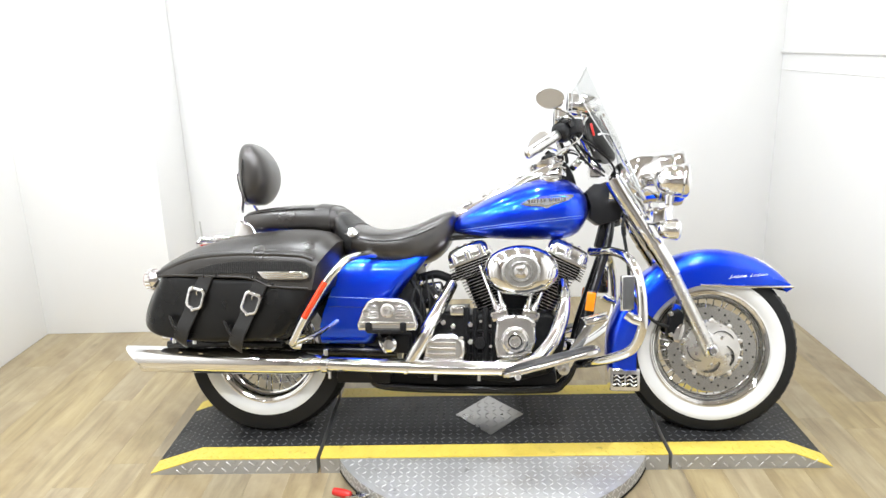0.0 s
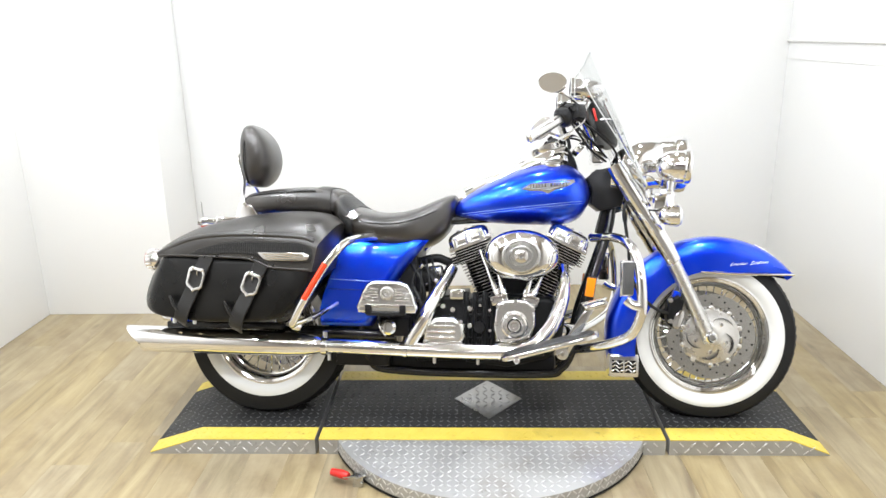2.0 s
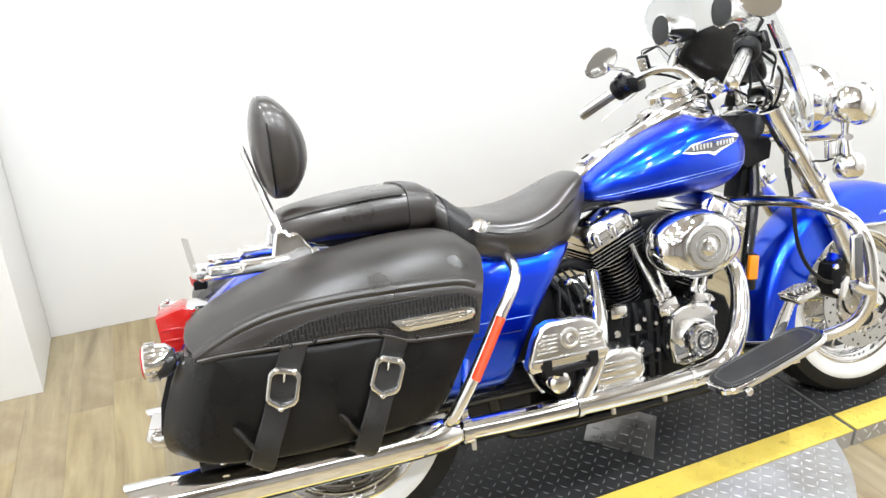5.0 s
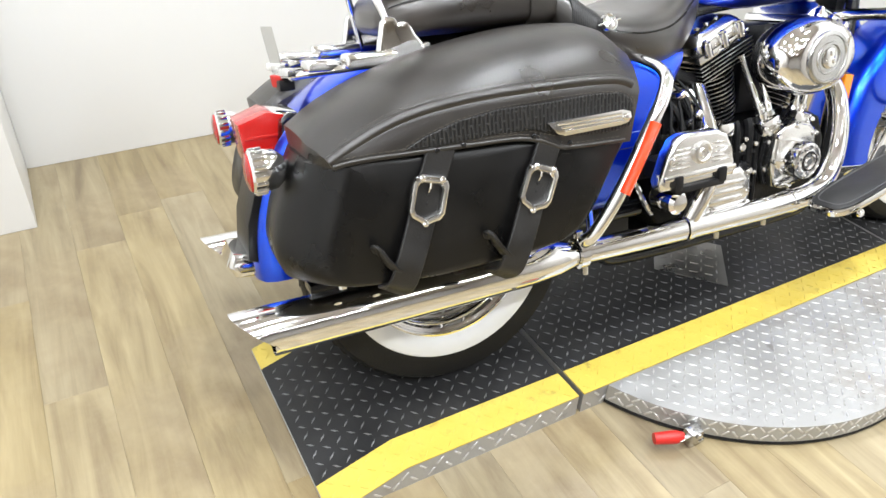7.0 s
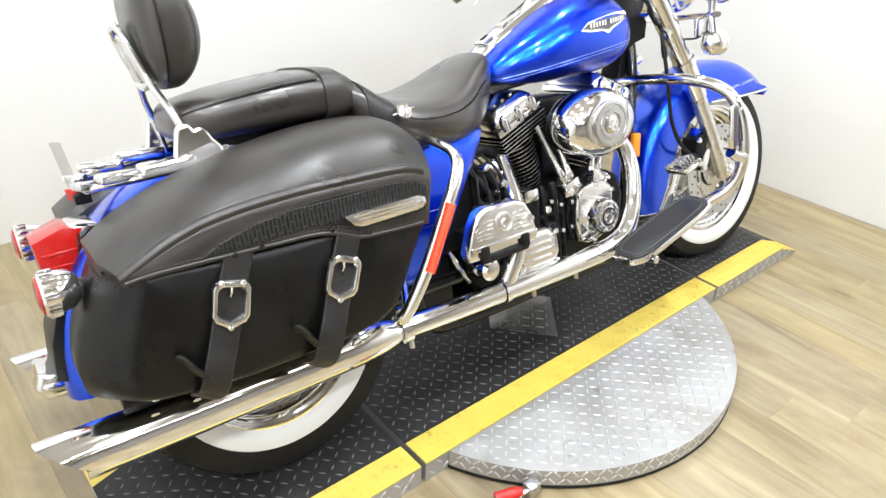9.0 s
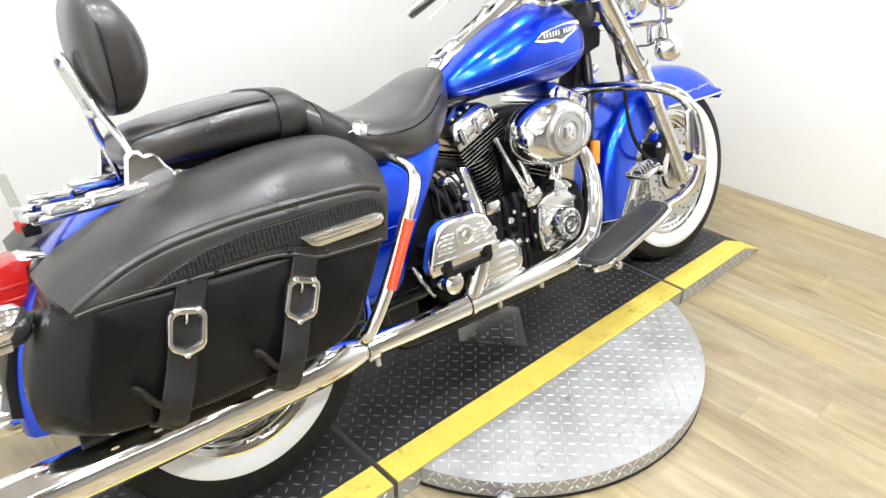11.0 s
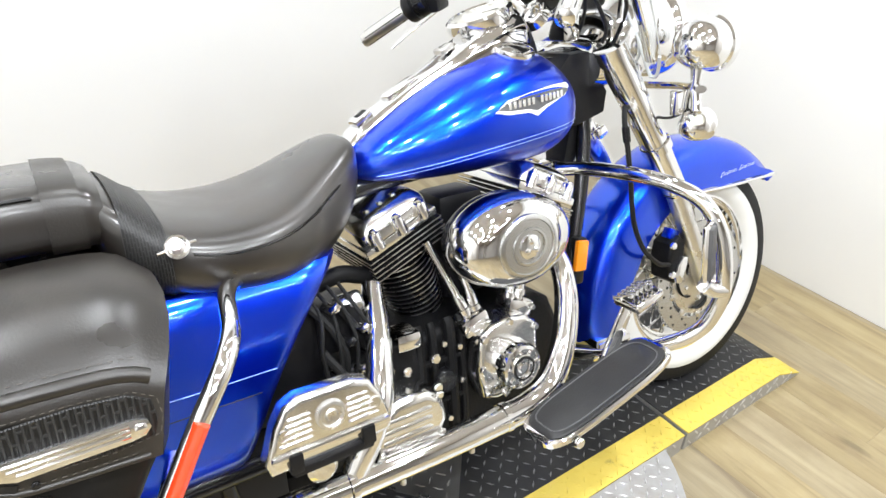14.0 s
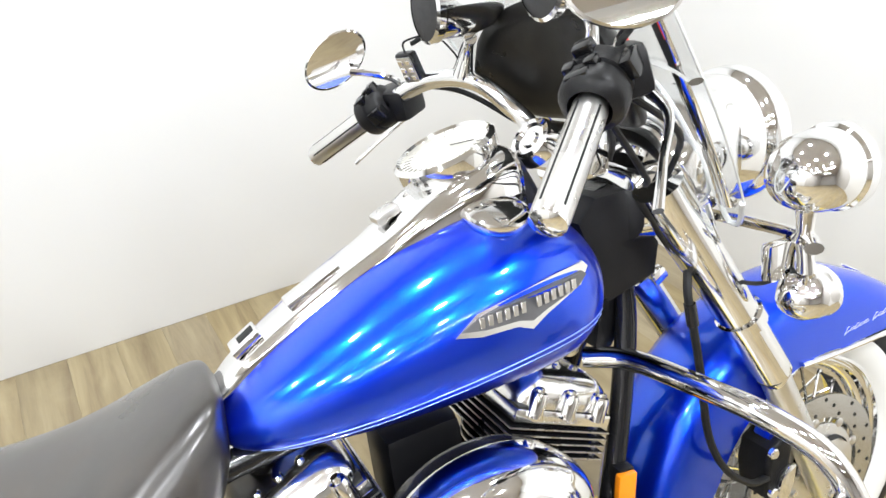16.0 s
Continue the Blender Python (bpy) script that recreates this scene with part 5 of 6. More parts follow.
# pushrod tubes and tappet blocks
for a, b in (((0.060, 0.425), (-0.005, 0.585)), ((0.082, 0.425), (0.040, 0.60)), ((0.185, 0.425), (0.250, 0.585)), ((0.160, 0.425), (0.205, 0.595))):
    p, q = V(a[0], -0.142, a[1]), V(b[0], -0.118, b[1])
    pr = part("pushrod_tube", tube([p, p.lerp(q, 0.25), p.lerp(q, 0.27), q], [0.011, 0.011, 0.0085, 0.0085], 12, 1), CHROME, bike, "chrome pushrod tube")
    part("collar", lathe([(0.010, -0.006), (0.014, -0.005), (0.014, 0.005), (0.010, 0.006)], p.lerp(q, 0.08), q - p, 16, close=True), CHROME, pr)
for x, an in ((0.068, -18), (0.176, 18)):
    tb = part("tappet_block", box((x, -0.140, 0.412), (0.062, 0.05, 0.036), 0.008, pose(0, 0, 0, 0, an, 0)), CHROME, bike, "chrome tappet block")
    for k in (-1, 1):
        part("bolt", bolt((x + 0.026 * k, -0.166, 0.410), (0, -1, 0), 0.006, 0.006), CHROME, tb)

# cam cover and round timer cover
cc = slab([(0.058, 0.398), (0.085, 0.412), (0.125, 0.418), (0.165, 0.412), (0.192, 0.392), (0.196, 0.330), (0.180, 0.285), (0.150, 0.262), (0.090, 0.255), (0.058, 0.268), (0.050, 0.320)], -0.192, -0.13, 0.010, seg=3)
cam_cover = part("cam_cover", cc, POLISHED, bike, "chrome cam cover")
for x, z in ((0.064, 0.390), (0.066, 0.274), (0.110, 0.262), (0.172, 0.290), (0.187, 0.382), (0.125, 0.410), (0.058, 0.33)):
    part("bolt", bolt((x, -0.190, z), (0, -1, 0), 0.0075, 0.008), CHROME, cam_cover)
tc = V(0.123, 0, 0.330)
rd = lathe([(r * 0.76, q) for r, q in ((0.062, -0.18), (0.062, -0.222), (0.057, -0.232), (0.050, -0.234), (0.047, -0.229), (0.040, -0.229), (0.036, -0.236), (0.027, -0.238), (0.024, -0.232), (0.016, -0.232), (0.012, -0.237), (0, -0.238))], tc, (0, 1, 0), 40)
tmr = part("timer_cover", rd, CHROME, bike, "round chrome timer cover")
for k in range(8):
    a = 2 * math.pi * k / 8
    part("boss", bolt(tc + V(0.0335 * math.cos(a), -0.229, 0.0335 * math.sin(a)), (0, -1, 0), 0.0045, 0.004), CHROME, tmr)
part("badge_ring", lathe([(0.020, -0.2385), (0.023, -0.2395), (0.025, -0.2375)], tc, (0, 1, 0), 30), BLACK_GLOSS, tmr, "black ring of the cover")
of = lathe([(0, 0.075), (0.028, 0.073), (0.034, 0.064), (0.034, 0.0)], (0.285, -0.02, 0.29), (0.9, 0, -0.25), 24)
part("oil_filter", of, CHROME, bike, "chrome oil filter")

# air cleaner
ac = V(0.143, 0, 0.569)
part("air_cleaner_back", lathe([(0, -0.118), (0.90, -0.118), (0.95, -0.130), (0.96, -0.160), (0.93, -0.170), (0, -0.170)], ac, (0, 1, 0), 56, squash=(0.129, 0.088)), BLACK_GLOSS, bike, "black air-cleaner backing plate")
prof = [(0.98, -0.148), (1.01, -0.156), (1.015, -0.180), (1.0, -0.192), (0.965, -0.206), (0.90, -0.218), (0.80, -0.2265), (0.66, -0.2315)]
acb = part("air_cleaner", lathe(prof, ac, (0, 1, 0), 64, squash=(0.129, 0.088)), CHROME, bike, "oval chrome air-cleaner cover")
dome = [(0.105, -0.2225), (0.094, -0.2300), (0.080, -0.2345), (0.0665, -0.2360)]
part("cover_dome", lathe(dome, ac, (0, 1, 0), 56, squash=(1.0, 0.72)), CHROME, acb)
ring = [(0.0665, -0.2340), (0.0655, -0.2395), (0.0610, -0.2425), (0.0560, -0.2430), (0.0545, -0.2405), (0.0400, -0.2410), (0.0385, -0.2435), (0.0340, -0.2440), (0.0325, -0.2405), (0.0, -0.2410)]
part("cover_disc", lathe(ring, ac, (0, 1, 0), 48, squash=(1.0, 0.92)), STEEL, acb, "brushed round centre disc")
part("cover_disc", lathe([(0.0, -0.2470), (0.016, -0.2465), (0.023, -0.2435), (0.024, -0.2390)], ac, (0, 1, 0), 32), CHROME, acb, "chrome centre medallion")
for a in (90, 210, 330):
    part("bolt", bolt(ac + V(0.0115 * math.cos(radians(a)), -0.2455, 0.0115 * math.sin(radians(a))), (0, -1, 0), 0.006, 0.0035), CHROME, acb)

# gearbox side cover, starter, covers and plugs
gc = slab([(-0.195, 0.272), (-0.185, 0.325), (-0.150, 0.352), (-0.085, 0.352), (-0.052, 0.330), (-0.045, 0.285), (-0.060, 0.255), (-0.160, 0.250)], -0.225, -0.14, 0.016, seg=3)
gcv = part("gearbox_cover", gc, POLISHED, bike, "chrome gearbox end cover")
for k in range(3):
    part("rib", box((-0.130, -0.226, 0.282 + 0.019 * k), (0.10, 0.008, 0.009), 0.003), CHROME, gcv)
for x, z in ((-0.185, 0.265), (-0.060, 0.262), (-0.175, 0.338), (-0.060, 0.338)):
    part("bolt", bolt((x, -0.222, z), (0, -1, 0), 0.007, 0.007), CHROME, gcv)
st = box((-0.082, -0.140, 0.425), (0.050, 0.06, 0.034), 0.010)
part("oil_spout", st, CHROME, bike, "chrome oil filler block")
for x, z in ((-0.034, 0.378), (-0.034, 0.318), (-0.095, 0.372), (-0.130, 0.385)):
    part("case_bolt", bolt((x, -0.168, z), (0, -1, 0), 0.010, 0.010), CHROME, bike, "chrome case bolt")
# black hoses and cables round the gearbox
for pts in ([(-0.25, -0.12, 0.53), (-0.215, -0.145, 0.48), (-0.20, -0.15, 0.42), (-0.22, -0.13, 0.33)], [(-0.20, -0.12, 0.52), (-0.17, -0.135, 0.47), (-0.15, -0.13, 0.42)], [(-0.24, -0.15, 0.45), (-0.205, -0.17, 0.38), (-0.22, -0.16, 0.30)]):
    part("hose", tube(pts, 0.008, 8, 5), RUBBER, bike, "black rubber hose")
part("intake_elbow", tube([(-0.23, -0.07, 0.535), (-0.165, -0.075, 0.550), (-0.110, -0.070, 0.535), (-0.060, -0.05, 0.56)], 0.016, 12, 5), BLACK_CRINKLE, bike, "black pipe elbow")
part("regulator", box((-0.195, -0.075, 0.470), (0.085, 0.10, 0.085), 0.010), BLACK_PLASTIC, bike, "black electrics box")
part("coil_cover", box((0.125, 0.0, 0.53), (0.11, 0.10, 0.22), 0.02), BLACK_PLASTIC, bike, "black coil housing between the cylinders")
for q, (x, y, z) in enumerate(((-0.215, -0.150, 0.520), (-0.195, -0.155, 0.455), (-0.165, -0.150, 0.470), (-0.225, -0.165, 0.400), (-0.180, -0.160, 0.400), (-0.205, -0.160, 0.350), (-0.155, -0.150, 0.425))):
    part("fitting", tube([(x, y + 0.03, z - 0.004), (x + 0.004, y, z), (x + 0.012, y - 0.004, z + 0.010)], [0.010, 0.009, 0.006], 10, 3), (CHROME, BLACK_GLOSS)[q % 2], bike, "small hose fitting beside the gearbox")
for q in range(4):
    x = -0.245 + 0.022 * q
    part("wire_loom", tube([(x, -0.10, 0.545), (x + 0.012, -0.140, 0.51), (x + 0.002 + 0.010 * q, -0.158, 0.45), (x + 0.014, -0.150, 0.36), (x + 0.030, -0.12, 0.30)], 0.0036, 8, 5), RUBBER, bike, "black wiring loom")
part("starter_body", lathe([(0, 0.0), (0.018, 0.0), (0.021, 0.004), (0.021, 0.045), (0.017, 0.050)], (-0.190, -0.10, 0.500), (1, -0.15, 0.12), 20), STEEL, bike, "dull steel cylinder beside the side cover")

# chrome box ahead of the rear wheel
cb = [(-0.404, 0.392), (-0.398, 0.372), (-0.206, 0.374), (-0.200, 0.392), (-0.214, 0.440), (-0.232, 0.470), (-0.260, 0.480), (-0.345, 0.482), (-0.368, 0.472), (-0.385, 0.445)]
bx = part("chrome_side_box", slab(cb, -0.318, -0.282, 0.010, seg=3), POLISHED, bike, "folded chrome passenger footboard with small emblem")
part("board_strut", box((-0.300, -0.225, 0.385), (0.070, 0.120, 0.040), 0.008), BLACK_PLASTIC, bx, "black footboard support")
em = lathe([(0.0, -0.324), (0.008, -0.325), (0.011, -0.322), (0.015, -0.322), (0.018, -0.326), (0.022, -0.325), (0.024, -0.320), (0.024, -0.31)], (-0.300, 0, 0.440), (0, 1, 0), 24)
part("emblem", em, ALLOY, bx, "round embossed emblem")
for k in range(5):
    for sx in (-1, 1):
        part("flute", box((-0.302 + sx * (0.054 - 0.002 * k), -0.3185, 0.416 + 0.0095 * k), (0.052 - 0.004 * k, 0.006, 0.0042), 0.0018, None, None, 1), CHROME, bx)
for x in (-0.372, -0.228):
    part("dimple", lathe([(0.0, -0.3205), (0.009, -0.3205), (0.011, -0.3175)], (x, 0, 0.432), (0, 1, 0), 20), ALLOY, bx)
part("ledge", box((-0.302, -0.320, 0.398), (0.19, 0.008, 0.010), 0.003), CHROME, bx)
for x in (-0.362, -0.246):
    part("clip", box((x, -0.320, 0.386), (0.022, 0.016, 0.032), 0.004), BLACK_PLASTIC, bx, "black plastic clip")
part("clip_bar", box((-0.304, -0.318, 0.371), (0.13, 0.018, 0.014), 0.004), BLACK_PLASTIC, bx, "black plastic clip bar")
peg = lathe([(0, -0.272), (0.018, -0.270), (0.026, -0.262), (0.027, -0.20), (0.02, -0.19)], (-0.305, 0, 0.318), (0, 1, 0), 24)
part("passenger_peg_mount", peg, CHROME, bike, "round chrome peg mount")
part("brake_line", tube([(-0.36, -0.18, 0.36), (-0.345, -0.20, 0.31), (-0.325, -0.20, 0.28)], 0.006, 8, 4), CHROME, bike)
part("master_cylinder", box((-0.27, -0.19, 0.315), (0.06, 0.06, 0.07), 0.01), BLACK_PLASTIC, bike)

# -- exhaust --
def slash_muffler(s):
    y = s * 0.222
    rows = [(-0.545, 0.0235, 0.243), (-0.565, 0.031, 0.244), (-0.60, 0.038, 0.245), (-0.66, 0.0425, 0.246), (-0.80, 0.0445, 0.247), (-1.00, 0.0455, 0.249), (-1.150, 0.0460, 0.251), (-1.190, 0.0462, 0.2515)]
    rings = []
    for x, r, z in rows:
        rings.append([(x, y + r * math.sin(a), z + r * math.cos(a)) for a in np.linspace(0, 2 * math.pi, 33)[:-1]])
    r, z = 0.0464, 0.2515
    rings.append([(-1.203 - 0.052 * math.cos(a), y + r * math.sin(a), z + r * math.cos(a)) for a in np.linspace(0, 2 * math.pi, 33)[:-1]])
    r = 0.0435
    rings.append([(-1.203 - 0.050 * math.cos(a), y + r * math.sin(a), z + r * math.cos(a)) for a in np.linspace(0, 2 * math.pi, 33)[:-1]])
    rings.append([(-1.05, y + r * math.sin(a), z + r * math.cos(a)) for a in np.linspace(0, 2 * math.pi, 33)[:-1]])
    mf = part("muffler", loft(rings), CHROME, bike, "long chrome muffler with slash-cut tip")
    part("baffle", lathe([(0, 0), (0.041, 0), (0.041, 0.02)], (-1.06, y, z), (1, 0, 0), 28), DARK_GAP, mf, "dark muffler inside")
    part("clamp_band", lathe([(0.026, -0.012), (0.033, -0.010), (0.033, 0.010), (0.026, 0.012)], (-0.535, y, 0.243), (1, 0, 0), 28, close=True), CHROME, mf, "chrome clamp band")
    part("clamp_bolt", box((-0.535, y - s * 0.002, 0.282), (0.016, 0.014, 0.022), 0.003), CHROME, mf)
    part("hanger", box((-0.90, s * 0.20, 0.305), (0.42, 0.05, 0.022), 0.006), BLACK_GLOSS, mf, "black hanger under the bag")


slash_muffler(-1)
slash_muffler(1)
hp = tube([(-0.54, -0.222, 0.243), (-0.40, -0.224, 0.240), (-0.10, -0.230, 0.237), (0.08, -0.230, 0.238), (0.150, -0.228, 0.246), (0.205, -0.222, 0.272), (0.250, -0.205, 0.330), (0.282, -0.180, 0.405), (0.292, -0.150, 0.470), (0.288, -0.10, 0.525)], [0.0245, 0.026, 0.027, 0.027, 0.027, 0.0265, 0.026, 0.025, 0.023, 0.021], 18, 8)
fp = part("front_exhaust_pipe", hp, CHROME, bike, "chrome exhaust pipe with heat shield")
for q in ((-0.25, 0.2385), (0.075, 0.238)):
    part("shield_clamp", lathe([(0.0275, -0.007), (0.0295, -0.006), (0.0295, 0.006), (0.0275, 0.007)], (q[0], -0.229, q[1]), (1, 0, 0), 24, close=True), CHROME, fp, "narrow chrome clamp")
rp = tube([(-0.106, -0.086, 0.520), (-0.110, -0.092, 0.511), (-0.128, -0.134, 0.471), (-0.147, -0.173, 0.432), (-0.175, -0.218, 0.374), (-0.205, -0.228, 0.315), (-0.240, -0.222, 0.250)], [0.020, 0.0225, 0.0235, 0.0245, 0.025, 0.025, 0.024], 18, 8)
part("rear_exhaust_pipe", rp, CHROME, bike, "chrome rear exhaust pipe with heat shield")
for x in (-0.52, -0.15, 0.0):
    part("hanger_bolt", tube([(x, -0.225, 0.215), (x, -0.225, 0.192)], 0.006, 8, 1), ALLOY, bike)

# -- front fork, headlamp nacelle --
for s in (-1, 1):
    y = s * 0.112
    low = tube([(0.798, y, 0.272), (0.788, y, 0.305), (0.737, y, 0.415), (0.664, y, 0.566)], [0.020, 0.0245, 0.0235, 0.0235], 20, 4)
    fl = part("fork_lower", low, ALLOY, bike, "satin alloy lower fork leg")
    part("axle_nut", lathe([(0, s * 0.150), (0.010, s * 0.150), (0.013, s * 0.145), (0.020, s * 0.138), (0.020, s * 0.10)], (FA.x - 0.012, 0, FA.z + 0.006), (0, 1, 0), 20), CHROME, fl, "chrome axle nut")
    part("slider_cover", tube([(0.668, y, 0.556), (0.664, y, 0.566), (0.582, y, 0.700), (0.492, y, 0.842), (0.464, y, 0.890)], [0.027, 0.029, 0.031, 0.034, 0.034], 20, 4), CHROME, bike, "chrome fork slider cover")
    part("fork_clamp", lathe([(0.029, -0.012), (0.035, -0.010), (0.035, 0.010), (0.029, 0.012)], (0.606, y, 0.664), (-0.55, 0, 0.83), 24, close=True), CHROME, fl, "chrome clamp")
    part("clamp_bolt", box((0.618, y - s * 0.036, 0.672), (0.030, 0.020, 0.024), 0.005, pose(0, 0, 0, 0, -30, 0)), CHROME, fl)
# caliper on the right and on the left
for s in (-1, 1):
    cal = slab(shrink([(0.648, 0.325), (0.640, 0.385), (0.655, 0.430), (0.690, 0.446), (0.715, 0.425), (0.712, 0.370), (0.700, 0.325), (0.675, 0.308)], 0.010), s * 0.060, s * 0.122, 0.010, seg=3)
    c = part("brake_caliper", cal, BLACK_CRINKLE, bike, "black front brake caliper")
    part("caliper_plate", slab([(0.672, 0.322), (0.667, 0.340), (0.676, 0.366), (0.694, 0.386), (0.708, 0.382), (0.706, 0.362), (0.696, 0.335), (0.688, 0.318)], s * 0.120, s * 0.130, 0.004), CHROME, c, "chrome caliper insert")
    for z in (0.345, 0.418):
        part("bolt", bolt((0.662, s * 0.121, z), (0, s, 0), 0.009, 0.008), CHROME, c)
part("brake_hose", tube([(0.655, -0.118, 0.372), (0.610, -0.126, 0.388), (0.556, -0.130, 0.438), (0.524, -0.130, 0.510), (0.512, -0.130, 0.610), (0.500, -0.130, 0.690), (0.496, -0.126, 0.735), (0.510, -0.112, 0.765)], 0.0058, 8, 6), RUBBER, bike, "thin black brake hose")
part("hose_end", tube([(0.500, -0.130, 0.690), (0.497, -0.128, 0.722)], 0.0085, 10, 1), BLACK_GLOSS, bike, "black hose fitting")
part("hose_clip", box((0.686, -0.092, 0.436), (0.026, 0.030, 0.026), 0.004, pose(0, 0, 0, 0, 25, 0)), BLUE, bike, "blue-finished hose clip")

nac = body([(0.452, 0.800, 0.905, 0.100), (0.49, 0.795, 0.955, 0.118), (0.54, 0.80, 0.985, 0.120), (0.59, 0.806, 0.990, 0.108), (0.63, 0.812, 0.988, 0.092)], 6, 30, 2.6, 0.5)
nc = part("headlamp_nacelle", nac, CHROME, bike, "chrome headlamp nacelle")
for s in (-1, 1):
    part("nacelle_side", slab([(0.488, 0.905), (0.520, 0.900), (0.552, 0.862), (0.586, 0.758), (0.560, 0.748), (0.520, 0.800)], s * 0.082, s * 0.108, 0.007, seg=3), CHROME, nc, "chrome lower side of the nacelle")
hl = lathe([(0.088, -0.04), (0.092, 0.0), (0.093, 0.030), (0.100, 0.038), (0.102, 0.060), (0.098, 0.074), (0.090, 0.078), (0.087, 0.070)], (0.645, 0, 0.902), (1, 0, -0.02), 48)
h = part("headlamp", hl, CHROME, bike, "large round chrome headlamp")
part("lens", lathe([(0, 0.083), (0.05, 0.079), (0.0885, 0.070)], (0.645, 0, 0.902), (1, 0, -0.02), 40), GLASS_LENS, h, "clear fluted headlamp glass")
lbm = tube([(0.612, -0.222, 0.792), (0.645, -0.17, 0.792), (0.655, 0, 0.786), (0.645, 0.17, 0.792), (0.612, 0.222, 0.792)], 0.012, 10, 5, flat=0.7)
part("light_bar", lbm, CHROME, bike, "chrome light bar")
for s in (-1, 1):
    sx, sy, sz = 0.648, s * 0.187, 0.878
    bul = lathe([(0, -0.058), (0.018, -0.055), (0.037, -0.043), (0.050, -0.020), (0.054, 0.006), (0.054, 0.030), (0.058, 0.034), (0.059, 0.048), (0.056, 0.053), (0.052, 0.050)], (sx, sy, sz), (1, 0, -0.03), 40)
    sp2 = part("passing_lamp", bul, CHROME, bike, "round chrome passing lamp")
    part("lens", lathe([(0, 0.057), (0.027, 0.055), (0.0525, 0.049)], (sx, sy, sz), (1, 0, -0.03), 32), GLASS_LENS, sp2, "clear lamp glass")
    part("stem", tube([(sx - 0.008, sy, sz - 0.050), (sx - 0.010, sy, sz - 0.075), (sx - 0.008, sy - s * 0.004, sz - 0.088)], [0.014, 0.011, 0.015], 12, 3), CHROME, sp2)
    ts = lathe([(0, -0.043), (0.018, -0.038), (0.031, -0.022), (0.0355, 0.0), (0.0355, 0.014), (0.037, 0.018), (0.036, 0.024)], (0.644, s * 0.188, 0.712), (1, 0, 0), 32)
    tsg = part("turn_signal", ts, CHROME, bike, "bullet-shaped chrome turn signal")
    part("lens", lathe([(0.036, 0.022), (0.030, 0.032), (0.016, 0.038), (0, 0.040)], (0.644, s * 0.188, 0.712), (1, 0, 0), 28), GLASS_LENS, tsg, "clear signal lens")
    part("stalk", tube([(0.645, s * 0.180, 0.790), (0.642, s * 0.186, 0.768), (0.642, s * 0.188, 0.742)], [0.014, 0.011, 0.013], 12, 3), CHROME, tsg)
    part("stalk_bracket", box((0.616, s * 0.166, 0.762), (0.046, 0.018, 0.052), 0.004), CHROME, tsg)
    part("wire", tube([(0.636, s * 0.176, 0.745), (0.60, s * 0.155, 0.730), (0.57, s * 0.13, 0.735)], 0.003, 6, 4), RUBBER, tsg)

# -- windshield and its pouch --
def shield_at(u, v, t=0.0):
    """A point of the shield: u from its lowest corners to its top, v across."""
    z = 0.818 + 0.492 * u
    hw = (0.166 + 0.089 * math.sin(min(1, u * 1.5) * math.pi / 2)) * (1.0 if u < 0.74 else math.sqrt(max(0.02, 1 - ((u - 0.74) / 0.28) ** 2.2)))
    x = 0.590 - 0.212 * u + t - 0.105 * (v * hw / 0.25) ** 2 * (0.6 + 0.4 * u)
    return (x, v * hw, z - 0.03 * v * v * u)


def shield_foot(v):
    """Where the shield begins: cut out over the headlamp, with rounded corners beside it."""
    a = abs(v)
    cut = 0.40 * (1 - min(1, max(0, (a - 0.30) / 0.42)) ** 1.5)
    corner = 0.10 * max(0, (a - 0.84) / 0.16) ** 2
    return cut + corner


ACROSS = np.linspace(-1, 1, 41)


def shield_row(k, t=0.0):
    return [shield_at(shield_foot(v) + (1 - shield_foot(v)) * k, v, t) for v in ACROSS]


outer = [shield_row(k) for k in np.linspace(0, 1, 22)]
inner = [shield_row(k, -0.005) for k in np.linspace(0, 1, 22)]
shield = part("windshield", loft([o + i[::-1] for o, i in zip(outer, inner)]), CLEAR, bike, "clear acrylic windshield")
shield.visible_shadow = False
SHIELD_EDGE = material("shield_edge", (0.62, 0.64, 0.64), 0.12, coat=0.6, vary=0.1)
edge_l = [o[0] for o in outer] + [p for p in outer[-1][1:-1]] + [o[-1] for o in outer[::-1]]
part("shield_edge", tube(edge_l, 0.0016, 6, 1), SHIELD_EDGE, shield, "polished shield edge")
part("shield_foot_edge", tube([(x - 0.0025, y, z) for x, y, z in outer[0]], 0.0040, 8, 1), SHIELD_EDGE, shield, "bright rounded lower edge of the shield")
part("shield_brace", tube([(x - 0.010, y, z) for x, y, z in [shield_at(0.46, v) for v in ACROSS]], 0.008, 8, 1, flat=0.5), CHROME, shield, "chrome shield brace")
for s in (-1, 1):
    strap = [Vector(shield_at(u, s * v, -0.009)) for u, v in ((0.07, 0.80), (0.20, 0.78), (0.34, 0.74), (0.48, 0.70), (0.60, 0.68))]
    part("shield_bracket", tube(strap, 0.011, 10, 4, flat=0.35), CHROME, shield, "chrome shield bracket")
    for k in (0, 4):
        part("bracket_screw", lathe([(0, 0.007), (0.006, 0.006), (0.008, 0.0)], strap[k] + V(0.010, 0, 0), (1, s * 0.3, 0.35), 16), CHROME, shield)


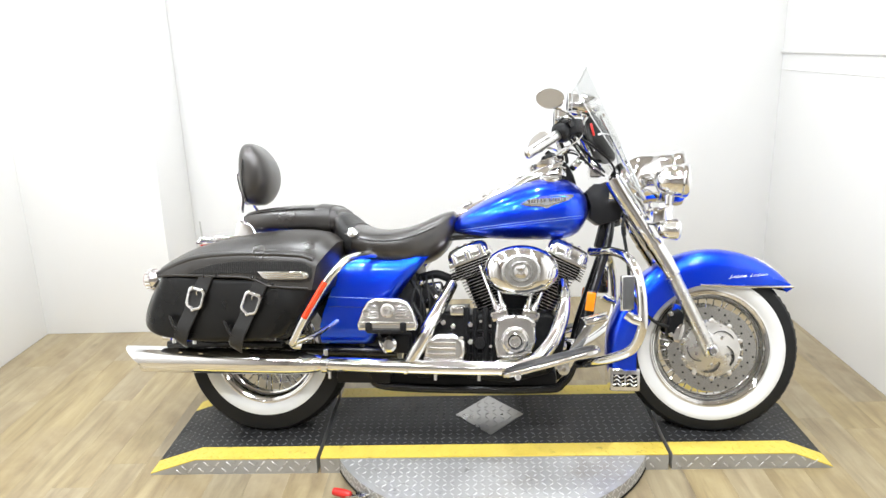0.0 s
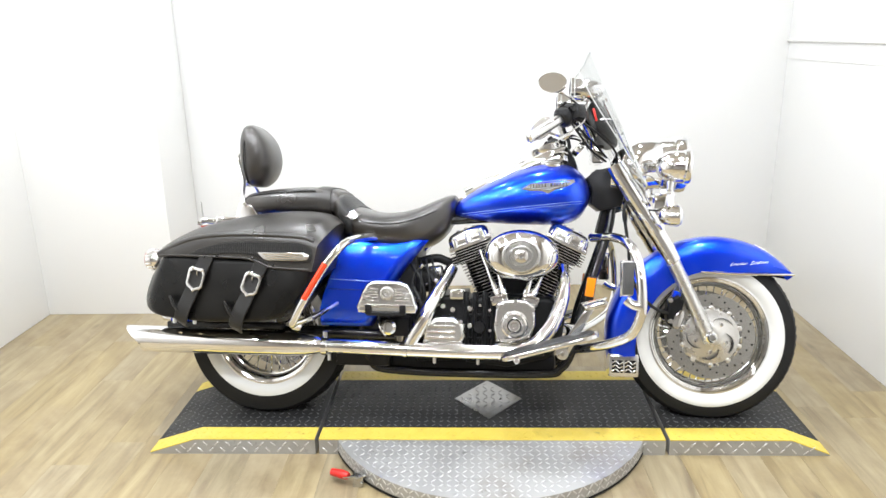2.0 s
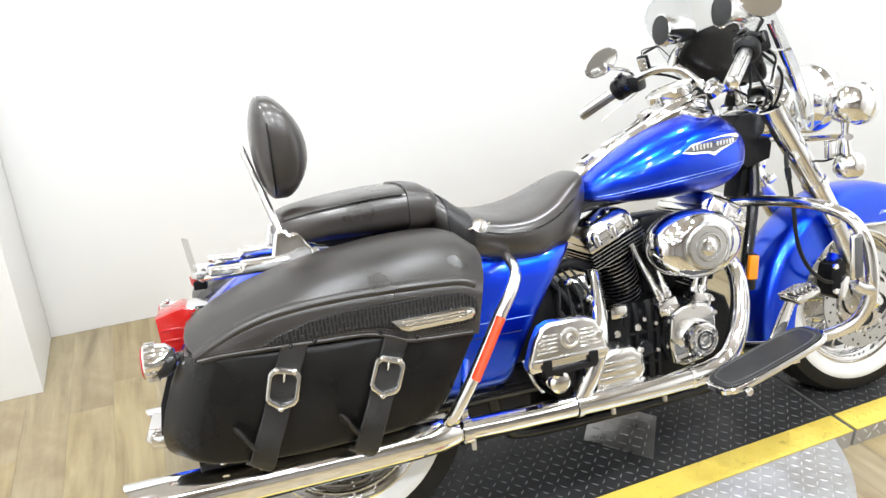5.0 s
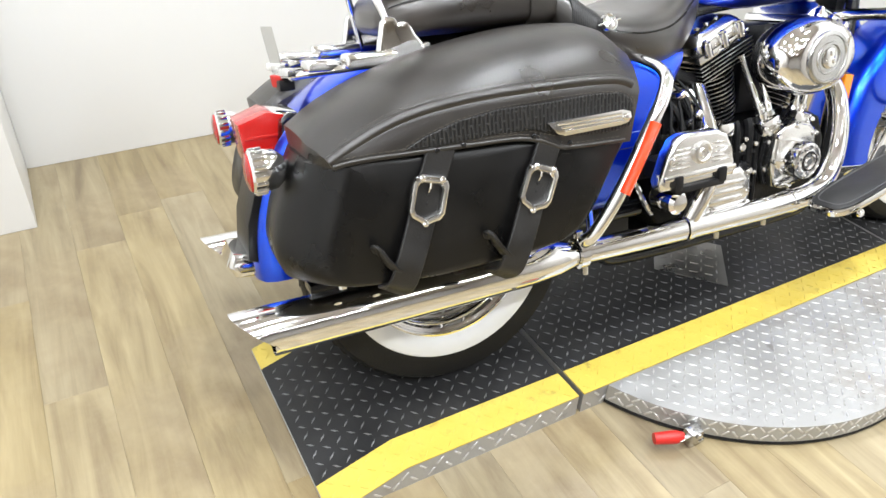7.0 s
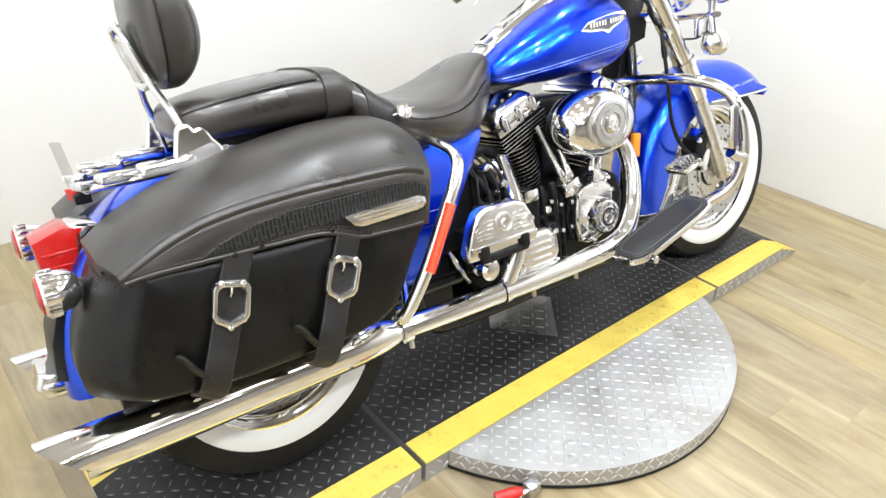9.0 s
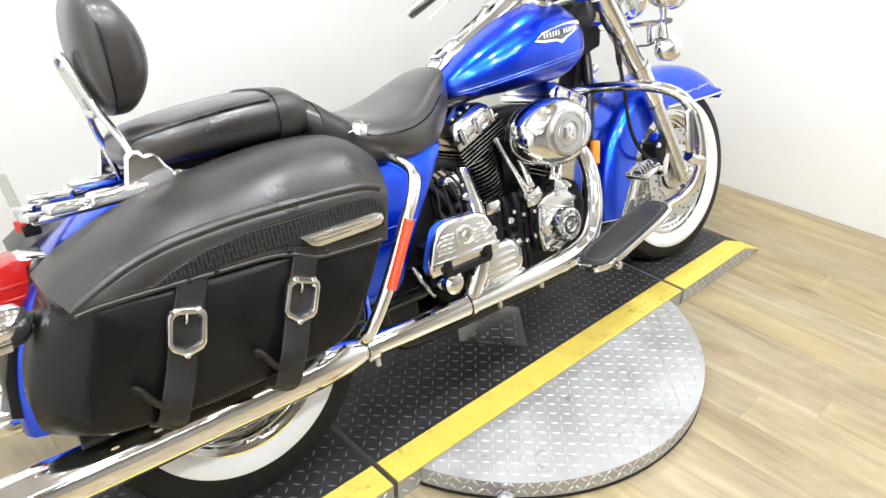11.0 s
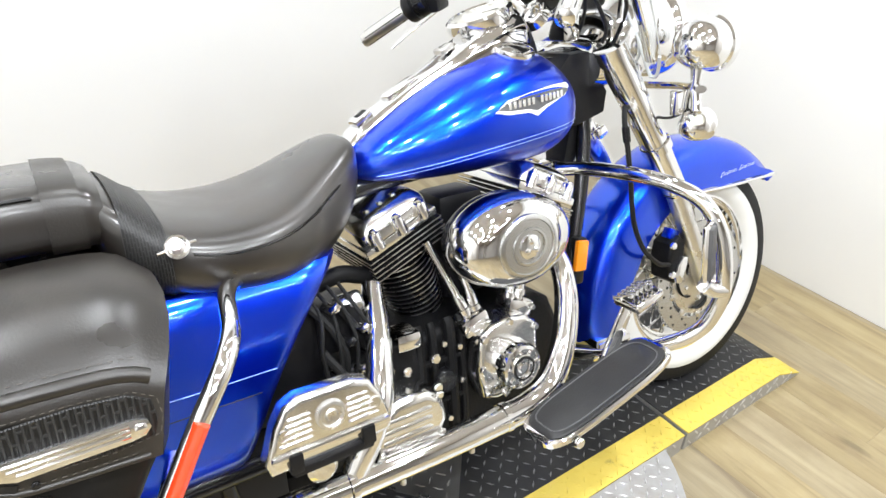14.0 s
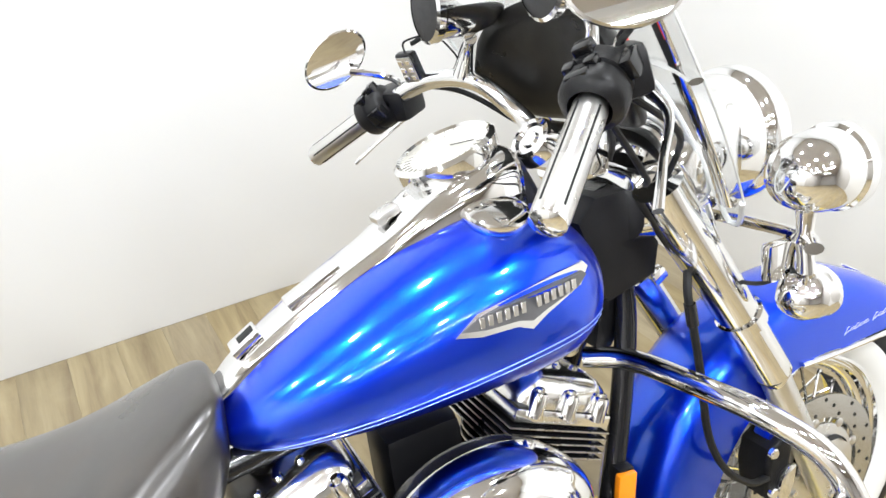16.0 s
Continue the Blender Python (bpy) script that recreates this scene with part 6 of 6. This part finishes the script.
def pouch():
    rings = []
    for k, y in enumerate(np.linspace(-0.165, 0.165, 15)):
        v = y / 0.165
        hgt = 0.086 * max(0.25, (1 - abs(v) ** 3.2) ** 0.5)
        dep = 0.030 * max(0.3, (1 - abs(v) ** 3) ** 0.5)
        xo = -0.050 * v * v
        ring = []
        for a in np.linspace(0, 2 * math.pi, 21)[:-1]:
            u = math.copysign(abs(math.sin(a)) ** 0.75, math.sin(a))
            q = math.copysign(abs(math.cos(a)) ** 0.75, math.cos(a))
            ring.append((0.432 + xo + q * dep - u * hgt * 0.42, y, 1.048 + u * hgt - 0.020 * v * v))
        rings.append(ring)
    return loft(rings)


wp = part("windshield_pouch", pouch(), LEATHER, bike, "black leather windshield pouch")
part("flap_stud", bolt((0.404, -0.06, 1.00), (-1, 0, 0.1), 0.006, 0.004), CHROME, wp)
part("tag", box((0.387, -0.160, 1.058), (0.008, 0.012, 0.045), 0.003, pose(0, 0, 0, 0, -14, 0)), RED_GRIP, wp, "small red tag")

# -- handlebars and controls --
hb = tube([(0.215, -0.290, 0.992), (0.272, -0.248, 1.034), (0.316, -0.200, 1.058), (0.352, -0.140, 1.035), (0.382, -0.085, 0.990), (0.392, -0.035, 0.958), (0.392, 0.035, 0.955), (0.384, 0.085, 0.985), (0.350, 0.135, 1.030), (0.312, 0.215, 1.034), (0.262, 0.297, 0.998), (0.205, 0.375, 0.950)], 0.0135, 14, 7)
bars = part("handlebar", hb, CHROME, bike, "wide chrome handlebar")
part("riser", box((0.408, 0, 0.935), (0.045, 0.13, 0.065), 0.010), CHROME, bars, "chrome handlebar riser")
for s, a, b in ((-1, (0.268, -0.250, 1.032), (0.162, -0.321, 0.957)), (1, (0.246, 0.318, 0.986), (0.172, 0.424, 0.922))):
    a, b = Vector(a), Vector(b)
    gr = part("grip", tube([a, a.lerp(b, 0.06), a.lerp(b, 0.95), b], [0.0160, 0.0178, 0.0178, 0.0170], 18, 1), ALLOY, bars, "chrome and rubber handgrip")
    for k in range(5):
        ang = 2 * math.pi * k / 5
        d = (b - a).normalized()
        u = d.orthogonal().normalized()
        w = d.cross(u)
        off = (u * math.cos(ang) + w * math.sin(ang)) * 0.0166
        part("rubber_strip", tube([a.lerp(b, 0.1) + off, a.lerp(b, 0.92) + off], 0.0018, 6, 1), RUBBER, gr, "black rubber grip strip")
    part("end_cap", lathe([(0, 0.006), (0.011, 0.005), (0.0172, 0.0), (0.0172, -0.006)], b, b - a, 18), CHROME, gr)
    c = a.lerp(b, -0.12)
    d = (b - a).normalized()
    hs = part("switch_housing", lathe([(0.018, -0.034), (0.030, -0.030), (0.033, -0.026), (0.033, -0.008), (0.030, -0.006), (0.030, -0.001), (0.034, 0.001), (0.034, 0.016), (0.031, 0.022), (0.022, 0.028)], c, d, 24, close=True), BLACK_PLASTIC, bars, "black switch housing")
    u = V(-0.55, 0, 0.83)
    u = (u - d * u.dot(d)).normalized()
    w = d.cross(u)
    for lx, a, b, size in ((-0.022, 0.026, 0.0, (0.016, 0.020, 0.030)), (-0.002, 0.030, 0.012, (0.013, 0.013, 0.012)), (-0.002, 0.030, -0.012, (0.013, 0.013, 0.012)), (0.012, 0.026, 0.0, (0.012, 0.026, 0.016)), (-0.012, -0.024, 0.010, (0.030, 0.026, 0.024)), (-0.020, 0.004, -0.032, (0.026, 0.020, 0.022))):
        m = Matrix((d, w, u)).transposed().to_4x4()
        m.translation = c + d * lx + u * a + w * b
        part("switch", box((0, 0, 0), size, 0.003, m), BLACK_GLOSS, hs)
    part("housing_screw", bolt(c + u * 0.004 + w * 0.033, w, 0.004, 0.003), CHROME, hs)
    res = part("lever_bracket", box(c + V(0.034, -s * 0.014, 0.010), (0.062, 0.066, 0.050), 0.010, pose(0, 0, 0, 0, -12, s * 30)), BLACK_PLASTIC, bars, "black reservoir and lever bracket")
    q = c + V(0.066, -s * 0.016, -0.004)
    part("lever", tube([q, q + V(-0.010, s * 0.050, -0.024), q + V(-0.050, s * 0.085, -0.058), q + V(-0.085, s * 0.115, -0.090)], [0.0065, 0.0055, 0.005, 0.006], 10, 6, flat=0.6), CHROME, res, "polished control lever")
    # mirror
    mc = V(0.213, 0.348, 1.080) if s > 0 else V(0.236, -0.340, 1.132)
    nrm = (V(-0.36, -0.90, -0.22) if s > 0 else V(-0.35, -0.92, 0.15)).normalized()
    size, axis = ((0.060, 0.037), (0.066, -0.056, 0.055)) if s > 0 else ((0.050, 0.034), (0.90, -0.36, -0.14))
    shell = lathe([(0.0, 0.026), (0.5, 0.024), (0.85, 0.014), (1.0, 0.0), (0.99, -0.005), (0.93, -0.006)], mc, -nrm, 36, squash=size, up=axis)
    mr = part("mirror", shell, CHROME, bars, "tapered oval chrome mirror")
    part("mirror_glass", lathe([(0, -0.0045), (0.95, -0.0045)], mc, -nrm, 36, squash=size, up=axis), MIRROR, mr, "mirror glass")
    part("mirror_stem", tube([mc + V(0.012, -s * 0.030, -0.020), mc + V(0.050, -s * 0.050, -0.030), c + V(0.040, -s * 0.012, 0.040), c + V(0.034, -s * 0.012, 0.014)], 0.0055, 8, 5), CHROME, mr)
    # speaker pod
    pc = V(0.332, -0.125, 1.150) if s < 0 else V(0.294, 0.092, 1.136)
    pn = V(-1, 0.0, 0.02).normalized()
    pod = part("speaker_pod", lathe([(0, -0.088), (0.018, -0.084), (0.032, -0.066), (0.040, -0.036), (0.042, 0.0), (0.042, 0.014), (0.0455, 0.018), (0.0455, 0.027), (0.041, 0.030)], pc, pn, 36), CHROME, bars, "bullet-shaped chrome speaker pod")
    part("grille", lathe([(0, 0.034), (0.026, 0.032), (0.0415, 0.028)], pc, pn, 32), SPEAKER_MESH, pod, "black speaker grille")
    cl = V(0.340, s * 0.150, 1.040)
    part("pod_clamp", tube([pc + V(0.035, 0, -0.044), pc.lerp(cl, 0.6) + V(0.02, 0, 0), cl], [0.009, 0.008, 0.016], 10, 4), CHROME, pod)
part("riser_badge", lathe([(0, 0.010), (0.010, 0.010), (0.013, 0.007), (0.020, 0.007), (0.023, 0.011), (0.030, 0.010), (0.033, 0.004), (0.033, -0.01)], (0.344, -0.022, 0.958), (-0.75, -0.10, 0.66), 32), CHROME, bars, "round chrome riser cap")
padm = pose(0.292, 0.226, 1.058, 0, -24, 24)
rp = part("remote_pad", box((0, 0, 0), (0.016, 0.036, 0.050), 0.006, padm, None, 3), BLACK_GLOSS, bars, "small square control pad in a black case")
part("pad_face", box((0, 0, 0), (0.004, 0.028, 0.041), 0.0015, padm @ pose(-0.0075, 0, 0)), ALLOY, rp, "silver pad face")
for a in (-0.0075, 0.0075):
    for b in (-0.0125, 0.0, 0.0125):
        part("pad_key", box((0, 0, 0), (0.004, 0.010, 0.008), 0.001, padm @ pose(-0.0092, a, b), None, 1), CHROME, rp)
part("pad_wire", tube([padm @ V(0, 0, 0.024), padm @ V(0.004, -0.006, 0.040), (0.315, 0.185, 1.100), (0.335, 0.165, 1.075), (0.345, 0.150, 1.045)], 0.0016, 6, 6), RUBBER, rp, "thin black wire")
part("pod_wire", tube([(0.345, 0.125, 1.095), (0.352, 0.165, 1.080), (0.340, 0.178, 1.048), (0.322, 0.186, 1.036)], 0.0016, 6, 6), RUBBER, bars, "thin black wire")
for pts in ([(0.30, 0.25, 1.03), (0.355, 0.185, 1.012), (0.40, 0.11, 0.965), (0.43, 0.05, 0.93)], [(0.295, -0.245, 1.04), (0.34, -0.18, 1.0), (0.40, -0.11, 0.955), (0.44, -0.05, 0.92)], [(0.325, -0.235, 1.03), (0.40, -0.22, 0.98), (0.46, -0.15, 0.93), (0.47, -0.10, 0.87)], [(0.33, 0.165, 1.10), (0.345, 0.21, 1.11), (0.31, 0.255, 1.09)], [(0.305, -0.215, 1.02), (0.37, -0.20, 0.935), (0.43, -0.13, 0.90)]):
    part("control_cable", tube(pts, 0.0040, 8, 6), RUBBER, bars, "black control cable")

# -- engine guard, pegs, boards, pedal --
for s in (-1, 1):
    pts = [(0.398, s * 0.02, 0.632), (0.440, s * 0.07, 0.634), (0.458, s * 0.18, 0.636), (0.480, s * 0.272, 0.626), (0.504, s * 0.332, 0.595), (0.520, s * 0.362, 0.535), (0.527, s * 0.370, 0.455), (0.526, s * 0.362, 0.390), (0.500, s * 0.335, 0.325), (0.440, s * 0.275, 0.283), (0.375, s * 0.20, 0.255), (0.345, s * 0.115, 0.235)]
    eg = part("engine_guard", tube(pts, 0.0160, 14, 8), CHROME, bike, "looped chrome engine guard")
    pt = pose(0, 0, 0, 0, 0, s * -28)
    hp2 = part("highway_peg", box((0.482, s * 0.371, 0.508), (0.040, 0.014, 0.104), 0.005, pt), PEG_RUBBER, eg, "folded rubber highway peg")
    part("peg_rim", box((0.479, s * 0.365, 0.508), (0.046, 0.014, 0.114), 0.006, pt), CHROME, hp2, "chrome peg rim")
    part("peg_clamp", tube([(0.478, s * 0.361, 0.44), (0.500, s * 0.364, 0.425), (0.525, s * 0.366, 0.42)], [0.016, 0.016, 0.019], 12, 3), CHROME, hp2)
    # footboard
    ol = oval(0, 0, 0.165, 0.060, 36, 4.2)
    tilt = pose(0.238, s * 0.318, 0.286, 0, -16, s * 2)
    for nm, sc, z0, z1, mt, lb in (("footboard", 1.0, -0.017, -0.001, CHROME, "chrome-rimmed footboard"), ("rubber_pad", 0.93, -0.002, 0.0035, PAD_RUBBER, "black rubber footboard pad")):
        rows = [[tilt @ V(x * k * sc, z * k * sc, h) for x, z in ol] for k, h in ((0.97, z0), (1.0, z0 + 0.003), (1.0, z1 - 0.003), (0.97, z1))]
        if nm == "footboard":
            fb = part(nm, loft(rows), mt, bike, lb)
        else:
            part(nm, loft(rows), mt, fb, lb)
    part("pad_bead", tube([tilt @ V(x * 0.84, z * 0.76, 0.0035) for x, z in ol + ol[:1]], 0.0016, 6, 1), PEG_RUBBER, fb, "raised bead round the pad")
    part("board_bracket", box((0.20, s * 0.235, 0.250), (0.05, 0.09, 0.03), 0.006), BLACK_GLOSS, fb)
    part("board_bolt", bolt((0.135, s * 0.375, 0.236), (0, s, 0), 0.010, 0.008), CHROME, fb)
# brake pedal on the right
arm = [(0.268, 0.238), (0.300, 0.232), (0.336, 0.296), (0.374, 0.372), (0.392, 0.404), (0.372, 0.414), (0.348, 0.380), (0.306, 0.314)]
pd = part("brake_pedal", slab(arm, -0.272, -0.258, 0.004), CHROME, bike, "broad chrome brake pedal arm")
part("arm_emblem", lathe([(0, -0.2765), (0.006, -0.2765), (0.008, -0.2745), (0.011, -0.2745), (0.013, -0.2765), (0.015, -0.272)], (0.318, 0, 0.292), (0, 1, 0), 20), ALLOY, pd)
pdp = pose(0.390, -0.276, 0.412, 0, -16, 0)
part("pedal_pad", box((0, 0, 0), (0.076, 0.070, 0.020), 0.008, pdp, None, 3), CHROME, pd, "chrome pedal pad with raised cross-hatching")
for i in range(5):
    for k in (-1, 1):
        part("pad_rib", box((0, 0, 0), (0.006, 0.042, 0.006), 0.0022, pdp @ pose(-0.026 + 0.013 * i, k * 0.014, 0.0125, 0, 0, k * 45)), CHROME, pd)
    part("rubber_rib", box((0, 0, 0), (0.006, 0.060, 0.004), 0.0015, pdp @ pose(-0.026 + 0.013 * i, 0, 0.0102)), RUBBER, pd, "black rubber rib")
part("pedal_boss", lathe([(0.008, -0.022), (0.020, -0.020), (0.020, 0.020), (0.008, 0.022)], (0.285, -0.262, 0.246), (0, 1, 0), 20, close=True), ALLOY, pd)

# side marker on the frame downtube
for s in (-1, 1):
    mk = part("marker_housing", box((0.389, s * 0.092, 0.442), (0.030, 0.034, 0.105), 0.008, pose(0, 0, 0, 0, 8, 0)), BLACK_PLASTIC, bike, "black side-marker housing")
    part("lens", box((0.387, s * 0.110, 0.457), (0.032, 0.012, 0.068), 0.004, pose(0, 0, 0, 0, 8, 0)), AMBER_LENS, mk, "amber side-marker lens")

# -- tail --
tl = part("tail_lamp_base", box((-1.080, 0, 0.552), (0.060, 0.112, 0.090), 0.014, pose(0, 0, 0, 0, 10, 0)), CHROME, bike, "chrome tail-lamp base")
lz = slab([(-1.165, 0.583), (-1.160, 0.510), (-1.135, 0.502), (-1.085, 0.518), (-1.078, 0.592), (-1.110, 0.600)], -0.056, 0.056, 0.006, seg=2)
part("lens", lz, RED_LENS, tl, "clear red tail-lamp lens")
lens_in = bmesh.new()
box((-1.125, -0.0565, 0.556), (0.060, 0.003, 0.006), 0.001, None, lens_in, 1)
box((-1.122, -0.0565, 0.532), (0.066, 0.003, 0.006), 0.001, None, lens_in, 1)
part("lens_rib", lens_in, RED_LENS, tl)
part("signal_bar", tube([(-1.125, -0.205, 0.532), (-1.085, -0.13, 0.520), (-1.075, 0, 0.512), (-1.085, 0.13, 0.520), (-1.125, 0.205, 0.532)], 0.011, 10, 5), CHROME, bike, "chrome rear signal bar")
for s in (-1, 1):
    c = (-1.148, s * 0.216, 0.534)
    r = part("rear_signal", lathe([(0, 0.030), (0.020, 0.027), (0.033, 0.012), (0.036, -0.010), (0.037, -0.026), (0.034, -0.030)], c, (1, 0, 0), 32), CHROME, bike, "chrome bullet rear turn signal")
    part("lens", lathe([(0.034, -0.027), (0.031, -0.033), (0.018, -0.037), (0, -0.038)], c, (1, 0, 0), 28), RED_LENS, r, "red signal lens")
    for k in range(16):
        a = 2 * math.pi * k / 16
        part("visor_notch", box(Vector(c) + V(-0.016, 0.0365 * math.cos(a), 0.0365 * math.sin(a)), (0.020, 0.006, 0.006), 0.0015), CHROME, r)
part("plate_bracket", slab([(-1.150, 0.480), (-1.180, 0.40), (-1.190, 0.33), (-1.165, 0.32), (-1.130, 0.47)], -0.075, 0.075, 0.005), BLACK_PLASTIC, bike, "black plate bracket")
part("rear_bumper_tip", slab([(-1.170, 0.335), (-1.215, 0.345), (-1.228, 0.318), (-1.215, 0.292), (-1.165, 0.288)], -0.055, 0.055, 0.012, seg=3), CHROME, bike, "chrome lower fender tip")
# upright clear tag holder above the tail
tag = box((-1.074, -0.018, 0.690), (0.004, 0.034, 0.112), 0.0015, pose(0, 0, 0, 0, -8, 22))
tg = part("tag_holder", tag, WHITE_PLASTIC, bike, "small upright frosted plastic tag")
part("tag_mark", box((-1.0745, -0.018, 0.647), (0.007, 0.033, 0.022), 0.001, pose(0, 0, 0, 0, -8, 22)), RED_GRIP, tg, "red lower edge")
part("top_clip", box((-1.062, -0.015, 0.640), (0.030, 0.06, 0.020), 0.004), BLACK_PLASTIC, bike)

# silver script mark on the front fender, as a run of slanted strokes
for s in (-1, 1):
    mark = bmesh.new()
    for k in range(11):
        if k == 5:
            continue
        x, z = 0.872 + 0.0115 * k, 0.546 + 0.0010 * k
        hgt = 0.012 if k in (0, 6) else (0.0085 if k in (2, 8) else 0.0048)
        tube([(x - 0.004, s * 0.0838, z - hgt / 2), (x + 0.005, s * 0.0838, z + hgt / 2), (x + 0.009, s * 0.0838, z + hgt / 2 - 0.001)], 0.00055, 6, 3, mark)
        tube([(x - 0.004, s * 0.0838, z - hgt / 2), (x + 0.003, s * 0.0838, z - 0.0030), (x + 0.009, s * 0.0838, z - 0.0005)], 0.0005, 6, 3, mark)
    part("script_mark", mark, SILVER_PRINT, ff, "silver script mark")

# the rear of the machine stands a little to its right of the front wheel's line
def track(x):
    return 0.0387 * min(0.0, x - 0.40)


def islands(me):
    """The separate pieces of a mesh, as sets of vertex numbers."""
    root = list(range(len(me.vertices)))

    def top(a):
        while root[a] != a:
            root[a] = root[root[a]]
            a = root[a]
        return a
    for e in me.edges:
        root[top(e.vertices[0])] = top(e.vertices[1])
    sets = {}
    for i in range(len(root)):
        sets.setdefault(top(i), []).append(i)
    return sorted(sets.values(), key=len, reverse=True)


def split(ob, name):
    """Makes every piece but the largest an object of its own beside it."""
    pieces = islands(ob.data)
    for keep in pieces[1:]:
        bm = bmesh.new()
        bm.from_mesh(ob.data)
        inside = set(keep)
        bmesh.ops.delete(bm, geom=[v for v in bm.verts if v.index not in inside], context="VERTS")
        part(name, bm, ob.data.materials[0], ob.parent)
    bm = bmesh.new()
    bm.from_mesh(ob.data)
    inside = set(pieces[0])
    bmesh.ops.delete(bm, geom=[v for v in bm.verts if v.index not in inside], context="VERTS")
    bm.to_mesh(ob.data)
    bm.free()


SPLIT = {"bolt": "bolt", "foot_plate": "foot_rib", "lens_rib": "lens_rib", "strap_hole": "strap_hole", "disc_carrier": "bolt"}
for ob in list(bike.children_recursive):
    kind = ob.name.split(".")[0]
    if kind in SPLIT and len(islands(ob.data)) > 1:
        split(ob, SPLIT[kind])


def depth(ob):
    return 0 if ob.parent is None else 1 + depth(ob.parent)


for ob in list(bike.children_recursive):
    while depth(ob) > 2:
        ob.parent = ob.parent.parent
for ob in bike.children_recursive:
    for v in ob.data.vertices:
        v.co.y += track(v.co.x)
bike.matrix_world = BIKE
lay_planks()
